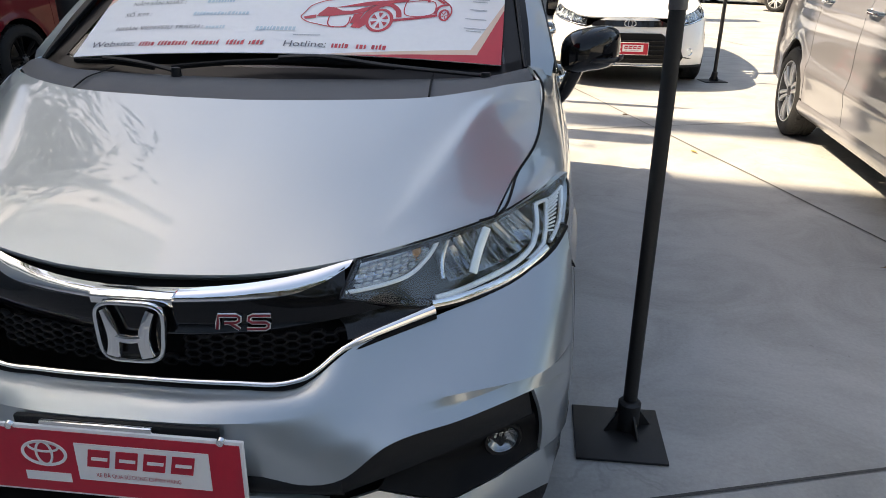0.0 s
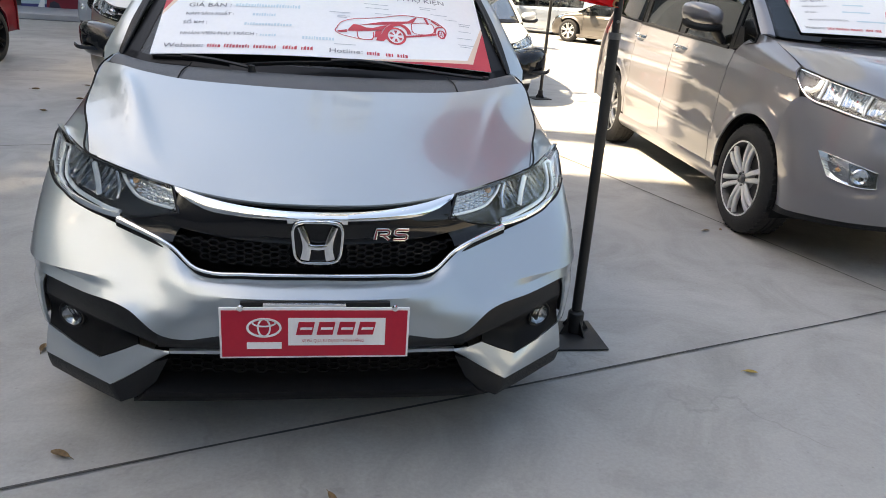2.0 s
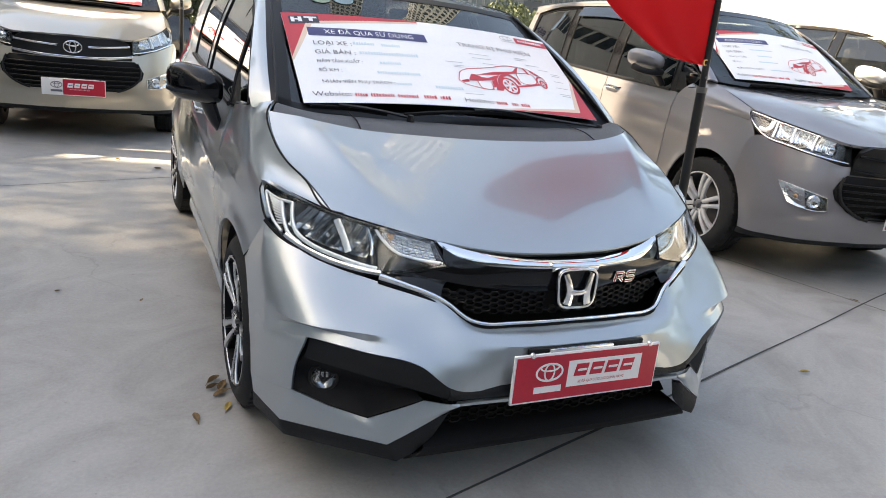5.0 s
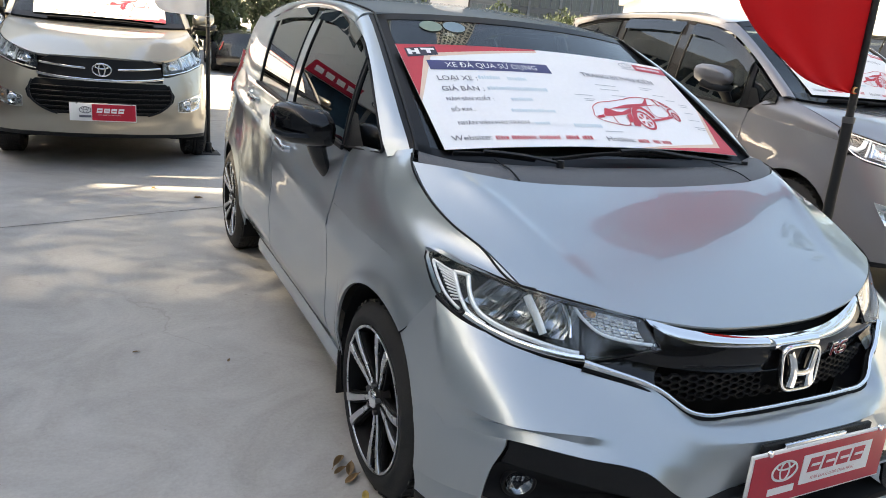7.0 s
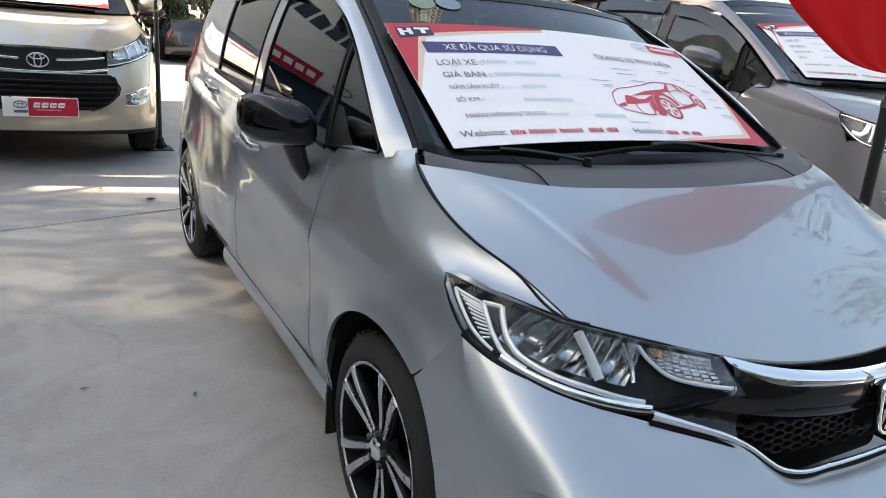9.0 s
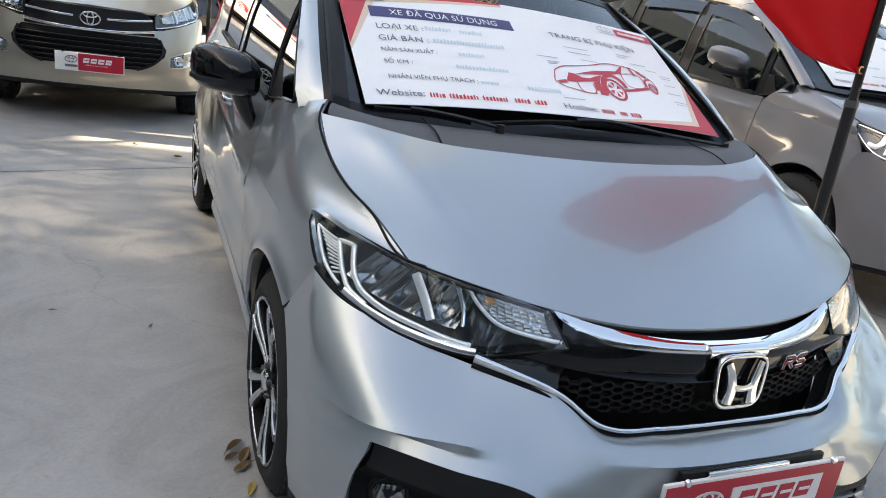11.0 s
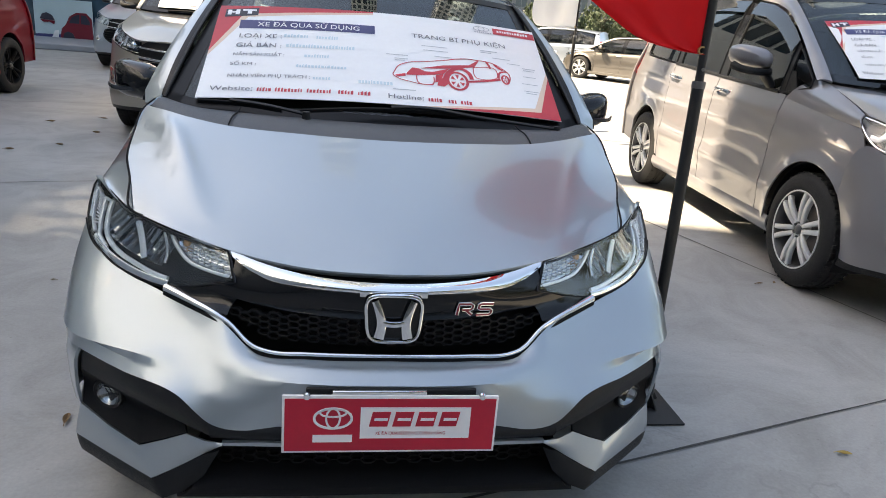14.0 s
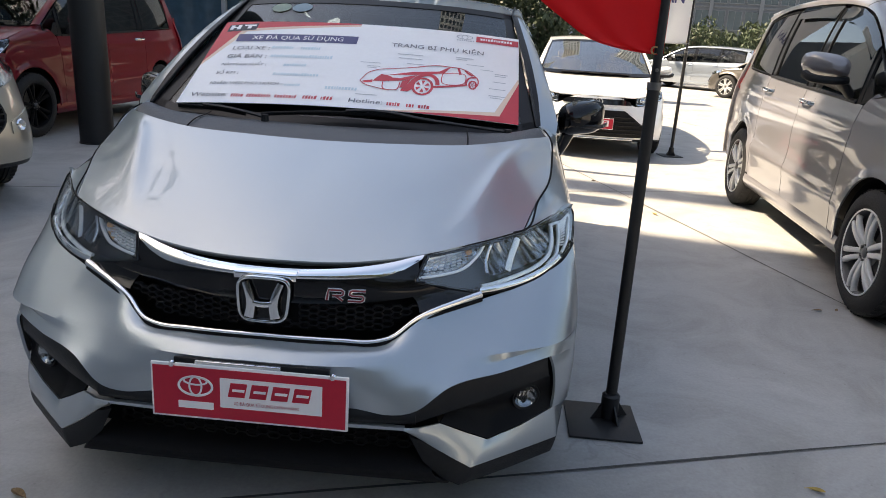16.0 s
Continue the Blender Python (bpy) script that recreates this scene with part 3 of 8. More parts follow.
def sign_plate(parent, center, tilt, w, h, yaw=0.0, plain=False):
    """A red advertising plate, screwed on where a number plate goes. Faces -y."""
    m = pose(*center, tilt, 0, yaw)
    ob = thing("advert_plate", "red and white dealer plate screwed to the bumper", "sign", parent.matrix_world @ m)

    def put(name, poly, mat, y, d=0.0015):
        part(name, prism([(a * w, b * h) for a, b in poly], d, 1, y), mat, ob)

    part("board", rbox((w, 0.008, h), (0, 0, 0), 0.002), M["plate_white"], ob)
    box = lambda a, b, c, d: [(a, b), (c, b), (c, d), (a, d)]
    red, ink = (M["plate_red"], M["plate_white"]) if not plain else (M["plate_white"], M["p_grey"])
    put("red_field", box(-0.488 if not plain else -0.17, -0.455, 0.488, 0.455), M["plate_red"], -0.0062)
    if not plain:
        put("white_field", box(-0.145, -0.235, 0.37, 0.31), M["plate_white"], -0.0075)
    # plain ring and bars where the makers' marks are
    for rx, rz, cz, bar in ((0.052, 0.031, 0.022, 0.006), (0.019, 0.030, 0.022, 0.0045), (0.036, 0.013, 0.040, 0.0045)):
        k = w / 0.5
        path = [((-0.27) * w + rx * k * 0.82 * math.cos(t), -0.0075, cz * k * 0.8 + rz * k * 0.82 * math.sin(t)) for t in np.linspace(0, 2 * math.pi, 28, endpoint=False)]
        part("ring_mark", sweep(path, slab_profile(bar * k, 0.002), (0, -1, 0), True), ink, ob)
    put("word_bar", box(-0.36, -0.30, -0.18, -0.17), ink, -0.0075)
    for i in range(4):
        a = -0.105 + i * 0.108
        put("word_bar", [(a, -0.02), (a + 0.085, -0.02), (a + 0.10, 0.235), (a + 0.015, 0.235)], red, -0.0088)
        put("word_bar", [(a + 0.022, 0.085), (a + 0.084, 0.085), (a + 0.087, 0.13), (a + 0.025, 0.13)], M["plate_red"] if plain else M["plate_white"], -0.010)
    g = letters("XE ĐÃ QUA SỬ DỤNG CHÍNH HÃNG", h * 0.085, 0.0, width=w * 0.33)
    v = np.array([(-0.075 * w + p[0], -0.0092, -0.165 * h + p[1]) for p in g[0]])
    part("lettering", (v, g[1]), red, ob, smooth=0)
    for x in (-0.39, 0.42):
        part("screw", moved(lathe([(0.001, -0.012), (0.007, -0.011), (0.009, -0.004)], 10, "y"), Matrix.Translation((x * w, 0.002, h * 0.49))), M["chrome"], ob)
    return ob


def poster(place, w, h, label, detail=True, parent=None):
    """A price poster on a windscreen: place(u, v, lift) with u over the width and v over the height, in metres from its lower corner."""
    ob = thing("price_poster", label, "poster")

    def put(name, geo, mat, lift, smooth=0):
        g = laid(geo, place, lift)
        if len(g[1]):
            part(name, g, mat, ob, smooth=smooth)

    def sheet(pts, mat, lift, name):
        """A flat outline in fractions of the sheet, cut fine enough to follow the glass."""
        bm = bmesh.new()
        vs = [bm.verts.new((a * w, b * h, 0)) for a, b in pts]
        bm.faces.new(vs)
        for k in range(1, 10):
            geom = bm.verts[:] + bm.edges[:] + bm.faces[:]
            bmesh.ops.bisect_plane(bm, geom=geom, plane_co=(w * k / 10, 0, 0), plane_no=(1, 0, 0))
        bm.verts.index_update()
        g = (np.array([v.co[:] for v in bm.verts]), [tuple(v.index for v in f.verts) for f in bm.faces])
        bm.free()
        put(name, g, mat, lift)

    top = np.array([[place(u, v, 0.0025) for v in np.linspace(0, h, 8)] for u in np.linspace(0, w, 20)])
    c = np.mean(top.reshape(-1, 3), 0) - normals(top)[10, 4] * (1 if normals(top)[10, 4][2] > 0 else -1)
    part("sheet", shell(top, c, 0.0022), M["paper"], ob)
    sheet([(0, 1), (0, 0.47), (0.075, 0.90), (0.47, 0.985), (0.47, 1)], M["p_red"], 0.0032, "red_corner")
    sheet([(0, 0.47), (0, 0.42), (0.09, 0.865), (0.47, 0.965), (0.47, 0.985), (0.075, 0.90)], M["p_cream"], 0.0030, "cream_edge")
    sheet([(0.66, 0), (1, 0), (1, 0.44), (0.945, 0.06)], M["p_red"], 0.0032, "red_corner")
    sheet([(0.60, 0), (0.66, 0), (0.945, 0.06), (1, 0.44), (1, 0.50), (0.93, 0.095)], M["p_cream"], 0.0030, "cream_edge")
    sheet([(0.02, 0.86), (0.118, 0.885), (0.118, 0.975), (0.02, 0.955)], M["p_black"], 0.0038, "mark_panel")
    for a, b, c2, d in ((0.026, 0.885, 0.038, 0.945), (0.05, 0.89, 0.062, 0.95), (0.036, 0.91, 0.052, 0.925), (0.07, 0.935, 0.112, 0.955), (0.085, 0.90, 0.098, 0.94)):
        sheet([(a, b), (c2, b), (c2, d), (a, d)], M["paper"], 0.0045, "mark_bar")
    sheet([(0.070, 0.728), (0.474, 0.728), (0.474, 0.826), (0.070, 0.826)], M["p_navy"], 0.0036, "title_bar")

    def text(s, u, v, size, width, mat, bold=0.002):
        g = letters(s, size * h, bold * h / 0.55, width=width * w)
        g[0][:, 0] += u * w
        g[0][:, 1] += v * h
        put("lettering", g, mat, 0.0046)

    def bar(a, b, c2, d, mat):
        sheet([(a, b), (c2, b), (c2, d), (a, d)], mat, 0.0040, "unreadable_line")

    def dashes(a, v, c2, high, mat, seed, gaps=()):
        """A line of writing that is not to be read: short bars of uneven width."""
        r = random.Random(seed)
        u = a
        while u < c2:
            wd = r.uniform(0.0035, 0.0075)
            if not any(g < u < g + 0.012 for g in gaps):
                sheet([(u, v), (u + wd, v), (u + wd, v + high * r.choice((0.72, 0.72, 1.0))), (u, v + high * 0.72)], mat, 0.0040, "unreadable_line")
            u += wd + 0.003

    text("XE ĐÃ QUA SỬ DỤNG", 0.122, 0.752, 0.072, 0.305, M["paper"], 0.0)
    text("TRANG BỊ PHỤ KIỆN", 0.588, 0.727, 0.068, 0.298, M["p_grey"], 0.0)
    text("LOẠI XE :", 0.077, 0.618, 0.066, 0.122, M["p_grey"], 0.0)
    text("GIÁ BÁN :", 0.074, 0.513, 0.066, 0.128, M["p_grey"], 0.0)
    text("NĂM SẢN XUẤT :", 0.072, 0.418, 0.046, 0.142, M["p_grey"], 0.0)
    text("SỐ KM :", 0.070, 0.318, 0.046, 0.070, M["p_grey"], 0.0)
    text("NHÂN VIÊN PHỤ TRÁCH :", 0.070, 0.197, 0.046, 0.222, M["p_grey"], 0.0)
    text("Website:", 0.031, 0.064, 0.064, 0.112, M["p_grey"], 0.0)
    text("Hotline:", 0.507, 0.052, 0.064, 0.098, M["p_grey"], 0.0)
    dashes(0.155, 0.062, 0.452, 0.040, M["p_red"], 3, (0.19, 0.27, 0.35, 0.41))
    dashes(0.618, 0.050, 0.735, 0.044, M["p_red"], 4, (0.657, 0.697))
    bar(0.858, 0.889, 0.998, 0.964, M["p_red"])
    dashes(0.872, 0.918, 0.975, 0.034, M["paper"], 6)
    oval = lambda cu, cv, ru, rv, k=26: [(cu * w + ru * w * math.cos(t), cv * h + rv * h * math.sin(t)) for t in np.linspace(0, 2 * math.pi, k)]

    def stroke(pts, mat, wide=0.006, name="drawn_line"):
        p = np.asarray(pts, float)
        t = np.gradient(p, axis=0)
        t /= np.maximum(np.linalg.norm(t, axis=1, keepdims=True), 1e-9)
        n = np.stack([-t[:, 1], t[:, 0]], 1) * wide / 2
        v = [(q[0], q[1], 0) for pair in zip(p + n, p - n) for q in pair]
        put(name, (np.array(v), [(2 * i, 2 * i + 1, 2 * i + 3, 2 * i + 2) for i in range(len(p) - 1)]), mat, 0.0042)

    stroke(oval(0.820, 0.936, 0.026, 0.026), M["p_pale"], 0.004, "ring_mark")
    stroke(oval(0.820, 0.936, 0.010, 0.025), M["p_pale"], 0.003, "ring_mark")
    dashes(0.795, 0.885, 0.85, 0.018, M["p_pale"], 7)
    # the drawn car: outline, nose, arches, sill and wheels in red
    D = lambda pts, k=24: crv([(a * w, b * h) for a, b in pts], k)
    R = M["p_red"]
    s = w / 1.25
    fill = lambda pts: put("drawn_patch", polyfan([(a * w, b * h) for a, b in pts]), R, 0.0042)
    # thin outline: nose, bonnet, roof and tail
    stroke(D([(0.639, 0.221), (0.601, 0.218), (0.573, 0.233), (0.534, 0.267), (0.523, 0.296), (0.529, 0.338), (0.538, 0.388), (0.564, 0.432), (0.622, 0.463), (0.686, 0.501)], 44), R, 0.0035 * s)
    stroke(D([(0.686, 0.501), (0.720, 0.528), (0.755, 0.542), (0.784, 0.538), (0.815, 0.536), (0.841, 0.510), (0.860, 0.472), (0.873, 0.435), (0.876, 0.380), (0.870, 0.336)], 40), R, 0.0045 * s)
    # bonnet edge that thickens towards the windscreen post
    fill([(0.598, 0.380), (0.673, 0.439), (0.754, 0.473), (0.782, 0.533), (0.787, 0.531), (0.770, 0.457), (0.690, 0.408), (0.638, 0.393)])
    # mask round the lamp, the bumper corner and the lower lip
    fill([(0.580, 0.385), (0.599, 0.380), (0.618, 0.355), (0.591, 0.306), (0.560, 0.303), (0.564, 0.326)])
    fill([(0.618, 0.355), (0.641, 0.356), (0.670, 0.389), (0.690, 0.408), (0.672, 0.348), (0.641, 0.327), (0.591, 0.306)])
    fill([(0.648, 0.326), (0.672, 0.348), (0.661, 0.262), (0.643, 0.248)])
    fill([(0.652, 0.252), (0.682, 0.344), (0.707, 0.397), (0.689, 0.322), (0.681, 0.243), (0.670, 0.214), (0.648, 0.217)])
    fill([(0.529, 0.296), (0.559, 0.317), (0.559, 0.288), (0.535, 0.278)])
    stroke(D([(0.591, 0.302), (0.596, 0.228), (0.636, 0.229), (0.641, 0.306)], 20), R, 0.004 * s)
    # wheel arch, sill and the line of the rear wing
    stroke(D([(0.671, 0.239), (0.677, 0.321), (0.699, 0.397), (0.728, 0.422), (0.748, 0.383), (0.755, 0.317)], 30), R, 0.016 * s)
    stroke(D([(0.740, 0.289), (0.786, 0.313), (0.844, 0.354)], 16), R, 0.011 * s)
    stroke(D([(0.839, 0.364), (0.851, 0.437), (0.868, 0.448)], 16), R, 0.008 * s)
    stroke(D([(0.766, 0.451), (0.769, 0.344), (0.835, 0.371), (0.835, 0.459), (0.766, 0.451)], 40), R, 0.0035 * s)
    stroke(D([(0.811, 0.535), (0.816, 0.501), (0.820, 0.461)], 10), R, 0.009 * s)
    stroke(D([(0.834, 0.517), (0.846, 0.480), (0.858, 0.461)], 10), R, 0.009 * s)
    # front wheel with five open spokes, rear wheel
    stroke(oval(0.711, 0.286, 0.029, 0.090), R, 0.010 * s)
    for k in range(6):
        t = 2 * math.pi * k / 6 + 0.5
        put("drawn_patch", polyfan([((0.711 + 0.006 * math.cos(t)) * w, (0.286 + 0.018 * math.sin(t)) * h)] + [((0.711 + 0.021 * math.cos(t + e)) * w, (0.286 + 0.066 * math.sin(t + e)) * h) for e in (-0.27, 0.27)]), R, 0.0042)
    stroke(oval(0.860, 0.359, 0.0105, 0.044), R, 0.007 * s)
    for k in range(5):
        t = 2 * math.pi * k / 5
        stroke([((0.860 + q * 0.0075 * math.cos(t)) * w, (0.359 + q * 0.032 * math.sin(t)) * h) for q in (0.2, 1.0)], R, 0.003 * s)
    if not detail:
        for v, a, c2 in ((0.685, 0.25, 0.42), (0.575, 0.27, 0.46), (0.455, 0.30, 0.42), (0.34, 0.28, 0.44), (0.20, 0.34, 0.52)):
            bar(a, v, c2, v + 0.02, M["p_blue"])
        return ob
    # faded handwriting that cannot be read: short pale bars
    for k, (v, a, c2, high) in enumerate(((0.635, 0.205, 0.275, 0.040), (0.630, 0.30, 0.365, 0.040), (0.525, 0.215, 0.415, 0.042), (0.422, 0.27, 0.34, 0.036), (0.312, 0.25, 0.39, 0.034), (0.195, 0.300, 0.345, 0.030), (0.180, 0.425, 0.52, 0.042))):
        dashes(a, v, c2, high, M["p_blue"], 20 + k)
    for a, v, c2 in ((0.615, 0.640, 0.695), (0.62, 0.592, 0.695), (0.65, 0.530, 0.705), (0.505, 0.510, 0.57), (0.53, 0.470, 0.57), (0.53, 0.452, 0.56), (0.80, 0.662, 0.855), (0.80, 0.640, 0.835), (0.835, 0.588, 0.89), (0.88, 0.545, 0.92),
                     (0.925, 0.512, 0.965), (0.925, 0.490, 0.96), (0.92, 0.420, 0.96), (0.91, 0.340, 0.96), (0.91, 0.262, 0.96), (0.915, 0.240, 0.95), (0.52, 0.143, 0.585)):
        bar(a, v, c2, v + 0.007, M["p_pale"])
    return ob

# ---------------------------------------------------------------- the silver hatchback
HUB_F, HUB_R, HUB_Z, ARCH = 0.895, 3.43, 0.303, 0.352
CORE = (0, 2.0, 0.6)


def hatch_x(y, z):
    """Half width of the hatchback's flank."""
    y, z = np.asarray(y, float), np.asarray(z, float)
    wide = 0.872 - 0.16 * np.clip(1.05 - y, 0, 2) ** 2 - 0.13 * np.clip(y - 3.3, 0, 2) ** 2
    zc = 0.70 + 0.105 * (y - 1.2)
    low = np.clip(0.58 - z, 0, 1)
    high = np.clip(z - 0.58, 0, 1)
    x = wide - 0.42 * low ** 2 - 0.40 * high ** 2
    fade = np.clip((y - 1.1) / 0.4, 0, 1)
    x = x + fade * (0.012 * np.exp(-(((z - zc) / 0.035) ** 2)) - 0.012 * np.exp(-(((z - zc + 0.17) / 0.09) ** 2)) + 0.012 * np.exp(-(((z - 0.36) / 0.05) ** 2)))
    for hub in (HUB_F, HUB_R):
        d = np.sqrt((y - hub) ** 2 + (z - HUB_Z) ** 2)
        x = x + 0.012 * np.exp(-(((d - ARCH) / 0.035) ** 2))
    return x


def belt(y):
    return 0.975 + 0.045 * (y - 1.45)


def glass_x(y, z):
    """Half width of the greenhouse."""
    zb = belt(y)
    xb = hatch_x(y, zb)
    return xb - np.clip(z - zb, -0.1, 1) * 0.345 + 0.02 * np.sin(np.clip((z - zb) / 0.45, 0, 1) * math.pi)


def arch_z(y, hub, floor):
    d = ARCH ** 2 - (np.asarray(y, float) - hub) ** 2
    return np.where(d > 0, HUB_Z + np.sqrt(np.maximum(d, 0)), floor)


def flank(ya, yb, zb, zt, n=26, nv=14, fx=hatch_x):
    """A grid on the flank: y from ya(t) to yb(t), z from zb(y) to zt(y), t from the bottom to the top."""
    ts = np.linspace(0, 1, nv)
    s = np.linspace(0, 1, n)
    P = np.zeros((n, nv, 3))
    for j, t in enumerate(ts):
        y = ya(t) + (yb(t) - ya(t)) * s
        z = zb(y) * (1 - t) + zt(y) * t
        P[:, j] = np.stack([fx(y, z), y, z], 1)
    return P


def build_hatchback():
    car = thing("hatchback_car", "silver metallic hatchback with chrome grille bar and black mirrors", "car")
    S, K, PL = M["silver"], M["piano"], M["plastic"]

    # ---- bonnet: lines from the front edge to the cowl, middle first
    lines = [A((0, 0.222, 0.747), (0, 0.34, 0.805), (0, 0.52, 0.885), (0, 0.68, 0.950), (0, 0.772, 0.988)),
             A((0.22, 0.240, 0.752), (0.225, 0.355, 0.810), (0.235, 0.53, 0.890), (0.25, 0.685, 0.955), (0.26, 0.778, 0.993)),
             A((0.405, 0.283, 0.777), (0.42, 0.39, 0.825), (0.45, 0.55, 0.892), (0.475, 0.70, 0.960), (0.49, 0.800, 1.003)),
             A((0.545, 0.350, 0.803), (0.57, 0.45, 0.845), (0.60, 0.60, 0.910), (0.62, 0.74, 0.972), (0.635, 0.850, 1.020)),
             A((0.668, 0.438, 0.823), (0.708, 0.578, 0.880), (0.743, 0.690, 0.914), (0.758, 0.820, 0.958), (0.753, 0.962, 1.026))]
    P = loft([l for l in lines], 32, 93)
    P = np.transpose(P, (1, 0, 2))
    # the pressed crease that runs from each pillar foot towards the grille
    u = np.linspace(0, 1, P.shape[1])
    for j in range(P.shape[1]):
        xc = 0.420 + 0.255 * u[j] ** 0.9
        d = P[:, j, 0] - xc
        fold = np.where(d > 0, np.exp(-((d / 0.060) ** 2)), np.exp(-((d / 0.036) ** 2)))
        P[:, j, 2] += 0.010 * fold * np.clip((u[j] - 0.12) * 1.9, 0, 1) * np.clip((1 - u[j]) * 6, 0.25, 1) * np.clip((0.745 - P[:, j, 0]) * 12, 0, 1)
    roll = P[:, :1] + A((0, 0.006, -0.014))
    P = np.concatenate([roll, P[:, :1] + A((0, -0.001, -0.005)), P], 1)
    part("bonnet", shell(mirrored(P), CORE, 0.012), S, car)

    # ---- wings
    for s in (1, -1):
        c3 = A(*[(hatch_x(y, z), y, z) for y, z in ((0.577, 0.765), (0.69, 0.765), (0.85, 0.770), (1.05, 0.775), (1.25, 0.785), (1.40, 0.79))])
        curves = [A((0.673, 0.442, 0.823), (0.7125, 0.581, 0.879), (0.748, 0.692, 0.913), (0.763, 0.822, 0.957), (0.758, 0.964, 1.025), (0.722, 1.036, 1.052)),
                  A((0.739, 0.524, 0.838), (0.766, 0.635, 0.864), (0.786, 0.750, 0.894), (0.798, 0.880, 0.928), (0.796, 1.01, 0.972), (0.778, 1.090, 1.032)),
                  A((0.824, 0.675, 0.854), (0.8275, 0.735, 0.861), (0.829, 0.82, 0.871), (0.828, 0.96, 0.893), (0.823, 1.18, 0.932), (0.806, 1.402, 0.962)),
                  c3]
        up = relax(loft(curves, 30, 18), 14)
        part("wing_top", shell(flip(up, s), CORE, 0.010), S, car)
        low = flank(lambda t: 0.709 - 0.131 * t, lambda t: 1.402 + 0 * t, lambda y: arch_z(y, HUB_F, 0.205), lambda y: 0.765 + 0.03 * np.clip((y - 0.577) / 0.83, 0, 1), 60, 14)
        part("wing", shell(flip(low, s), CORE, 0.010), S, car)

    for s in (1, -1):
        # dark strip laid over the bonnet's shut line, in place of the gap's shade
        gap = crv(A((0.640, 0.412, 0.817), (0.672, 0.441, 0.820), (0.712, 0.581, 0.876), (0.747, 0.6935, 0.910), (0.762, 0.823, 0.953), (0.757, 0.962, 1.021), (0.738, 1.008, 1.040)), 40)
        part("bonnet_gap_shade", sweep(flip(gap, s) + A((0, 0, 0.0025)), slab_profile(0.006, 0.004), (0.45 * s, -0.40, 0.80)), M["dark"], car)
        line = A(*[(hatch_x(y, z) + 0.0005, y, z) for y, z in ((0.574, 0.757), (0.61, 0.712), (0.655, 0.655), (0.704, 0.600))])
        part("bumper_joint", sweep(flip(crv(line, 16), s), slab_profile(0.0035, 0.004), (s, 0, 0)), M["dark"], car)

    # ---- front bumper: lines from the middle to the wheel arch
    U = A((0, 0.112, 0.562), (0.2, 0.117, 0.562), (0.318, 0.135, 0.566), (0.417, 0.195, 0.628), (0.568, 0.293, 0.656), (0.735, 0.413, 0.698), (0.829, 0.574, 0.757), (0.862, 0.705, 0.600))
    U2 = A((0, 0.070, 0.556), (0.2, 0.077, 0.556), (0.335, 0.105, 0.560), (0.432, 0.172, 0.595), (0.59, 0.252, 0.615), (0.778, 0.345, 0.635), (0.846, 0.50, 0.66), (0.864, 0.655, 0.561))
    W = A((0, 0.036, 0.536), (0.2, 0.044, 0.536), (0.351, 0.083, 0.532), (0.455, 0.140, 0.533), (0.62, 0.200, 0.545), (0.784, 0.266, 0.556), (0.850, 0.42, 0.555), (0.866, 0.607, 0.505))
    W[3], W[4] = (0.466, 0.124, 0.536), (0.625, 0.176, 0.550)
    F = A((0, 0.040, 0.425), (0.2, 0.044, 0.425), (0.416, 0.046, 0.429), (0.500, 0.080, 0.489), (0.632, 0.152, 0.508), (0.768, 0.264, 0.514), (0.848, 0.41, 0.47), (0.866, 0.572, 0.440))
    # the tuck above the fog lamp: deep at the corner, running out towards the plate
    W2 = (W + F) / 2
    W2[3], W2[4], W2[5] = (0.484, 0.101, 0.512), (0.627, 0.174, 0.531), (0.779, 0.298, 0.538)
    W2[:3, 1] -= 0.004
    over, tuck, under = (loft([bent(c, 6, 57, 9) for c in cs], 65, n) for cs, n in (((U, U2, W), 13), ((W, W2), 5), ((W2, F), 6)))
    part("front_bumper", shell(mirrored(np.concatenate([over, tuck[:, 1:], under[:, 1:]], 1)), CORE, 0.008), S, car, smooth=30.0)
    # outer strip beside the fog lamp, down to the sill of the bumper
    for s in (1, -1):
        top = A((0.768, 0.264, 0.514), (0.812, 0.325, 0.497), (0.848, 0.41, 0.47), (0.866, 0.572, 0.440))
        mid = A((0.790, 0.284, 0.42), (0.825, 0.345, 0.41), (0.853, 0.43, 0.39), (0.864, 0.552, 0.370))
        bot = A((0.790, 0.306, 0.332), (0.826, 0.370, 0.318), (0.852, 0.45, 0.300), (0.861, 0.548, 0.275))
        part("bumper_corner", shell(flip(loft([A((0.768, 0.279, 0.524), (W2[5] + W2[6]) / 2, W2[6], W2[7]) + A((-0.010, 0.006, 0)), top + A((-0.0006, 0.0006, 0)), mid, bot], 16, 16), s), CORE, 0.008), S, car)
        # lower blade of the bumper: a thin strip that widens, drops to a corner and runs out to the sill
        T = A((0.390, 0.042, 0.381), (0.43, 0.048, 0.382), (0.480, 0.080, 0.382), (0.545, 0.120, 0.338), (0.608, 0.160, 0.298), (0.70, 0.232, 0.309), (0.790, 0.306, 0.332), (0.861, 0.548, 0.275))
        V = A((0.390, 0.043, 0.373), (0.435, 0.058, 0.342), (0.482, 0.073, 0.306), (0.525, 0.086, 0.275), (0.568, 0.099, 0.246), (0.689, 0.208, 0.238), (0.815, 0.326, 0.228), (0.852, 0.545, 0.205))
        mid = (T + V) / 2 + A((0, -0.006, 0))
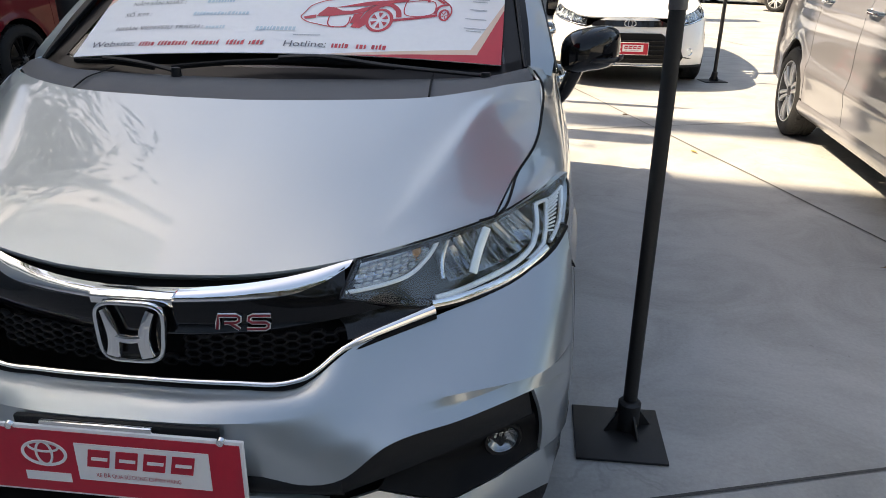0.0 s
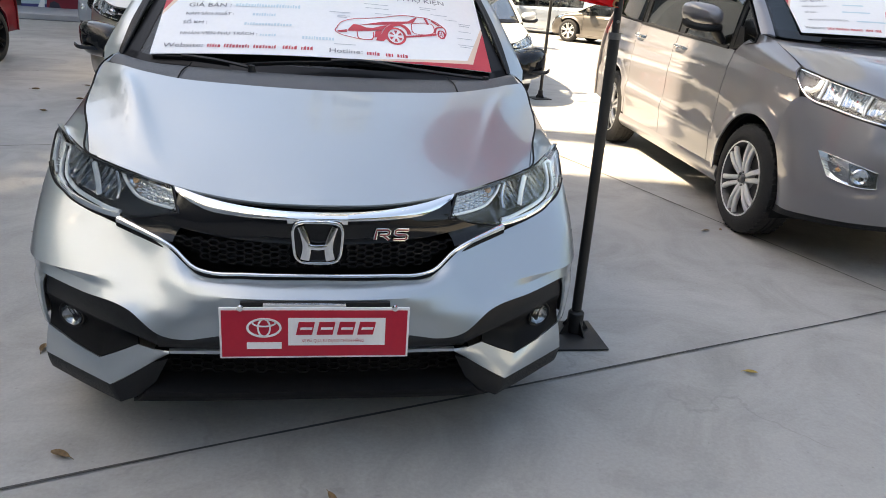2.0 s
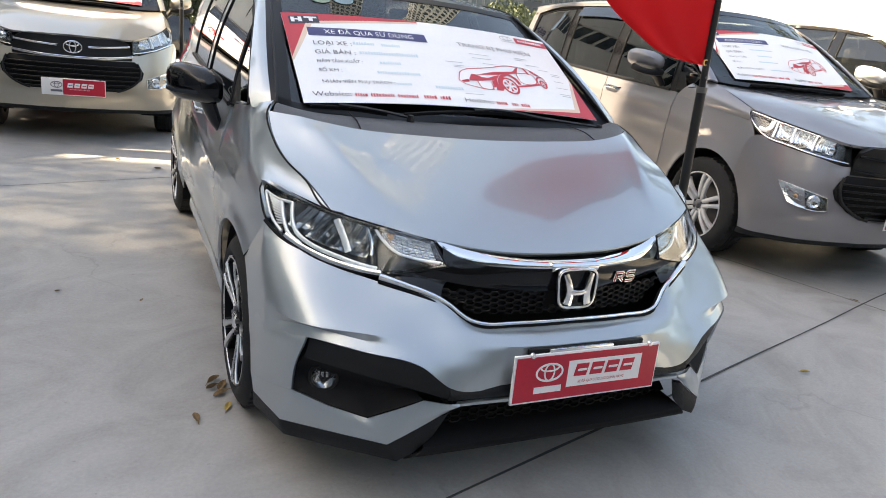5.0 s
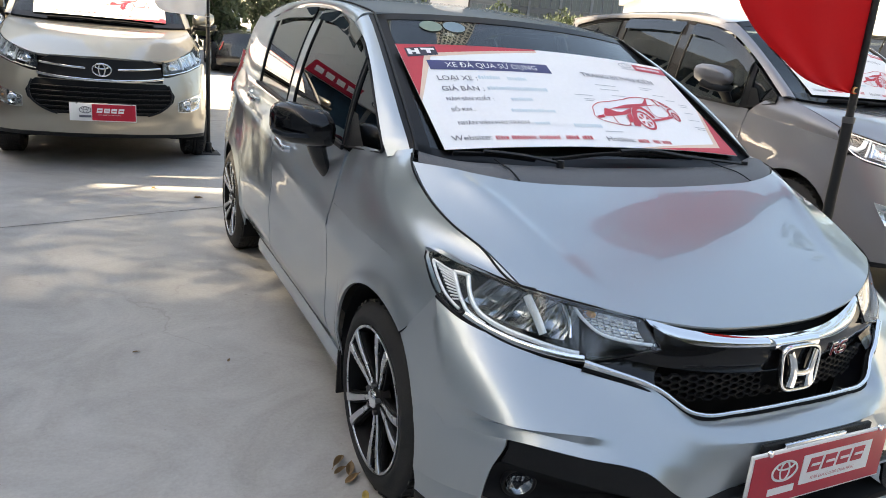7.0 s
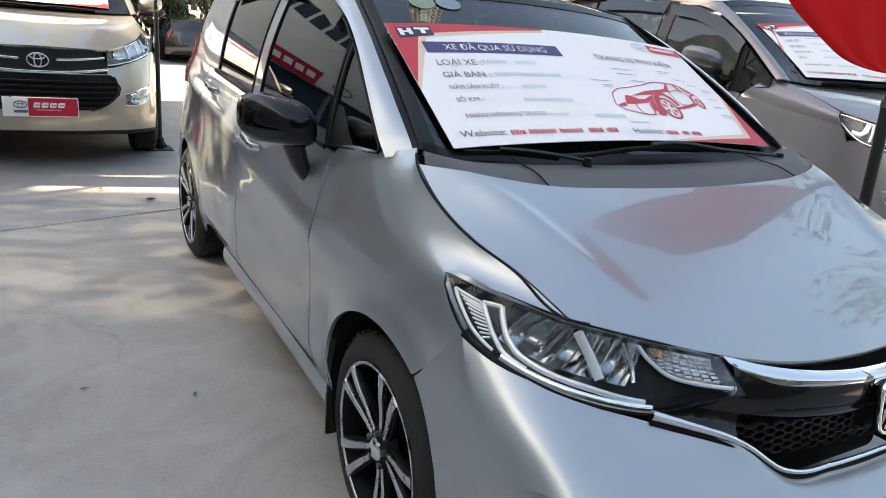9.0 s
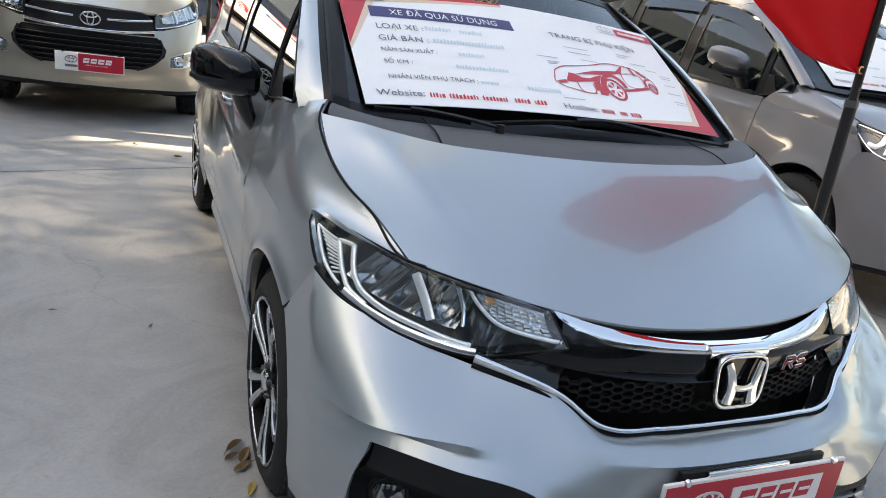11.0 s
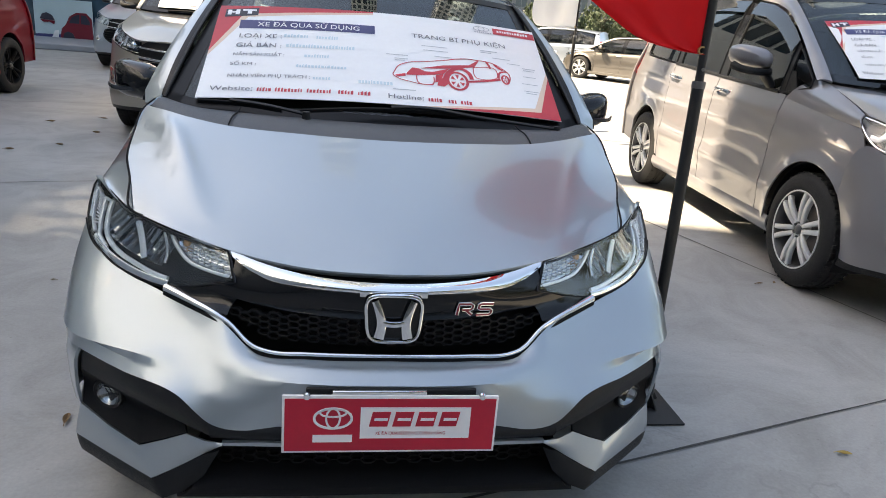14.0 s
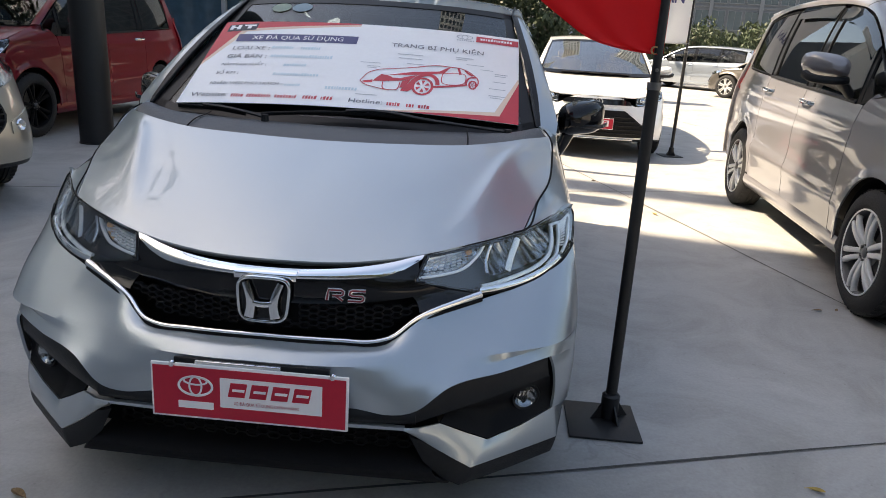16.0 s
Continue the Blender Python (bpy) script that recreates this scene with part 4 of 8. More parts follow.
        part("bumper_lower_wing", shell(flip(loft([pl(T, 50), pl(mid, 50), pl(V, 50)], 50, 7), s), CORE, 0.008), S, car)
        lip = pl(V[1:], 43) + A((0, 0.004, -0.004))
        low = A((0.401, 0.070, 0.343), (0.440, 0.080, 0.265), (0.490, 0.086, 0.216), (0.540, 0.085, 0.197), (0.670, 0.202, 0.186), (0.802, 0.324, 0.178), (0.850, 0.545, 0.158))
        part("lip_spoiler", shell(flip(loft([lip, pl(low, 43) * 0.5 + lip * 0.5 + A((0, -0.004, 0)), pl(low, 43)], 43, 5), s), CORE, 0.010), PL, car)
        # black pocket round the fog lamp
        rim_top = F[2:6] + A((0, 0.003, -0.001), (0, 0.003, -0.001), (0, 0.003, -0.001), (-0.011, 0.001, -0.001))
        ledge = A((0.42, 0.056, 0.391), (0.505, 0.094, 0.412), (0.630, 0.176, 0.428), (0.768, 0.272, 0.450))
        part("fog_hood", shell(flip(loft([rim_top, (rim_top + ledge) / 2 + A((0, -0.006, 0)), ledge], 24, 7), s), CORE, 0.010), PL, car)
        cave_t = A((0.42, 0.058, 0.392), (0.505, 0.096, 0.411), (0.630, 0.178, 0.427), (0.700, 0.226, 0.438), (0.772, 0.274, 0.449))
        cave_m = A((0.49, 0.13, 0.389), (0.56, 0.19, 0.365), (0.62, 0.235, 0.350), (0.70, 0.285, 0.365), (0.779, 0.312, 0.39))
        cave_b = A((0.480, 0.084, 0.384), (0.545, 0.124, 0.340), (0.608, 0.164, 0.300), (0.70, 0.236, 0.311), (0.785, 0.306, 0.335))
        part("fog_recess", shell(flip(loft([crv(cave_t, 29), crv(cave_m, 29), pl(cave_b, 29)], 29, 12), s), CORE, 0.006), M["dark"], car)
        fog = thing("fog_lamp", "small round clear fog lamp", "")
        fog.parent, fog.location, fog.rotation_euler = car, (0.708 * s, 0.274, 0.378), (radians(4), 0, radians(20 * s))
        fog.scale = (0.78, 0.78, 0.78)
        part("fog_ring", lathe([(0.056, 0.012), (0.056, -0.002), (0.051, -0.008), (0.045, -0.004), (0.043, 0.020)], 32, "y"), PL, fog)
        part("reflector", lathe([(0.001, 0.022), (0.02, 0.018), (0.034, 0.008), (0.043, -0.004)], 28, "y"), M["dim_reflector"], fog)
        for x, w in ((-0.018, 0.008), (-0.004, 0.010), (0.012, 0.009)):
            part("reflector_facet", moved(rbox((w, 0.004, 0.030), (0, 0, 0), 0.001, 1), pose(x, 0.006, 0.010, 25)), M["chrome"], fog)
        part("lens", lathe([(0.001, -0.012), (0.022, -0.010), (0.039, -0.005), (0.044, 0.000)], 28, "y"), M["lens"], fog).visible_shadow = False
    # black band under the plate panel, thin painted strip, lower intake
    band_t = A((0, 0.036, 0.424), (0.2, 0.040, 0.424), (0.418, 0.049, 0.427))
    band_b = A((0, 0.036, 0.384), (0.2, 0.040, 0.384), (0.42, 0.054, 0.388))
    part("bumper_band", shell(mirrored(loft([band_t, (band_t + band_b) / 2 + A((0, -0.010, 0)), band_b], 20, 7)), CORE, 0.012), PL, car)
    strip = mirrored(loft([A((0, 0.030, 0.383), (0.2, 0.034, 0.383), (0.392, 0.042, 0.381)), A((0, 0.032, 0.372), (0.2, 0.036, 0.372), (0.392, 0.043, 0.373))], 20, 3))
    part("bumper_strip", shell(strip, CORE, 0.012), S, car)
    intake = [A((0, 0.17, 0.378), (0.25, 0.18, 0.378), (0.43, 0.20, 0.37)), A((0, 0.18, 0.31), (0.25, 0.19, 0.31), (0.47, 0.22, 0.30)), A((0, 0.17, 0.235), (0.25, 0.17, 0.235), (0.50, 0.19, 0.235))]
    part("intake_backing", shell(mirrored(loft(intake, 14, 7)), CORE, 0.01), M["dark"], car)
    chin = [A((0, 0.168, 0.244), (0.25, 0.168, 0.244), (0.46, 0.17, 0.25)), A((0, 0.075, 0.214), (0.25, 0.075, 0.214), (0.475, 0.068, 0.228)), A((0, 0.095, 0.188), (0.25, 0.095, 0.188), (0.50, 0.085, 0.200)), A((0, 0.20, 0.172), (0.25, 0.20, 0.172), (0.52, 0.22, 0.18))]
    part("chin_spoiler", shell(mirrored(loft(chin, 16, 12)), CORE, 0.008), M["dark"], car)

    def honeycomb(x0, x1, z0, z1, cell, depth, fy, inside):
        """Hexagonal cells, flattened, as thin walls that follow fy(x, z)."""
        geos, hx, hz = [], cell, cell * 0.52
        rows = int((z1 - z0) / (hz * 1.0)) + 2
        for r in range(rows):
            for c in range(int((x1 - x0) / (hx * 0.75)) + 2):
                cx = x0 + c * hx * 0.75
                cz = z0 + r * hz * 1.0 * 1.0 + (hz / 2 if c % 2 else 0)
                pts = [(cx + hx * 0.5 * a, cz + hz * 0.5 * b) for a, b in ((1, 0), (0.5, 1), (-0.5, 1), (-1, 0), (-0.5, -1), (0.5, -1))]
                for i in range(3):
                    (ax, az), (bx, bz) = pts[i], pts[i + 1]
                    if inside(ax, az) and inside(bx, bz):
                        geos.append(sweep(A((ax, fy(ax, az), az), (bx, fy(bx, bz), bz)), slab_profile(depth, 0.005), (0, 0, 1)))
        return join(*geos)

    low_in = lambda x, z: abs(x) < 0.385 + (0.375 - z) * 0.4 and 0.25 < z < 0.368
    # mesh coloured as dark as the cavity, to put its shade into the colour
    part("intake_mesh", honeycomb(-0.52, 0.52, 0.245, 0.375, 0.040, 0.010, lambda x, z: 0.140 + 0.10 * x * x, low_in), M["dark"], car)

    # ---- grille
    back = [A((0, 0.245, 0.742), (0.22, 0.262, 0.748), (0.40, 0.31, 0.768)), A((0, 0.235, 0.68), (0.22, 0.255, 0.685), (0.46, 0.34, 0.70)), A((0, 0.205, 0.560), (0.22, 0.225, 0.560), (0.42, 0.29, 0.60))]
    part("grille_backing", shell(mirrored(loft(back, 16, 9)), CORE, 0.012), M["dark"], car)
    gloss = [A((0, 0.151, 0.722), (0.10, 0.156, 0.722), (0.22, 0.181, 0.722), (0.315, 0.219, 0.730), (0.386, 0.264, 0.765)),
             A((0, 0.148, 0.690), (0.10, 0.153, 0.690), (0.235, 0.181, 0.690), (0.35, 0.218, 0.695), (0.398, 0.240, 0.722)),
             A((0, 0.156, 0.652), (0.10, 0.161, 0.652), (0.24, 0.188, 0.655), (0.37, 0.225, 0.668), (0.47, 0.255, 0.687))]
    part("grille_gloss_panel", shell(mirrored(loft(gloss, 40, 11)), CORE, 0.012), K, car)
    wedge = [A((0.375, 0.228, 0.674), (0.46, 0.258, 0.688), (0.553, 0.296, 0.682)), A((0.392, 0.223, 0.654), (0.445, 0.236, 0.658), (0.545, 0.288, 0.668)), A((0.400, 0.208, 0.634), (0.438, 0.216, 0.642), (0.54, 0.286, 0.664))]
    for s in (1, -1):
        part("grille_side_panel", shell(flip(loft(wedge, 14, 7), s), CORE, 0.010), K, car)
    edge_z = lambda x: 0.572 + max(0, abs(x) - 0.31) * 0.62
    mesh_in = lambda x, z: edge_z(x) + 0.008 < z < 0.652 and abs(x) < 0.41 and not (abs(x) < 0.075 and z > 0.60)
    part("grille_mesh", honeycomb(-0.43, 0.43, 0.572, 0.66, 0.032, 0.014, lambda x, z: 0.166 + 0.36 * x * x + (z - 0.58) * 0.1, mesh_in), M["mesh"], car)

    bar_t = A((0, 0.182, 0.738), (0.11, 0.190, 0.739), (0.22, 0.216, 0.744), (0.315, 0.248, 0.756), (0.400, 0.283, 0.776))
    bar_m = A((0, 0.148, 0.732), (0.11, 0.160, 0.731), (0.22, 0.188, 0.734), (0.312, 0.224, 0.742), (0.398, 0.274, 0.771))
    bar_b = A((0, 0.148, 0.716), (0.11, 0.159, 0.718), (0.215, 0.183, 0.719), (0.305, 0.214, 0.725), (0.394, 0.266, 0.765))
    part("chrome_grille_bar", shell(mirrored(loft([bar_t, bar_m, bar_b], 60, 9)), CORE, 0.012), M["chrome"], car)
    centre = [A(*[(x, y + 0.10 * x * x, z) for x in (0, 0.03, 0.06, 0.082)]) for y, z in ((0.179, 0.7390), (0.145, 0.7325), (0.1455, 0.716))]
    part("emblem_mount", shell(mirrored(loft(centre, 12, 9)), CORE, 0.012), M["chrome"], car)
    full = lambda c: np.concatenate([flip(c[::-1][:-1], -1), c])
    mould = A((0, 0.118, 0.573), (0.2, 0.123, 0.573), (0.295, 0.133, 0.574), (0.325, 0.142, 0.580), (0.40, 0.190, 0.627), (0.425, 0.202, 0.638), (0.50, 0.248, 0.658), (0.560, 0.287, 0.671))
    size = full(np.stack([np.concatenate([np.full(20, 0.62), np.linspace(0.62, 1.15, 20)])] * 3, 1))[:, 1]
    part("chrome_moulding", sweep(full(crv(mould, 40)), slab_profile(0.016, 0.018, 0.4), (0, -0.3, 1), scale=size), M["chrome"], car)
    gasket = mould + A((0, 0.004, -0.013))
    part("moulding_gasket", sweep(full(crv(gasket, 40)), slab_profile(0.022, 0.010, 0.3), (0, -0.3, 1)), M["dark"], car)

    # emblem: a rounded chrome ring with two uprights and a cross bar, on a black ground
    emb = thing("grille_emblem", "chrome emblem in a rounded ring", "")
    emb.parent, emb.location, emb.rotation_euler = car, (0.001, 0.134, 0.667), (radians(-6), 0, 0)
    path = []
    for k in range(48):
        t = 2 * math.pi * k / 48
        c, sn = math.cos(t), math.sin(t)
        r = (abs(c) ** 4.5 + abs(sn) ** 4.5) ** (-1 / 4.5)
        path.append((c * r * (0.066 + 0.005 * sn * r), -0.006, sn * r * 0.058))
    part("ring", sweep(path, slab_profile(0.009, 0.012, 0.4), (0, -1, 0), True), M["chrome"], emb)
    part("ground", prism([(p[0], p[2]) for p in path], 0.006, 1, 0.0), K, emb)
    for s in (1, -1):
        part("upright", sweep(crv(A((0.047 * s, -0.012, 0.046), (0.036 * s, -0.014, 0.018), (0.030 * s, -0.014, -0.008), (0.035 * s, -0.012, -0.046)), 12), slab_profile(0.022, 0.012, 0.35), (0, -1, 0), scale=np.linspace(0.80, 1.25, 12)), M["chrome"], emb)
    part("cross_bar", sweep(crv(A((-0.032, -0.014, -0.006), (0, -0.016, -0.011), (0.032, -0.014, -0.006)), 9), slab_profile(0.016, 0.012, 0.35), (0, -1, 0)), M["chrome"], emb)
    strokes = (((0, 0), (0.05, 0.5), (0.10, 1), (0.82, 1), (0.95, 0.88), (0.92, 0.60), (0.80, 0.48), (0.30, 0.46)), ((0.52, 0.46), (0.90, 0.0)),
               ((2.22, 1), (1.48, 1), (1.34, 0.88), (1.31, 0.62), (1.44, 0.50), (2.00, 0.50), (2.12, 0.38), (2.09, 0.12), (1.96, 0), (1.20, 0)))
    place = lambda u, v, l: (0.160 + u, 0.179 + (0.160 + u - 0.2) * 0.26 - l, 0.669 + v - 0.07 * u)
    for nm, wide, lift, mt in (("trim_badge", 0.0105, 0.010, "chrome"), ("trim_badge_inlay", 0.0046, 0.0118, "deep_red")):
        geo = join(*[sweep([place(0.044 * a, 0.029 * b, lift) for a, b in st], slab_profile(wide, 0.005, 0.2), (0, -1, 0)) for st in strokes])
        part(nm, geo, M[mt], car, "chrome letters with red centres" if mt == "chrome" else "", smooth=0)

    # ---- headlights
    top = A((0.408, 0.281, 0.776), (0.475, 0.312, 0.789), (0.545, 0.346, 0.801), (0.61, 0.390, 0.812), (0.672, 0.438, 0.823), (0.732, 0.515, 0.838), (0.785, 0.605, 0.850), (0.822, 0.672, 0.856))
    bot = A((0.386, 0.222, 0.716), (0.45, 0.250, 0.697), (0.558, 0.290, 0.676), (0.65, 0.346, 0.682), (0.725, 0.408, 0.700), (0.79, 0.487, 0.728), (0.828, 0.570, 0.762), (0.832, 0.655, 0.835))
    for s in (1, -1):
        unit, at, LP, LN = lamp(car, top, bot, s, (0.4 * s, 1.2, 0.6), "headlight", (0.43, 0.565, 0.675), 0.055, False, "clear glazed headlight with bright light guides", 40, None, M["dim_reflector"], False)
        gd = lambda pts, wdt, mat, nm, k=40, h=0.010: part(nm, sweep(np.array([at(float(np.clip(p[0], 0, 1)), float(np.clip(p[1], 0, 1)), float(p[2])) for p in crv(pts, k)]), slab_profile(wdt, h, 0.35), LN[20, 4]), mat, unit)
        # black rim inside the glass, then the chrome edge along the bottom
        gd(A((0.02, 0.93, 0.006), (0.30, 0.94, 0.006), (0.60, 0.94, 0.006), (0.85, 0.93, 0.006), (0.93, 0.91, 0.006)), 0.009, M["piano"], "top_rim", 40, 0.004)
        gd(A((0.285, 0.035, 0.005), (0.42, 0.045, 0.005), (0.55, 0.045, 0.005), (0.66, 0.055, 0.006), (0.72, 0.07, 0.006)), 0.017, M["chrome"], "chrome_edge")
        # running light: a bright hook, its outer arm doubled
        gd(A((0.30, 0.115, 0.012), (0.35, 0.13, 0.012), (0.45, 0.165, 0.013), (0.60, 0.19, 0.015), (0.662, 0.235, 0.017), (0.712, 0.36, 0.018), (0.748, 0.56, 0.018), (0.772, 0.80, 0.018)), 0.013, M["lightguide"], "running_light")
        gd(A((0.64, 0.10, 0.011), (0.70, 0.13, 0.012), (0.75, 0.25, 0.014), (0.80, 0.45, 0.016), (0.838, 0.69, 0.016)), 0.011, M["lightguide"], "running_light")
        gd(A((0.838, 0.70, 0.016), (0.805, 0.76, 0.017), (0.772, 0.80, 0.018)), 0.010, M["lightguide"], "running_light_end", 8)
        # ribbed side marker
        gd(A((0.75, 0.085, 0.010), (0.838, 0.15, 0.010), (0.912, 0.275, 0.010), (0.955, 0.52, 0.010)), 0.008, M["lightguide"], "side_marker_edge")
        gd(A((0.955, 0.54, 0.010), (0.90, 0.62, 0.012), (0.845, 0.68, 0.015)), 0.006, M["lightguide"], "side_marker_edge", 8)
        for k in range(11):
            q = k / 10
            gd(A((0.80 + 0.145 * q, 0.16 + 0.36 * q, 0.016), (0.775 + 0.066 * q, 0.24 + 0.42 * q, 0.018)), 0.0045, M["lightguide"], "side_marker_rib", 4)
        # white slanting divider and crescent between the projector chambers
        gd(A((0.528, 0.88, 0.013), (0.468, 0.575, 0.016), (0.430, 0.32, 0.015)), 0.020, M["lightguide"], "divider", 12, 0.004)
        gd(A((0.365, 0.90, 0.018), (0.335, 0.62, 0.022), (0.330, 0.36, 0.018)), 0.010, M["reflector"], "crescent", 12)
        # indicator: faceted bowl over a white frame
        low_v = lambda u: np.interp(u, (0.0, 0.125, 0.212, 0.275, 0.325), (0.20, 0.38, 0.53, 0.72, 0.93))
        bowl = np.array([[at(u, float(low_v(u) + 0.03 + (0.90 - low_v(u)) * w), 0.020 + 0.018 * math.sin(math.pi * w)) for w in np.linspace(0, 1, 7)] for u in np.linspace(0.02, 0.295, 14)])
        part("indicator_bowl", shell(bowl, (0.4 * s, 1.2, 0.6), 0.003), M["reflector"], unit)
        cells = []
        for i in range(8):
            for j in range(5):
                u, w = 0.03 + i * 0.031, 0.10 + j * 0.165
                cells.append(shell(np.array([[at(u + 0.024 * p, float(low_v(u) + 0.03 + (0.90 - low_v(u)) * (w + 0.11 * q)), 0.026 - 0.006 * (p * q == 0.25)) for q in (0, 0.5, 1)] for p in (0, 0.5, 1)]), (0.4 * s, 1.2, 0.6), 0.003))
        part("prism_block", join(*cells), M["lightguide"], unit)
        part("bulb", moved(lathe([(0.001, -0.012), (0.007, -0.010), (0.010, 0.0), (0.008, 0.012)], 14, "y"), Matrix.Translation(at(0.24, 0.86, 0.020))), M["amber"], unit)
        gd(A((0.325, 0.96, 0.014), (0.275, 0.70, 0.014), (0.212, 0.50, 0.014), (0.125, 0.35, 0.013), (0.01, 0.17, 0.010)), 0.009, M["lightguide"], "indicator_frame", 24)
        # dark rubber gap below the lamp, over the bumper
        gap = crv(bot[2:-1], 30)
        part("lamp_gasket", sweep(flip(gap, s) + A((0, 0.004, -0.006)), slab_profile(0.010, 0.009, 0.3), (0, -0.4, 1)), M["dark"], car)

    # ---- cowl, windscreen, pillars, roof
    hood_rear = A((0, 0.778, 0.985), (0.26, 0.784, 0.990), (0.49, 0.806, 1.000), (0.635, 0.856, 1.016), (0.738, 0.958, 1.026))
    ws_base = A((0, 0.955, 1.008), (0.26, 0.968, 1.010), (0.47, 0.985, 1.013), (0.62, 1.005, 1.020), (0.708, 1.030, 1.040))
    part("cowl_panel", shell(mirrored(loft([hood_rear, (hood_rear + ws_base) / 2 + A((0, 0, 0.014)), ws_base + A((0, 0, 0.004)), ws_base + A((0, 0.03, -0.01))], 36, 10)), CORE, 0.01), M["cowlgrey"], car)
    for s in (1, -1):
        part("cowl_joint", sweep(crv(A((0.478 * s, 0.80, 1.0035), (0.474 * s, 0.86, 1.0215), (0.468 * s, 0.93, 1.0275), (0.466 * s, 0.98, 1.0335)), 10), slab_profile(0.005, 0.003)), M["dark"], car)
    ws_top = A((0, 1.735, 1.472), (0.24, 1.745, 1.468), (0.42, 1.762, 1.459), (0.53, 1.778, 1.450), (0.600, 1.790, 1.440))
    ws_mid = (ws_base + ws_top) / 2
    ws_mid[:, 2] += (0.016, 0.014, 0.010, 0.004, 0.004)
    ws_mid[:, 1] -= (0.008, 0.007, 0.005, 0.002, 0.002)
    WS = mirrored(loft([ws_base, ws_mid, ws_top], 24, 20))
    part("windscreen", shell(WS, CORE, 0.004), M["glass"], car).visible_shadow = False
    # black ceramic border of the glass
    wn = outward(WS, CORE)
    Q = WS + wn * 0.002
    for nm, piece in (("glass_border", Q[:, :2]), ("glass_border", Q[:, -2:]), ("glass_border", Q[:4]), ("glass_border", Q[-4:])):
        part(nm, shell(piece, CORE, 0.001), M["frit"], car)
    rail = [(1.09, 1.040), (1.20, 1.115), (1.30, 1.180), (1.45, 1.268), (1.62, 1.345), (1.82, 1.405)]
    rail2 = [(1.82, 1.405), (2.05, 1.440), (2.4, 1.455), (2.8, 1.445), (3.15, 1.405), (3.45, 1.33)]
    for s in (1, -1):
        inner = crv(A((0.712, 1.035, 1.052), (0.694, 1.16, 1.128), (0.672, 1.33, 1.225), (0.645, 1.51, 1.318), (0.622, 1.66, 1.387), (0.602, 1.790, 1.444)), 24)
        outer = crv(A(*[(glass_x(y, z), y, z) for y, z in rail]), 24)
        outer[0], inner[0] = (0.788, 1.080, 1.018), (0.714, 1.031, 1.044)
        mid = (inner + outer) / 2 + A((0.020, -0.006, 0.000)) * np.clip(np.linspace(0, 4, 24), 0, 1)[:, None]
        sheet = loft([inner, mid, outer], 24, 11)
        part("pillar_trim", shell(flip(sheet[:, :3], s), CORE, 0.012), M["frit"], car)
        part("front_pillar", shell(flip(sheet[:, 2:], s), CORE, 0.012), S, car)
        roof_edge = crv(A((0.602, 1.790, 1.448), (0.615, 2.05, 1.480), (0.62, 2.4, 1.495), (0.617, 2.8, 1.490), (0.605, 3.2, 1.468), (0.59, 3.62, 1.43)), 30)
        outer2 = crv(A(*[(glass_x(y, z), y, z) for y, z in rail2]), 30)
        mid2 = (roof_edge + outer2) / 2 + A((0.014, 0, 0.010))
        part("roof_rail", shell(flip(loft([roof_edge, mid2, outer2], 30, 8), s), CORE, 0.012), S, car)
        part("drip_moulding", sweep(flip(np.concatenate([inner, roof_edge[1:]]), s) + A((0, 0, 0.003)), slab_profile(0.010, 0.006), (0, 0, 1)), M["plastic"], car)
    re = A((0, 1.742, 1.474), (0.24, 1.752, 1.470), (0.42, 1.768, 1.461), (0.53, 1.783, 1.453), (0.602, 1.790, 1.449))
    rows = [re]
    for y, zc, hx in ((2.1, 1.522, 0.616), (2.5, 1.535, 0.62), (2.9, 1.528, 0.615), (3.3, 1.500, 0.602), (3.66, 1.455, 0.588)):
        rows.append(A((0, y, zc), (0.24, y, zc - 0.004), (0.42, y, zc - 0.014), (0.53, y, zc - 0.026), (hx, y, zc - 0.043)))
    part("roof", shell(mirrored(loft(rows, 20, 28)), CORE, 0.012), S, car)

    # ---- flanks
    for s in (1, -1):
        seam = 0.0035
        fd = flank(lambda t: 1.404 + seam + 0 * t, lambda t: 2.33 - seam + 0.03 * t, lambda y: 0.285 + 0 * y, lambda y: belt(y), 34, 30)
        door = part("front_door", shell(flip(fd, s), CORE, 0.014), S, car)
        rd = flank(lambda t: 2.33 + seam + 0.03 * t, lambda t: 3.06 + 0.16 * t, lambda y: arch_z(y, HUB_R, 0.285), lambda y: belt(y), 50, 30)
        rear = part("rear_door", shell(flip(rd, s), CORE, 0.014), S, car)
        q = flank(lambda t: 3.06 + 2 * seam + 0.16 * t, lambda t: 4.00 - 0.05 * t, lambda y: arch_z(y, HUB_R, 0.24), lambda y: belt(y), 60, 24)
        part("rear_quarter", shell(flip(q, s), CORE, 0.012), S, car)
        # handles
        for owner, y0 in ((door, 2.16), (rear, 2.98)):
            z = 0.70 + 0.105 * (y0 - 1.2) + (0.07 if y0 < 2.5 else 0.095)
            hp = crv(A(*[(hatch_x(y0 + d, z + d * 0.12) + b, y0 + d, z + d * 0.12) for d, b in ((-0.10, 0.002), (-0.085, 0.022), (0, 0.030), (0.085, 0.022), (0.10, 0.002))]), 16)
            part("door_handle", sweep(flip(hp, s), slab_profile(0.016, 0.026, 0.4), (0, 0, 1)), M["chrome"], owner, "chrome pull handle")
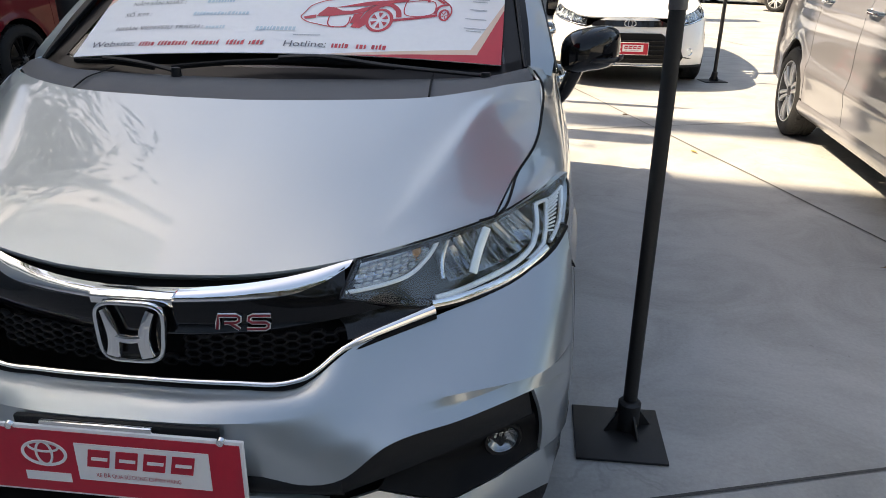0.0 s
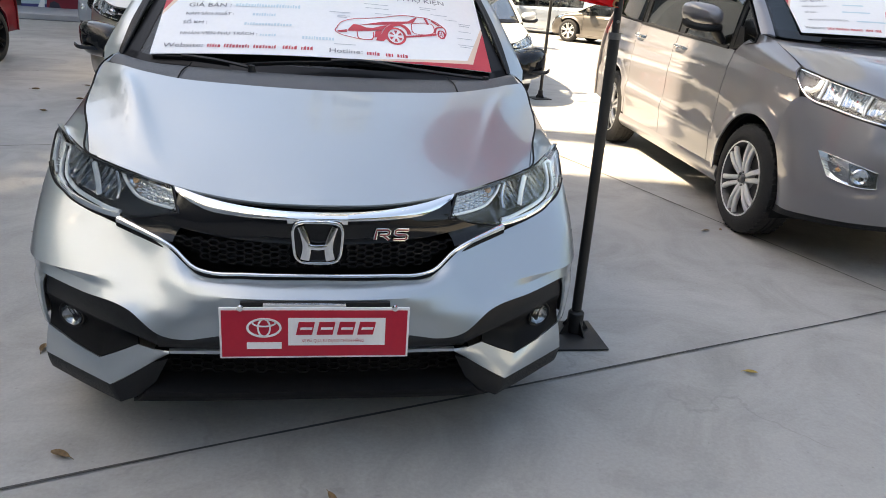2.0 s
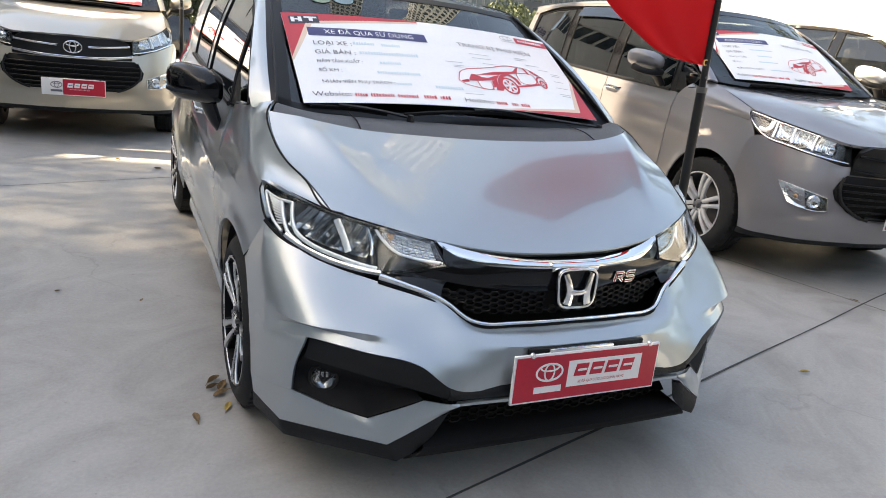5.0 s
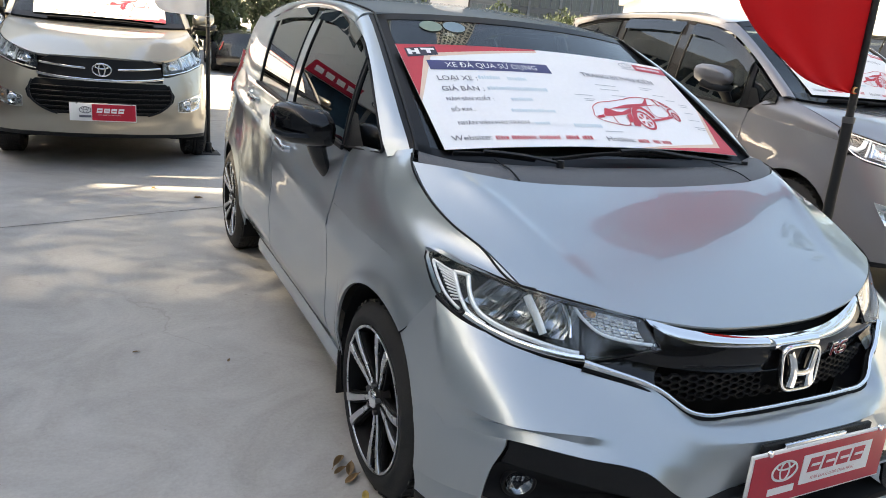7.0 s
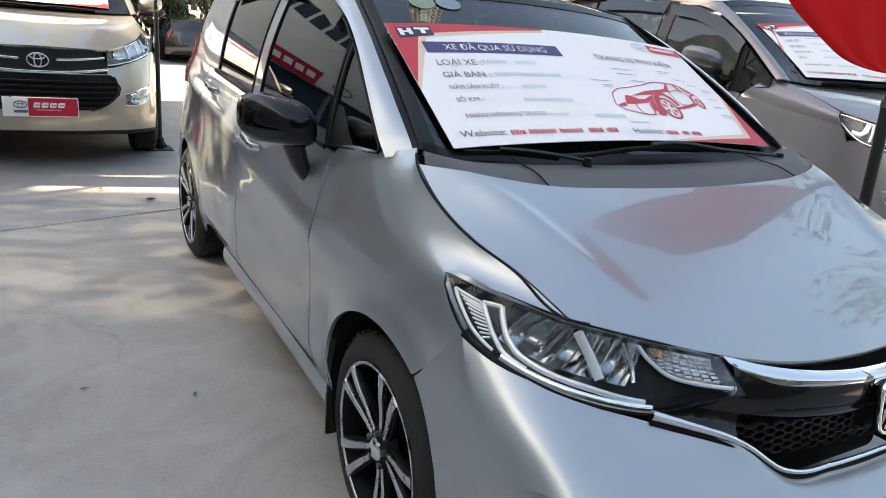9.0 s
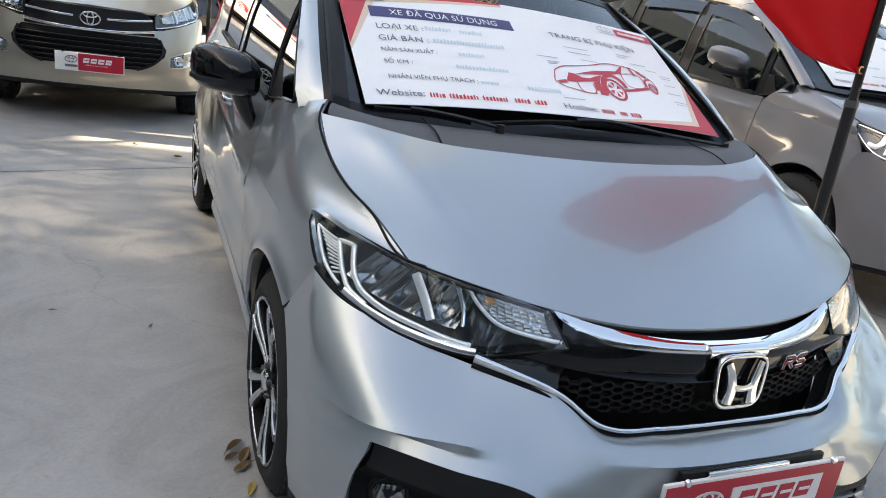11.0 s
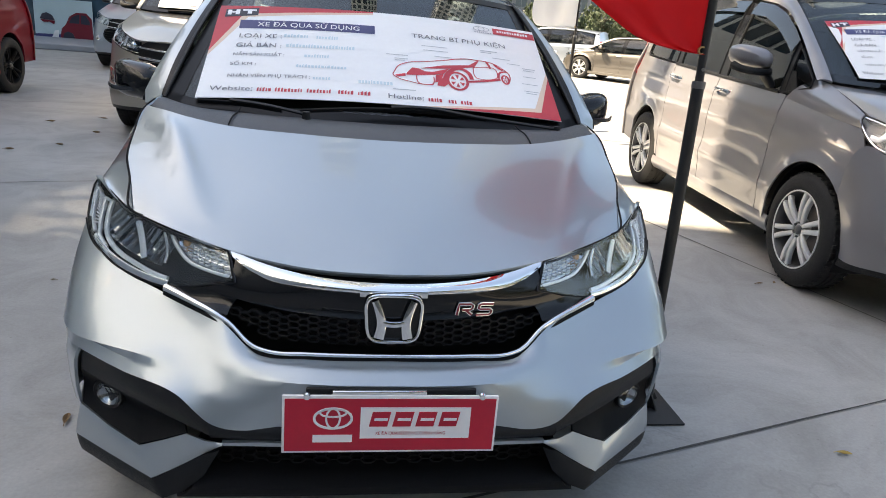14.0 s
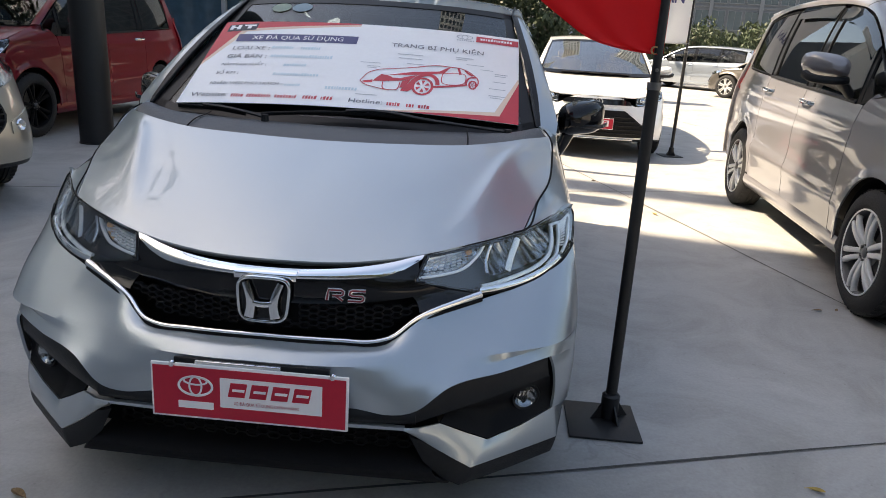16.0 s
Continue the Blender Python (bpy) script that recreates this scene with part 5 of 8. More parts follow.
        # sill skirt
        for a, b in ((1.262, 3.07),):
            ys = np.linspace(a, b, 24)
            skirt = loft([A(*[(hatch_x(y, 0.28) + 0.002, y, 0.280) for y in ys[::6]]), A(*[(hatch_x(y, 0.25) + 0.018, y, 0.245) for y in ys[::6]]), A(*[(hatch_x(y, 0.2) + 0.022, y, 0.200) for y in ys[::6]]), A(*[(hatch_x(y, 0.2) - 0.02, y, 0.165) for y in ys[::6]])], 24, 10)
            part("side_skirt", shell(flip(skirt, s), CORE, 0.012), S, car)
        # mud flap and arch liner
        part("mud_flap", moved(rbox((0.12, 0.012, 0.17), (0, 0, 0), 0.004), Matrix.Translation((0.79 * s, 1.262, 0.20))), PL, car)
        for hub in (HUB_F, HUB_R):
            th = np.linspace(radians(-25), radians(205), 26)
            liner = np.array([[(x, hub + (ARCH - 0.004) * math.cos(t), HUB_Z + (ARCH - 0.004) * math.sin(t)) for x in (0.845, 0.70, 0.55)] for t in th])
            v, f = shell(flip(liner, s), (0.7 * s, hub, HUB_Z + 3), 0.006)
            part("arch_liner", (v, f), M["dark"], car)
            back = prism([(hub + (ARCH - 0.004) * math.cos(t), HUB_Z + (ARCH - 0.004) * math.sin(t)) for t in th], 0.01, 0, 0.54 * s)
            part("arch_back", back, M["dark"], car)
        # glazing
        off = lambda y, z: glass_x(y, z) - 0.006
        top_of = lambda y: np.interp(y, [p[0] for p in rail + rail2], [p[1] for p in rail + rail2]) - 0.012

        def window(name, ya, yb, zb, zt, n=20, nv=10):
            P = flank(ya, yb, zb, zt, n, nv, off)
            ob = part(name, shell(flip(P, s), CORE, 0.004), M["tint"], car)
            ob.visible_shadow = False
            rim = np.concatenate([P[:, 0], P[-1, 1:], P[-2::-1, -1], P[0, -2:0:-1]])
            part("window_seal", sweep(flip(rim, s) + A((0.003 * s, 0, 0)), slab_profile(0.006, 0.008), (s, 0, 0), True), M["plastic"], ob)
            return ob

        window("quarter_glass", lambda t: 1.108 + 0 * t, lambda t: 1.446 + 0.040 * t, lambda y: belt(y) + 0.010 + np.clip(1.44 - y, 0, 1) * 0.165, top_of)
        window("front_door_glass", lambda t: 1.475 + 0.045 * t, lambda t: 2.255 + 0.03 * t, lambda y: belt(y) + 0.012, top_of)
        window("rear_door_glass", lambda t: 2.375 + 0.03 * t, lambda t: 3.02 + 0.04 * t, lambda y: belt(y) + 0.012, top_of)
        part("middle_pillar", shell(flip(flank(lambda t: 2.268 + 0.03 * t, lambda t: 2.362 + 0.03 * t, lambda y: belt(y), top_of, 5, 10, lambda y, z: glass_x(y, z) - 0.003), s), CORE, 0.006), S, car)
        part("quarter_post", shell(flip(flank(lambda t: 1.452 + 0.040 * t, lambda t: 1.468 + 0.040 * t, lambda y: belt(y), top_of, 3, 10, lambda y, z: glass_x(y, z) - 0.002), s), CORE, 0.006), PL, car)
        sail = flank(lambda t: 1.26 + 0.15 * t, lambda t: 1.445 + 0.005 * t, lambda y: belt(y) + 0.014 + np.clip(1.44 - y, 0, 1) * 0.14, lambda y: belt(y) + 0.13 + 0 * y, 6, 6, lambda y, z: glass_x(y, z) - 0.0045)
        part("mirror_sail", shell(flip(sail, s), CORE, 0.001), PL, car)
        part("rear_pillar", shell(flip(flank(lambda t: 3.04 + 0.05 * t, lambda t: 3.95 - 0.35 * t, lambda y: belt(y), lambda y: np.interp(y, [3.0, 3.3, 3.62, 3.95], [1.41, 1.385, 1.40, 1.20]), 20, 12, lambda y, z: glass_x(y, z)), s), CORE, 0.008), S, car)
        # smoked rain visors over the windows
        for y0, y1 in ((1.66, 2.28), (2.38, 3.05)):
            ys = np.linspace(y0, y1, 20)
            V = np.array([[(glass_x(y, top_of(y) + 0.014) + 0.006, y, top_of(y) + 0.016), (glass_x(y, top_of(y) - 0.02) + 0.012, y, top_of(y) - 0.020), (glass_x(y, top_of(y) - 0.032) + 0.013, y, top_of(y) - 0.032)] for y in ys])
            part("rain_visor", shell(flip(V, s), CORE, 0.003), M["tint"], car).visible_shadow = False
        sill = crv(A(*[(glass_x(y, belt(y)) + 0.004, y, belt(y) + 0.004) for y in (1.45, 2.0, 2.6, 3.06)]), 20)
        part("belt_moulding", sweep(flip(sill, s), slab_profile(0.012, 0.018), (0, 0, 1)), PL, car)
        # mirror
        mir = thing("door_mirror", "gloss black door mirror", "")
        mir.parent = car
        th = np.linspace(0, 2 * math.pi, 28, endpoint=False)
        rowsm = []
        for d, a, b, cx in ((0.000, 0.090, 0.064, 0.0), (0.015, 0.099, 0.071, 0.0), (0.05, 0.099, 0.071, 0.0), (0.09, 0.088, 0.062, 0.006), (0.125, 0.064, 0.043, 0.012), (0.140, 0.027, 0.016, 0.014), (0.1415, 0.002, 0.001, 0.014)):
            pts = []
            for t in th:
                c, sn = math.cos(t), math.sin(t)
                r = (abs(c) ** 3 + abs(sn) ** 3) ** (-1 / 3)
                pts.append((0.932 + cx * -1 + c * r * a * (1.0 if c > 0 else 1.06) , 1.60 - d + 0.05 * c * r * a / 0.11, 1.040 + sn * r * b + 0.012 * c * r - (0.010 if sn < 0 else 0) * abs(c)))
            rowsm.append(pts)
        G = np.array(rowsm)
        k = len(th)
        v = flip(G.reshape(-1, 3), s)
        f = [(i * k + j, i * k + (j + 1) % k, (i + 1) * k + (j + 1) % k, (i + 1) * k + j) for i in range(len(rowsm) - 1) for j in range(k)]
        f.append(tuple(range(k)))
        part("housing", (v, f), K, mir)
        part("repeater", sweep(flip(crv(A((0.872, 1.488, 1.018), (0.94, 1.474, 1.012), (1.00, 1.490, 1.012), (1.036, 1.545, 1.018)), 14), s), slab_profile(0.006, 0.016), (0, 0, 1)), M["lampcase"], mir)
        foot = A((0.885, 1.545, 0.985), (0.868, 1.555, 0.935), (0.845, 1.565, 0.885), (0.822, 1.57, 0.855))
        part("foot", sweep(flip(crv(foot, 10), s), ring(0.045, 14, 0.024), (0, 0, 1), scale=np.linspace(1.0, 0.85, 10)), K, mir)
        # wheels
        for hub in (HUB_F, HUB_R):
            wheel(car, (0.774 * s, hub - (0.02 if hub == HUB_F else 0), HUB_Z), s, 0.304, 0.228, 0.185, "split", "black and machined alloy wheel")
        # tail lamp
        tl = flank(lambda t: 3.80 + 0.05 * t, lambda t: 3.99 - 0.03 * t, lambda y: 0.92 + 0 * y, lambda y: 1.18 + 0 * y, 8, 10, lambda y, z: np.where(z < belt(y), hatch_x(y, z), glass_x(y, z)) + 0.012)
        part("tail_lamp", shell(flip(tl, s), CORE, 0.03), M["tail"], car)

    # ---- tail and underside
    tg = [A((0, 3.70, 1.45), (0.3, 3.69, 1.44), (0.585, 3.64, 1.405)), A((0, 3.95, 1.15), (0.35, 3.93, 1.15), (0.66, 3.85, 1.14)), A((0, 4.02, 0.95), (0.4, 4.00, 0.95), (0.74, 3.93, 0.95)), A((0, 4.05, 0.60), (0.45, 4.04, 0.60), (0.80, 3.96, 0.60)), A((0, 4.02, 0.28), (0.45, 4.01, 0.28), (0.80, 3.95, 0.28))]
    part("tailgate", shell(mirrored(loft(tg, 18, 24)), CORE, 0.014), S, car)
    part("roof_spoiler", shell(mirrored(loft([A((0, 3.60, 1.468), (0.3, 3.60, 1.460), (0.57, 3.56, 1.425)), A((0, 3.82, 1.440), (0.3, 3.81, 1.432), (0.56, 3.74, 1.405))], 14, 6)), CORE, 0.02), S, car)
    part("floor_pan", rbox((1.10, 3.3, 0.04), (0, 2.2, 0.21), 0.01), M["dark"], car)
    part("engine_bay", rbox((0.98, 0.52, 0.40), (0, 0.62, 0.50), 0.03), M["dark"], car)
    for x, y0, y1 in ((0.66, 1.26, 3.06),):
        part("body_side_inner", rbox((0.02, y1 - y0, 0.72), (x, (y0 + y1) / 2, 0.58), 0.004), M["dark"], car)
        part("body_side_inner", rbox((0.02, y1 - y0, 0.72), (-x, (y0 + y1) / 2, 0.58), 0.004), M["dark"], car)

    # ---- inside
    dash = [A((0, 1.02, 0.985), (0.35, 1.03, 0.985), (0.66, 1.08, 0.98)), A((0, 1.25, 1.0), (0.35, 1.26, 1.0), (0.68, 1.28, 0.99)), A((0, 1.42, 0.96), (0.35, 1.42, 0.97), (0.69, 1.42, 0.95)), A((0, 1.45, 0.70), (0.35, 1.45, 0.70), (0.69, 1.45, 0.70))]
    part("dashboard", shell(mirrored(loft(dash, 14, 14)), CORE, 0.01), M["dash"], car)
    for s in (1, -1):
        part("front_seat", join(rbox((0.46, 0.50, 0.16), (0.36 * s, 2.05, 0.62), 0.05, 3), moved(rbox((0.46, 0.16, 0.60), (0, 0, 0), 0.06, 3), pose(0.36 * s, 2.36, 0.92, -14)), moved(rbox((0.26, 0.11, 0.17), (0, 0, 0), 0.05, 3), pose(0.36 * s, 2.45, 1.27, -8))), M["seat"], car)
    part("rear_seat", join(rbox((1.2, 0.5, 0.16), (0, 3.0, 0.62), 0.05, 3), moved(rbox((1.2, 0.16, 0.60), (0, 0, 0), 0.06, 3), pose(0, 3.32, 0.92, -16)), *[rbox((0.24, 0.09, 0.14), (x, 3.42, 1.24), 0.04, 2) for x in (-0.36, 0.36)]), M["seat"], car)
    part("steering_wheel", moved((lathe([(0.17 + 0.014 * math.cos(t), 0.014 * math.sin(t)) for t in np.linspace(0, 2 * math.pi, 9)], 32, "y")), pose(0.36, 1.62, 0.93, 28)), M["dash"], car)
    part("inner_mirror", moved(rbox((0.20, 0.03, 0.06), (0, 0, 0), 0.015), pose(0.0, 1.66, 1.385, 0)), M["dash"], car)

    # ---- wipers
    for nm, pts, wd, ht in (("wiper_blade", ((-0.60, 1.008, 1.045), (-0.46, 0.992, 1.044), (-0.33, 0.955, 1.036)), 0.008, 0.014),
                            ("wiper_arm", ((-0.50, 0.992, 1.056), (-0.38, 0.962, 1.050), (-0.26, 0.930, 1.034)), 0.012, 0.007),
                            ("wiper_blade", ((-0.27, 0.945, 1.040), (-0.05, 0.974, 1.056), (0.20, 0.984, 1.058), (0.36, 0.975, 1.048)), 0.008, 0.014),
                            ("wiper_arm", ((0.03, 0.978, 1.068), (0.12, 0.982, 1.073), (0.34, 0.964, 1.054), (0.60, 0.958, 1.034)), 0.013, 0.007)):
        part(nm, sweep(crv(A(*pts), 24), slab_profile(wd, ht, 0.3), (0, -0.5, 1)), PL if nm == "wiper_arm" else M["dark"], car)
    for x, y, z in ((-0.25, 0.928, 1.032), (0.61, 0.956, 1.032)):
        part("wiper_pivot", moved(lathe([(0.001, 0.012), (0.012, 0.010), (0.015, -0.02)], 14, "z"), Matrix.Translation((x, y, z))), PL, car)
    # number plate holder
    part("plate_holder", rbox((0.40, 0.012, 0.10), (0, 0.030, 0.485), 0.003), PL, car)
    part("plate_clip", rbox((0.22, 0.010, 0.012), (-0.03, 0.016, 0.530), 0.003), M["chrome"], car)
    # inspection stickers on the glass
    for a, mt in ((-0.41, M["sticker_g"]), (-0.30, M["sticker_b"])):
        i = int(np.argmin(abs(WS[:, 17, 0] - a)))
        ct, up = WS[i, 17] + wn[i, 17] * 0.003, WS[i, 18] - WS[i, 16]
        ac = WS[i + 1, 17] - WS[i - 1, 17]
        up, ac = up / np.linalg.norm(up), ac / np.linalg.norm(ac)
        v = [ct + ac * 0.045 * math.cos(t) + up * 0.04 * math.sin(t) for t in np.linspace(0, 2 * math.pi, 20, endpoint=False)]
        part("windscreen_sticker", (np.array(v), [tuple(range(20))]), mt, car, smooth=0)
    return car


hatchback = build_hatchback()
sign_plate(hatchback, (0.0, 0.010, 0.452), -2.0, 0.505, 0.148)


def hatch_poster_place(u, v, lift):
    """The poster sheet on the hatchback's windscreen."""
    a, b = u / 1.262, v / 0.553
    x = -0.618 + 1.265 * a + 0.012 * b * (1 - 2 * a)
    bulge = 0.028 * (1 - (2 * a - 1) ** 2) + lift
    return (x, 1.030 + 0.510 * b - 0.5 * bulge, 1.049 + 0.292 * b + 0.866 * bulge)


poster(hatch_poster_place, 1.262, 0.553, "white used-car price poster with red corners on the hatchback's windscreen")

# ---------------------------------------------------------------- the other cars
def build_car(name, label, category, paint, m, k=(1, 1, 1), face="mpv", near=True, third=True, wheel_style="star", group=""):
    """A tall five-door car that looks along -y from y = 0; k scales its length, width and height."""
    car = thing(name, label, category, m, group)
    K3 = np.array(k, float)
    hub_f, hub_r, wr = 0.95, 3.86, 0.345 / K3[2] if K3[2] > 0.9 else 0.325 / K3[2]
    R = wr + 0.062
    core = (0, 2.2, 0.7)
    PL, DK = M["plastic"], M["dark"]
    nn = 1.0 if near else 0.55
    N = lambda n: max(6, int(n * nn))

    def bp(nm, geo, mat, parent=None, lab="", smooth=40.0):
        v = np.asarray(geo[0], float) * K3
        return part(nm, (v, geo[1]), mat, parent or car, lab, smooth)

    def fx(y, z):
        y, z = np.asarray(y, float), np.asarray(z, float)
        w = 0.930 - 0.10 * np.clip(1.2 - y, 0, 2) ** 2 - 0.07 * np.clip(y - 3.6, 0, 2) ** 2
        x = w - 0.30 * np.clip(z - 0.65, 0, 1) ** 2 - 0.35 * np.clip(0.5 - z, 0, 1) ** 2
        f = np.clip((y - 1.2) / 0.5, 0, 1)
        x = x + f * (0.010 * np.exp(-(((z - 0.98 - 0.02 * (y - 1.5)) / 0.03) ** 2)) - 0.010 * np.exp(-(((z - 0.70) / 0.10) ** 2)) + 0.014 * np.exp(-(((z - 0.47 - 0.03 * y) / 0.05) ** 2)))
        for h in (hub_f, hub_r):
            d = np.sqrt((y - h) ** 2 + (z - wr) ** 2)
            x = x + 0.016 * np.exp(-(((d - R) / 0.045) ** 2))
        return x

    bl = lambda y: 1.085 + 0.035 * (np.asarray(y, float) - 1.4)

    def gx(y, z):
        zb = bl(y)
        return fx(y, zb) - np.clip(z - zb, -0.1, 1) * 0.30 + 0.02 * np.sin(np.clip((z - zb) / 0.6, 0, 1) * math.pi)

    def az(y, h, floor):
        d = R ** 2 - (np.asarray(y, float) - h) ** 2
        return np.where(d > 0, wr + np.sqrt(np.maximum(d, 0)), floor)

    # bonnet
    lines = [A((0, 0.055, 0.950), (0, 0.35, 1.045), (0, 0.75, 1.125), (0, 1.10, 1.165)),
             A((0.28, 0.065, 0.945), (0.285, 0.35, 1.050), (0.29, 0.75, 1.130), (0.30, 1.11, 1.168)),
             A((0.50, 0.130, 0.943), (0.51, 0.40, 1.050), (0.52, 0.78, 1.135), (0.53, 1.13, 1.173)),
             A((0.67, 0.290, 0.985), (0.68, 0.50, 1.045), (0.69, 0.82, 1.125), (0.695, 1.16, 1.182)),
             A((0.826, 0.690, 1.062), (0.822, 0.80, 1.095), (0.815, 0.98, 1.145), (0.800, 1.20, 1.195))]
    P = np.transpose(loft(lines, N(18), N(20)), (1, 0, 2))
    P = np.concatenate([P[:, :1] + A((0, 0.006, -0.016)), P], 1)
    bp("bonnet", shell(mirrored(P), core, 0.012), paint)
    # bumper
    U = A((0, 0.050, 0.925), (0.30, 0.060, 0.920), (0.50, 0.118, 0.805), (0.66, 0.205, 0.835), (0.80, 0.375, 0.875), (0.898, 0.560, 0.915), (fx(0.66, 0.63), 0.655, 0.63))
    Mi = A((0, 0.0, 0.62), (0.3, 0.012, 0.62), (0.5, 0.060, 0.62), (0.68, 0.145, 0.62), (0.82, 0.275, 0.63), (0.900, 0.48, 0.68), (fx(0.62, 0.56), 0.61, 0.56))
    Nl = A((0, 0.0, 0.46), (0.3, 0.010, 0.46), (0.5, 0.050, 0.45), (0.70, 0.130, 0.44), (0.84, 0.26, 0.43), (0.905, 0.42, 0.43), (fx(0.57, 0.46), 0.565, 0.46))
    O = A((0, 0.030, 0.32), (0.3, 0.040, 0.32), (0.5, 0.080, 0.32), (0.70, 0.165, 0.315), (0.84, 0.295, 0.31), (0.895, 0.43, 0.30), (fx(0.55, 0.3), 0.548, 0.30))
    bp("front_bumper", shell(mirrored(loft([U, Mi, Nl, O], N(50), N(20))), core, 0.010), paint)
    BG = loft([U, Mi, Nl, O], 70, 50).reshape(-1, 3)
    lowv = O + A((0, 0.05, -0.04))
    bp("bumper_valance", shell(mirrored(loft([O + A((0, 0.006, 0)), lowv], N(30), 4)), core, 0.010), PL)

    def face_y(x, z):
        """How far forward the middle of the front is."""
        d = (BG[:, 0] - abs(x)) ** 2 + (BG[:, 2] - min(z, 0.915)) ** 2
        i = np.argpartition(d, 5)[:5]
        w = 1 / (d[i] + 1e-6)
        return float((BG[i, 1] * w).sum() / w.sum())

    def plate_on(nm, poly, mat, lift, depth, n=12):
        """A panel on the front, cut from an outline of half widths: rows of (z, half width)."""
        rows = []
        for z, hw in poly:
            rows.append([(x, face_y(x, z) - lift, z) for x in np.linspace(-hw, hw, n)])
        return bp(nm, shell(np.transpose(np.array(rows), (1, 0, 2)), core, depth), mat)

    if face == "mpv":
        plate_on("upper_grille", [(0.935, 0.40), (0.90, 0.47), (0.84, 0.49), (0.76, 0.50)], M["mesh"], 0.014, 0.03, 26)
        plate_on("lower_grille", [(0.752, 0.52), (0.71, 0.565), (0.655, 0.60), (0.60, 0.585), (0.53, 0.50), (0.485, 0.40)], DK, 0.012, 0.03, 26)
        for z, hw in ((0.70, 0.555), (0.66, 0.56), (0.62, 0.55), (0.58, 0.525), (0.54, 0.48), (0.505, 0.40)):
            path = [(x, face_y(x, z) - 0.024, z) for x in np.linspace(-hw, hw, 17)]
            bp("grille_slat", sweep(path, slab_profile(0.03, 0.011, 0.3), (0, 0, 1)), M["mesh"])
        for z, x0, x1, hh in ((0.855, 0.13, 0.48, 0.018), (0.765, 0.0, 0.50, 0.022)):
            for s in (1, -1):
                path = [(s * x, face_y(x, z) - 0.028, z + 0.03 * (x / 0.5) ** 2) for x in np.linspace(x0, x1, 9)]
                bp("chrome_bar", sweep(path, slab_profile(0.014, hh, 0.35), (0, 0, 1)), M["piano"] if paint == M["bronze"] else M["chrome"])
        fr = [(x * s2, face_y(x, z) - 0.024, z) for s2, pts in ((-1, ((0.36, 0.485), (0.48, 0.53), (0.56, 0.60), (0.57, 0.68), (0.545, 0.74))),) for x, z in pts]
        for s in (1, -1):
            bp("grille_frame", sweep(crv(flip(np.array(fr), -s), 16), slab_profile(0.016, 0.020, 0.35), (0, -1, 0)), PL)
        for rx, rz in ((0.075, 0.050), (0.026, 0.048), (0.052, 0.020)):
            path = [(rx * math.cos(t), face_y(0, 0.83) - 0.036, 0.85 + (0.028 if rz == 0.020 else 0) + rz * math.sin(t)) for t in np.linspace(0, 2 * math.pi, 28, endpoint=False)]
            bp("emblem_ring", sweep(path, slab_profile(0.012, 0.010, 0.4), (0, -1, 0), True), M["chrome"])
    else:
        plate_on("upper_grille", [(0.90, 0.34), (0.87, 0.42), (0.82, 0.44)], M["piano"], 0.014, 0.03, 16)
        plate_on("lower_grille", [(0.74, 0.36), (0.66, 0.46), (0.54, 0.60), (0.42, 0.64), (0.345, 0.60)], DK, 0.012, 0.03, 24)
        for z in (0.64, 0.58, 0.52, 0.46, 0.40):
            hw = np.interp(z, (0.34, 0.42, 0.54, 0.66, 0.74), (0.60, 0.64, 0.60, 0.46, 0.36)) - 0.03
            bp("grille_slat", sweep([(x, face_y(x, z) - 0.016, z) for x in np.linspace(-hw, hw, 11)], slab_profile(0.02, 0.012), (0, 0, 1)), PL)
        for rx, rz in ((0.065, 0.044), (0.022, 0.042)):
            path = [(rx * math.cos(t), face_y(0, 0.86) - 0.028, 0.865 + rz * math.sin(t)) for t in np.linspace(0, 2 * math.pi, 24, endpoint=False)]
            bp("emblem_ring", sweep(path, slab_profile(0.012, 0.010, 0.4), (0, -1, 0), True), M["chrome"])
        bp("chrome_lip", sweep([(x, face_y(x, 0.31) - 0.016, 0.31) for x in np.linspace(-0.5, 0.5, 13)], slab_profile(0.012, 0.014), (0, 0, 1)), M["chrome"])

    top = A((0.505, 0.132, 0.935), (0.60, 0.215, 0.962), (0.70, 0.325, 0.990), (0.78, 0.48, 1.022), (0.815, 0.60, 1.045), (0.838, 0.715, 1.062)) * K3
    bot = A((0.500, 0.108, 0.815), (0.60, 0.160, 0.828), (0.70, 0.240, 0.848), (0.80, 0.370, 0.880), (0.870, 0.500, 0.910), (0.878, 0.660, 1.010)) * K3
    for s in (1, -1):
        c2 = np.array((0.35 * s, 1.2, 0.6)) * K3
        if near:
            unit, at, LP, LN = lamp(car, top, bot, s, c2, "headlight", (0.28, 0.46, 0.62), 0.045, True, "clear headlight with chrome edges", 28, None)
            part("light_guide", sweep(np.array([at(u, v, 0.014) for u, v in ((0.70, 0.9), (0.74, 0.6), (0.80, 0.35), (0.88, 0.22))]), slab_profile(0.03, 0.010), LN[14, 4]), M["lightguide"], unit)
            part("projector", moved(lathe([(0.001, -0.012), (0.02, -0.010), (0.034, 0.0), (0.036, 0.02)], 20, "y"), Matrix.Translation(at(0.17, 0.5, 0.03))), M["reflector"], unit)
        else:
            Q = flip(loft([bot, top], 14, 5), s)
            nq = outward(Q, c2)
            unit = part("headlight", shell(Q - nq * 0.02, c2, 0.01), M["reflector"], car)
            part("lens", shell(Q + nq * 0.004, c2, 0.003), M["lens"], unit).visible_shadow = False
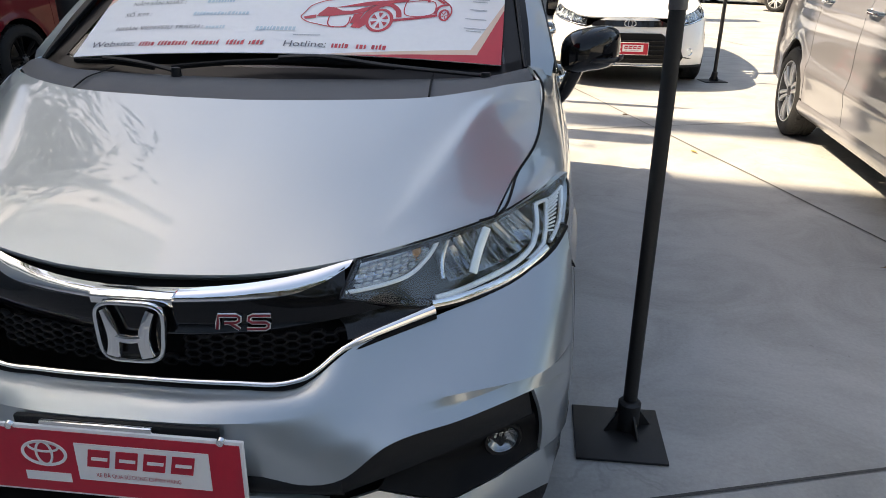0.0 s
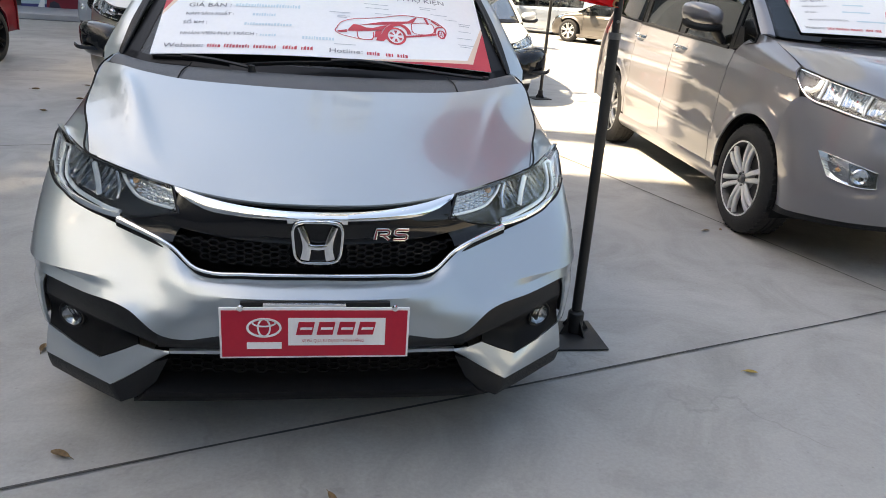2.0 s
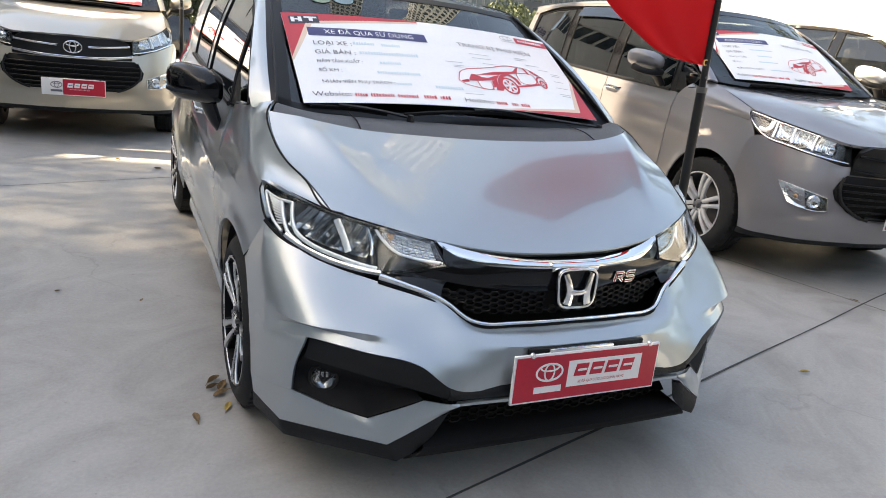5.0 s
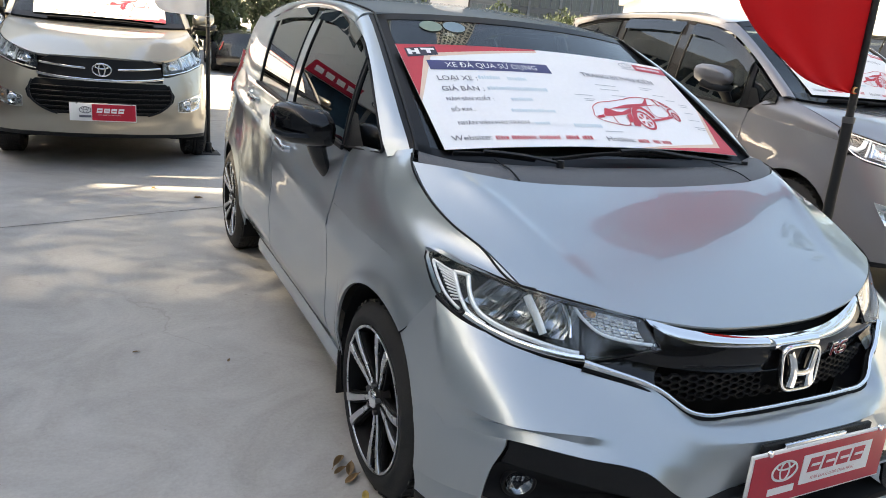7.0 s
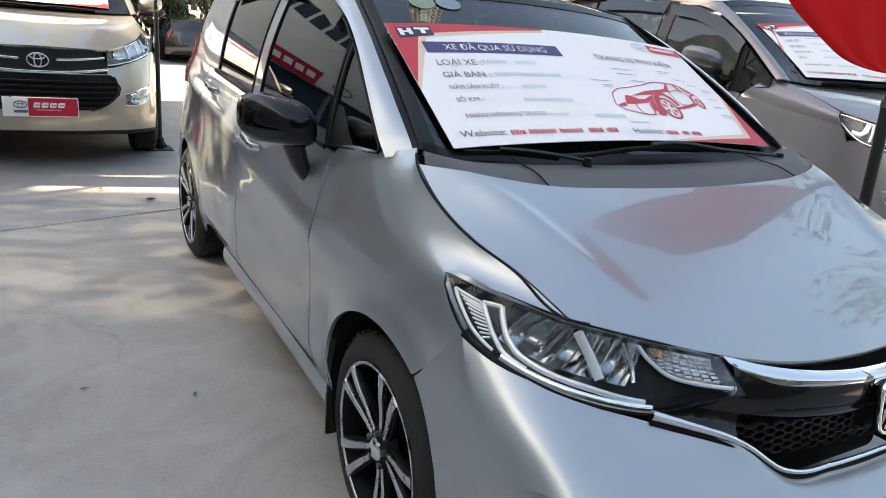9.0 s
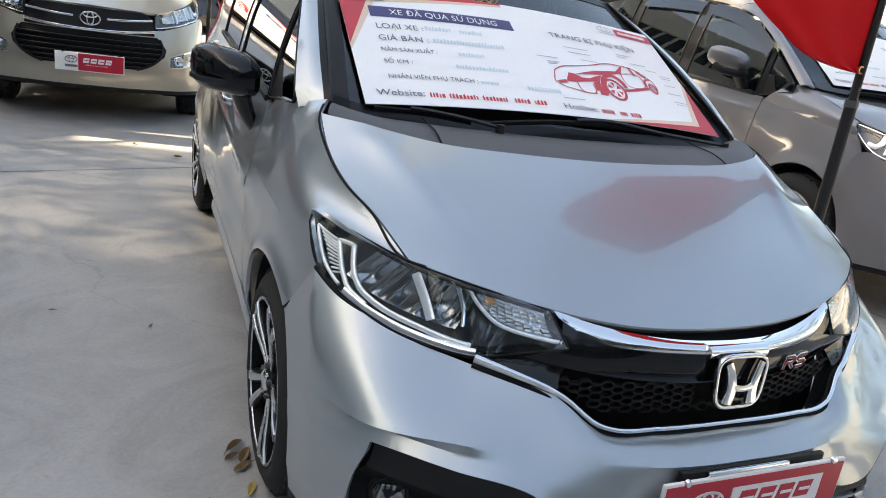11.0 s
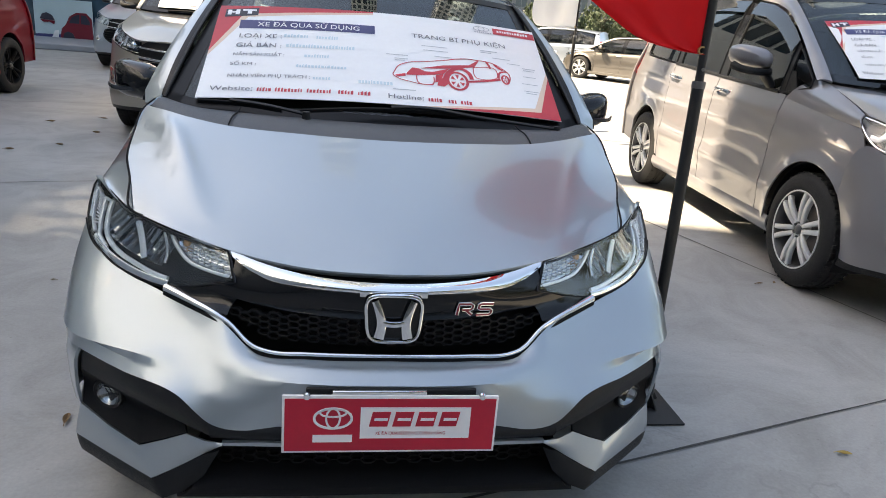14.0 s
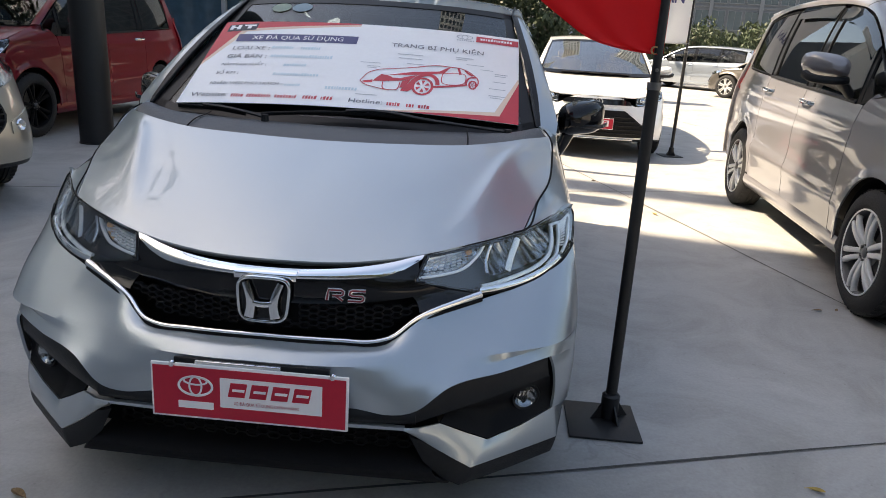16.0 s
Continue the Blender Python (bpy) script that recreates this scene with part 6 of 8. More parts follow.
        # fog lamp
        if face == "mpv":
            fog_t, fog_b = (A(*[(x, face_y(x, z) - 0.003, z) for x, z in row]) * K3 for row in (((0.625, 0.600), (0.69, 0.620), (0.77, 0.645), (0.845, 0.668)), ((0.625, 0.520), (0.69, 0.515), (0.76, 0.525), (0.815, 0.545))))
        else:
            fog_t = A((0.60, 0.10, 0.53), (0.66, 0.13, 0.56), (0.72, 0.18, 0.58), (0.80, 0.25, 0.60)) * K3
            fog_b = A((0.60, 0.095, 0.43), (0.66, 0.115, 0.41), (0.72, 0.155, 0.40), (0.80, 0.235, 0.40)) * K3
        Q = flip(loft([fog_b, (fog_t + fog_b) / 2, fog_t], 12, 7), s)
        nq = outward(Q, c2)
        fog = part("fog_lamp_frame", shell(Q + nq * 0.006, c2, 0.010), paint if face == "mpv" else PL, car)
        ctr = (Q[4, 3] + nq[4, 3] * 0.014) if face == "mpv" else (Q[6, 3] + nq[6, 3] * 0.012)
        mm = Matrix.Translation(ctr) @ Matrix.Rotation(radians(24 * s), 4, "Z")
        part("fog_reflector", moved(lathe([(0.001, 0.006), (0.022, 0.002), (0.036, -0.008), (0.043, 0.004)], 24, "y"), mm), M["reflector"], fog)
        part("fog_glass", moved(lathe([(0.001, -0.014), (0.025, -0.011), (0.038, -0.002)], 20, "y"), mm), M["lens"], fog).visible_shadow = False
        if face == "mpv" and near:
            dish = nq * (0.010 - 0.014 * np.sin(np.linspace(0, math.pi, 12))[:, None, None] * np.sin(np.linspace(0, math.pi, 7))[None, :, None])
            part("fog_indicator", shell((Q + dish)[6:12, :], c2, 0.004), M["reflector"], fog)
            part("fog_surround", shell((Q + nq * 0.0085)[:7, :], c2, 0.004), M["dim_reflector"], fog)
            part("fog_bulb", moved(lathe([(0.001, -0.014), (0.008, -0.011), (0.011, 0.0), (0.009, 0.014)], 12, "y"), Matrix.Translation(Q[8, 3] + nq[8, 3] * 0.008)), M["amber"], fog)
            for j in (2, 4):
                part("fog_facet", sweep((Q + nq * 0.011)[7:12, j], slab_profile(0.004, 0.004), nq[9, 3]), M["dim_reflector"], fog)
            part("fog_cover", shell(Q + nq * 0.030 * np.sin(np.linspace(0.2, math.pi - 0.2, 12))[:, None, None] * np.sin(np.linspace(0.2, math.pi - 0.2, 7))[None, :, None], c2, 0.002), M["lens"], fog).visible_shadow = False
            edge = np.concatenate([Q[:, 0], Q[-1, 1:], Q[-2::-1, -1], Q[0, -2:0:-1]])
            en = np.concatenate([nq[:, 0], nq[-1, 1:], nq[-2::-1, -1], nq[0, -2:0:-1]])
            part("fog_trim", sweep(edge + en * 0.007, slab_profile(0.005, 0.006), en, True), M["chrome"], fog)
    # wings
    for s in (1, -1):
        ztop = lambda y: 0.995 + 0.075 * np.clip((y - 0.70) / 0.8, 0, 1)
        low = flank(lambda t: np.interp(t, [0, 0.72, 1], [0.662, 0.568, 0.662]), lambda t: 1.498 + 0 * t, lambda y: az(y, hub_f, 0.31), ztop, N(50), N(16), fx)
        bp("wing", shell(flip(low, s), core, 0.010), paint)
        ys = np.array((0.664, 0.80, 0.97, 1.13, 1.30, 1.498))
        c1 = np.stack([fx(ys, ztop(ys)), ys, ztop(ys)], 1)
        c0 = A((0.840, 0.712, 1.066), (0.828, 0.82, 1.098), (0.822, 0.96, 1.138), (0.812, 1.09, 1.172), (0.804, 1.21, 1.196), (0.812, 1.32, 1.205))
        cm = (c0 + c1) / 2 + A((0.022, 0, 0.004))
        bp("wing_top", shell(flip(loft([c0, cm, c1], N(20), 8), s), core, 0.010), paint)
        # doors
        sm = 0.004
        fd = flank(lambda t: 1.498 + 2 * sm - 0.02 * t * 0, lambda t: 2.50 + 0.03 * t, lambda y: 0.335 + 0 * y, bl, N(26), N(28), fx)
        d1 = bp("front_door", shell(flip(fd, s), core, 0.014), paint)
        rd = flank(lambda t: 2.50 + 2 * sm + 0.03 * t, lambda t: 3.42 + 0.08 * t, lambda y: az(y, hub_r, 0.335), bl, N(44), N(28), fx)
        d2 = bp("rear_door", shell(flip(rd, s), core, 0.014), paint)
        q = flank(lambda t: 3.42 + 2 * sm + 0.08 * t, lambda t: 4.74 - 0.02 * t, lambda y: az(y, hub_r, 0.36), bl, N(56), N(22), fx)
        bp("rear_quarter", shell(flip(q, s), core, 0.012), paint)
        ys = np.linspace(1.30, 3.5, 7)
        sk = loft([np.stack([fx(ys, 0.34) + 0.001, ys, 0 * ys + 0.34], 1), np.stack([fx(ys, 0.3) + 0.014, ys, 0 * ys + 0.285], 1), np.stack([fx(ys, 0.3) - 0.02, ys, 0 * ys + 0.23], 1)], 20, 7)
        bp("side_sill", shell(flip(sk, s), core, 0.012), paint)
        for owner, y0 in ((d1, 2.38), (d2, 3.36)):
            z = 1.02 + 0.02 * (y0 - 1.5)
            hp = crv(A(*[(fx(y0 + d, z) + b, y0 + d, z + d * 0.05) for d, b in ((-0.11, 0.0), (-0.09, 0.028), (0, 0.036), (0.09, 0.028), (0.11, 0.0))]), 14)
            bp("door_handle", sweep(flip(hp, s), slab_profile(0.018, 0.030, 0.4), (0, 0, 1)), M["chrome"] if paint not in (M["white_car"],) else paint, owner, "chrome pull handle")
            bp("handle_cup", shell(flip(flank(lambda t: y0 - 0.09 + 0 * t, lambda t: y0 + 0.09 + 0 * t, lambda y: z - 0.034 + 0 * y, lambda y: z + 0.034 + 0 * y, 8, 6, lambda y, zz: fx(y, zz) + 0.002), s), core, 0.004), paint, owner)
        # greenhouse
        rl = [(1.235, 1.205), (1.36, 1.285), (1.52, 1.385), (1.75, 1.510), (1.98, 1.610), (2.2, 1.665)]
        rl2 = [(2.2, 1.665), (2.55, 1.700), (3.0, 1.715), (3.5, 1.712), (4.0, 1.690), (4.5, 1.62)]
        outer = crv(A(*[(gx(y, z), y, z) for y, z in rl]), 18)
        inner = crv(A((0.790, 1.165, 1.205), (0.768, 1.30, 1.290), (0.742, 1.49, 1.405), (0.712, 1.70, 1.525), (0.682, 1.90, 1.630), (0.655, 2.06, 1.700)), 18)
        bp("front_pillar", shell(flip(loft([inner, (inner + outer) / 2 + A((0.012, -0.006, 0.010)), outer], 18, 6), s), core, 0.012), paint)
        redge = crv(A((0.655, 2.06, 1.704), (0.668, 2.5, 1.748), (0.672, 3.0, 1.762), (0.668, 3.5, 1.758), (0.655, 4.0, 1.738), (0.64, 4.55, 1.69)), 18)
        o2 = crv(A(*[(gx(y, z), y, z) for y, z in rl2]), 18)
        bp("roof_rail", shell(flip(loft([redge, (redge + o2) / 2 + A((0.014, 0, 0.010)), o2], 18, 6), s), core, 0.012), paint)
        tops = lambda y: np.interp(y, [p[0] for p in rl + rl2], [p[1] for p in rl + rl2]) - 0.028

        def window(nm, ya, yb, zb=lambda y: bl(y) + 0.015, zt=tops):
            P = flank(ya, yb, zb, zt, N(16), N(8), lambda y, z: gx(y, z) - 0.006)
            ob = bp(nm, shell(flip(P, s), core, 0.004), M["tint"])
            ob.visible_shadow = False
            rim = np.concatenate([P[:, 0], P[-1, 1:], P[-2::-1, -1], P[0, -2:0:-1]])
            bp("window_seal", sweep(flip(rim, s) + A((0.003 * s, 0, 0)), slab_profile(0.007, 0.014), (s, 0, 0), True), PL, ob)

        window("quarter_glass", lambda t: 1.275 + 0 * t, lambda t: 1.54 + 0.03 * t, lambda y: bl(y) + 0.015 + np.clip(1.54 - y, 0, 1) * 0.22)
        window("front_door_glass", lambda t: 1.60 + 0.04 * t, lambda t: 2.44 + 0.03 * t)
        window("rear_door_glass", lambda t: 2.58 + 0.03 * t, lambda t: 3.40 + 0.05 * t)
        if third:
            window("rear_quarter_glass", lambda t: 3.52 + 0.05 * t, lambda t: 4.45 - 0.10 * t)
        pil = lambda nm, a, b, mat: bp(nm, shell(flip(flank(lambda t: a + 0.03 * t, lambda t: b + 0.03 * t, lambda y: bl(y) - 0.004, tops, 4, 8, lambda y, z: gx(y, z) - 0.003), s), core, 0.008), mat)
        pil("middle_pillar", 2.455, 2.565, M["piano"])
        pil("quarter_post", 1.548, 1.592, PL)
        pil("third_pillar", 3.412, 3.508, M["piano"])
        pz = 3.56 if not third else 4.44
        bp("rear_pillar", shell(flip(flank(lambda t: pz + 0 * t, lambda t: 4.73 - 0.16 * t, bl, lambda y: np.interp(y, [3.5, 4.0, 4.45, 4.6, 4.74], [1.69, 1.67, 1.63, 1.60, 1.45]), 10, 10, gx), s), core, 0.010), paint)
        bp("sail_panel", shell(flip(flank(lambda t: 1.40 + 0.10 * t, lambda t: 1.60 + 0 * t, lambda y: bl(y) + 0.004 + np.clip(1.54 - y, 0, 1) * 0.22, lambda y: bl(y) + 0.15 + 0 * y, 5, 5, lambda y, z: gx(y, z) + 0.001), s), core, 0.006), PL)
        if near:
            for y0, y1 in ((1.62, 2.46), (2.58, 3.44)):
                yv = np.linspace(y0, y1, 14)
                V = np.array([[(gx(y, tops(y) + 0.016) + 0.006, y, tops(y) + 0.018), (gx(y, tops(y) - 0.03) + 0.022, y, tops(y) - 0.03), (gx(y, tops(y) - 0.07) + 0.026, y, tops(y) - 0.07)] for y in yv])
                bp("rain_visor", shell(flip(V, s), core, 0.003), M["tint"]).visible_shadow = False
        bp("belt_moulding", sweep(flip(crv(A(*[(gx(y, bl(y)) + 0.004, y, bl(y) + 0.004) for y in (1.6, 2.2, 3.0, 3.5)]), 14), s), slab_profile(0.012, 0.018), (0, 0, 1)), PL)
        # mirror
        mir = thing("door_mirror", "", "")
        mir.parent = car
        th = np.linspace(0, 2 * math.pi, 20, endpoint=False)
        rowsm = []
        for d, a, b in ((0.0, 0.120, 0.066), (0.02, 0.125, 0.072), (0.06, 0.123, 0.070), (0.10, 0.106, 0.058), (0.135, 0.070, 0.038), (0.15, 0.025, 0.014), (0.151, 0.002, 0.001)):
            pts = []
            for t in th:
                c, sn = math.cos(t), math.sin(t)
                r = (abs(c) ** 3 + abs(sn) ** 3) ** (-1 / 3)
                pts.append((1.035 + c * r * a, 1.80 - d + 0.05 * c * r * a / 0.13, 1.298 + sn * r * b + 0.015 * c * r))
            rowsm.append(pts)
        kk = len(th)
        f = [(i * kk + j, i * kk + (j + 1) % kk, (i + 1) * kk + (j + 1) % kk, (i + 1) * kk + j) for i in range(len(rowsm) - 1) for j in range(kk)] + [tuple(range(kk))]
        bp("housing", (flip(np.array(rowsm).reshape(-1, 3), s), f), paint, mir)
        bp("housing_base", sweep(flip(crv(A((0.925, 1.685, 1.215), (1.03, 1.65, 1.210), (1.13, 1.68, 1.220), (1.155, 1.74, 1.24)), 12), s), slab_profile(0.05, 0.05, 0.4), (0, 0, 1)), PL, mir)
        bp("foot", sweep(flip(crv(A((0.95, 1.74, 1.22), (0.90, 1.75, 1.17), (0.855, 1.75, 1.12)), 8), s), ring(0.05, 12, 0.028), (0, 0, 1)), PL, mir)
        # arches and wheels
        for h in (hub_f, hub_r):
            th = np.linspace(radians(-20), radians(200), 22)
            ln = np.array([[(x, h + (R - 0.004) * math.cos(t), wr + (R - 0.004) * math.sin(t)) for x in (0.90, 0.75, 0.58)] for t in th])
            bp("arch_liner", shell(flip(ln, s), (0.7 * s, h, wr + 3), 0.006), DK)
            bp("arch_back", prism([(h + (R - 0.004) * math.cos(t), wr + (R - 0.004) * math.sin(t)) for t in th], 0.01, 0, 0.57 * s), DK)
            wheel(car, (0.825 * s * K3[0], h * K3[1], wr * K3[2]), s, wr * K3[2], wr * K3[2] * 0.69, 0.21, wheel_style)
        tl = flank(lambda t: 4.67 + 0 * t, lambda t: 4.76 + 0 * t, lambda y: 1.0 + 0 * y, lambda y: 1.36 + 0 * y, 6, 8, lambda y, z: np.where(z < bl(y), fx(y, z), gx(y, z)) + 0.004)
        bp("tail_lamp", shell(flip(tl, s), core, 0.03), M["tail"])
        bp("body_side_inner", rbox((0.02, 2.1, 0.72), (0.70 * s, 2.4, 0.72), 0.004), DK)
    # cowl, windscreen, roof, tail
    hr = A((0, 1.106, 1.158), (0.30, 1.116, 1.161), (0.53, 1.136, 1.166), (0.695, 1.165, 1.175), (0.785, 1.195, 1.186))
    wb = A((0, 1.20, 1.180), (0.30, 1.205, 1.182), (0.53, 1.19, 1.186), (0.70, 1.18, 1.194), (0.788, 1.170, 1.203))
    bp("cowl_panel", shell(mirrored(loft([hr, (hr + wb) / 2 + A((0, 0.02, 0.008)), wb + A((0, 0.05, 0.004))], 20, 6)), core, 0.01), PL)
    wb = A((0, 1.16, 1.182), (0.30, 1.165, 1.184), (0.53, 1.165, 1.190), (0.70, 1.165, 1.198), (0.786, 1.168, 1.206))
    wt = A((0, 2.00, 1.742), (0.25, 2.01, 1.738), (0.45, 2.03, 1.727), (0.58, 2.05, 1.713), (0.652, 2.062, 1.700))
    wm = (wb + wt) / 2
    wm[:, 2] += (0.036, 0.033, 0.026, 0.014, 0.004)
    wm[:, 1] -= (0.02, 0.018, 0.014, 0.008, 0.002)
    WS = mirrored(loft([wb, wm, wt], N(18), N(14)))
    bp("windscreen", shell(WS, core, 0.004), M["sunny_glass"] if paint == M["white_car"] else M["glass"]).visible_shadow = False
    wn = outward(WS, core)
    for piece in ((WS + wn * 0.002)[:, :2], (WS + wn * 0.002)[:, -2:], (WS + wn * 0.002)[:2], (WS + wn * 0.002)[-2:]):
        bp("glass_border", shell(piece, core, 0.001), M["piano"])
    rows = [wt + A((0, 0.006, 0.004))]
    for y, zc, hx in ((2.5, 1.795, 0.668), (3.0, 1.812, 0.672), (3.5, 1.808, 0.668), (4.0, 1.790, 0.655), (4.6, 1.745, 0.64)):
        rows.append(A((0, y, zc), (0.25, y, zc - 0.005), (0.45, y, zc - 0.018), (0.58, y, zc - 0.034), (hx, y, zc - 0.050)))
    bp("roof", shell(mirrored(loft(rows, N(16), N(22))), core, 0.012), paint)
    tg = [A((0, 4.62, 1.742), (0.3, 4.61, 1.735), (0.638, 4.56, 1.695)), A((0, 4.76, 1.35), (0.35, 4.75, 1.35), (0.74, 4.66, 1.34)), A((0, 4.80, 1.05), (0.4, 4.79, 1.05), (0.84, 4.70, 1.05)), A((0, 4.84, 0.65), (0.45, 4.83, 0.65), (0.87, 4.72, 0.65)), A((0, 4.80, 0.36), (0.45, 4.79, 0.36), (0.86, 4.72, 0.36))]
    bp("tailgate", shell(mirrored(loft(tg, 14, 18)), core, 0.014), paint)
    bp("floor_pan", rbox((1.15, 4.0, 0.05), (0, 2.6, 0.29), 0.01), DK)
    bp("engine_bay", rbox((1.05, 0.55, 0.5), (0, 0.68, 0.62), 0.03), DK)
    dash = [A((0, 1.22, 1.13), (0.4, 1.23, 1.13), (0.76, 1.26, 1.12)), A((0, 1.60, 1.12), (0.4, 1.60, 1.12), (0.80, 1.60, 1.10)), A((0, 1.66, 0.8), (0.4, 1.66, 0.8), (0.80, 1.66, 0.8))]
    bp("dashboard", shell(mirrored(loft(dash, 10, 10)), core, 0.01), M["cream"] if paint == M["white_car"] else M["dash"])
    for s in (1, -1):
        for y0 in (2.45, 3.45):
            bp("seat", join(rbox((0.5, 0.5, 0.16), (0.40 * s, y0 - 0.25, 0.78), 0.05, 2), moved(rbox((0.5, 0.16, 0.62), (0, 0, 0), 0.06, 2), pose(0.40 * s, y0 + 0.05, 1.08, -12)), rbox((0.27, 0.10, 0.17), (0.40 * s, y0 + 0.12, 1.46), 0.045, 2)), M["cream"] if paint == M["white_car"] else M["seat"])
    for y in ((-0.2, 0.2) if near else ()):
        bp("wiper_blade", sweep(crv(A((y - 0.28, 1.165, 1.205), (y, 1.175, 1.214), (y + 0.28, 1.165, 1.205)), 12), slab_profile(0.014, 0.02), (0, -0.5, 1)), DK)
    return car


def glass_poster(car, k, u0, u1, v0, v1, label, detail):
    """A poster on the windscreen of one of these cars, between fractions of its width and height."""
    mw = car.matrix_world.copy()
    W = 1.18
    H = 0.62 * (v1 - v0) / 0.62

    def place(u, v, lift):
        a = u0 + (u1 - u0) * u / W
        b = v0 + (v1 - v0) * v / H
        b = b + 0.03 * 0
        half = 0.786 * (1 - b) + 0.652 * b
        x = a * 0.70
        c = 1 - min(1, abs(x) / half) ** 2
        bow = 4 * b * (1 - b)
        y = 1.162 + 0.86 * b - 0.02 * bow * c * 1.0 + 0.02 * b * (x / 0.65) ** 2
        z = 1.190 + 0.545 * b + 0.036 * bow * c - 0.02 * b * (x / 0.65) ** 2
        n = Vector((0, -0.54, 0.84)) * (lift + 0.012)
        q = Vector((x, y, z)) + n
        return tuple(mw @ Vector((q.x * k[0], q.y * k[1], q.z * k[2])))

    return poster(place, W, H, label, detail)


def place_car(hub_world, hub_local, yaw):
    """The pose that brings a car's own point onto a place on the ground, turned by yaw degrees."""
    c, s = math.cos(radians(yaw)), math.sin(radians(yaw))
    x, y = hub_local
    return pose(hub_world[0] - (c * x - s * y), hub_world[1] - (s * x + c * y), 0, 0, 0, yaw)


mpv_k = (0.985, 0.95, 1.0)
grey_m = place_car((2.60, 2.28), (-0.906, 0.9025), -3.9)
mpv_grey = build_car("mpv_car", "bronze-grey people carrier with silver alloys, half in sunlight", "car", M["bronze"], grey_m, mpv_k)
glass_poster(mpv_grey, mpv_k, -0.86, 0.86, 0.06, 0.66, "white price poster with red corners on the grey people carrier", False)
sign_plate(mpv_grey, (0.0, -0.055, 0.51), 0, 0.50, 0.145)
gold_m = place_car((-1.53, 5.64), (0, 0), -1.5)
gold_k = (0.945, 1, 1)
mpv_gold = build_car("mpv_car", "champagne-gold people carrier with chrome grille bars, facing the yard", "car", M["gold"], gold_m, gold_k)
glass_poster(mpv_gold, gold_k, -0.86, 0.86, 0.06, 0.66, "white price poster with red corners on the gold people carrier", False)
sign_plate(mpv_gold, (0.0, -0.055, 0.51), 0, 0.50, 0.145, plain=True)
red_m = place_car((-4.42, 5.90), (0.892, 0.874), -3.0)
build_car("mpv_car", "dark red people carrier with black alloys, parked in the shade", "car", M["red_car"], red_m, (0.97, 0.92, 0.98), wheel_style="black")
side_m = place_car((-2.84, 3.35), (0.80, 0.30), 62.0)
build_car("mpv_car", "champagne people carrier parked across the row", "car", M["gold"], side_m, near=False)
white_m = place_car((2.62, 7.95), (0.80, 0.92), -4.0)
yaris_k = (0.925, 0.93, 0.79)
white_car = build_car("sedan_car", "white compact car with a black lower grille, in the sun", "car", M["white_car"], white_m, yaris_k, "sedan", True, False)
sign_plate(white_car, (0.0, -0.05, 0.43), 0, 0.42, 0.13)

# a second white car on the far side of the grey one
build_car("mpv_car", "white people carrier on the far side of the grey one", "car", M["white_car"], place_car((5.2, 3.2), (-1.14, 1.71), -4.0), (0.985, 0.95, 1.06), "mpv", False)

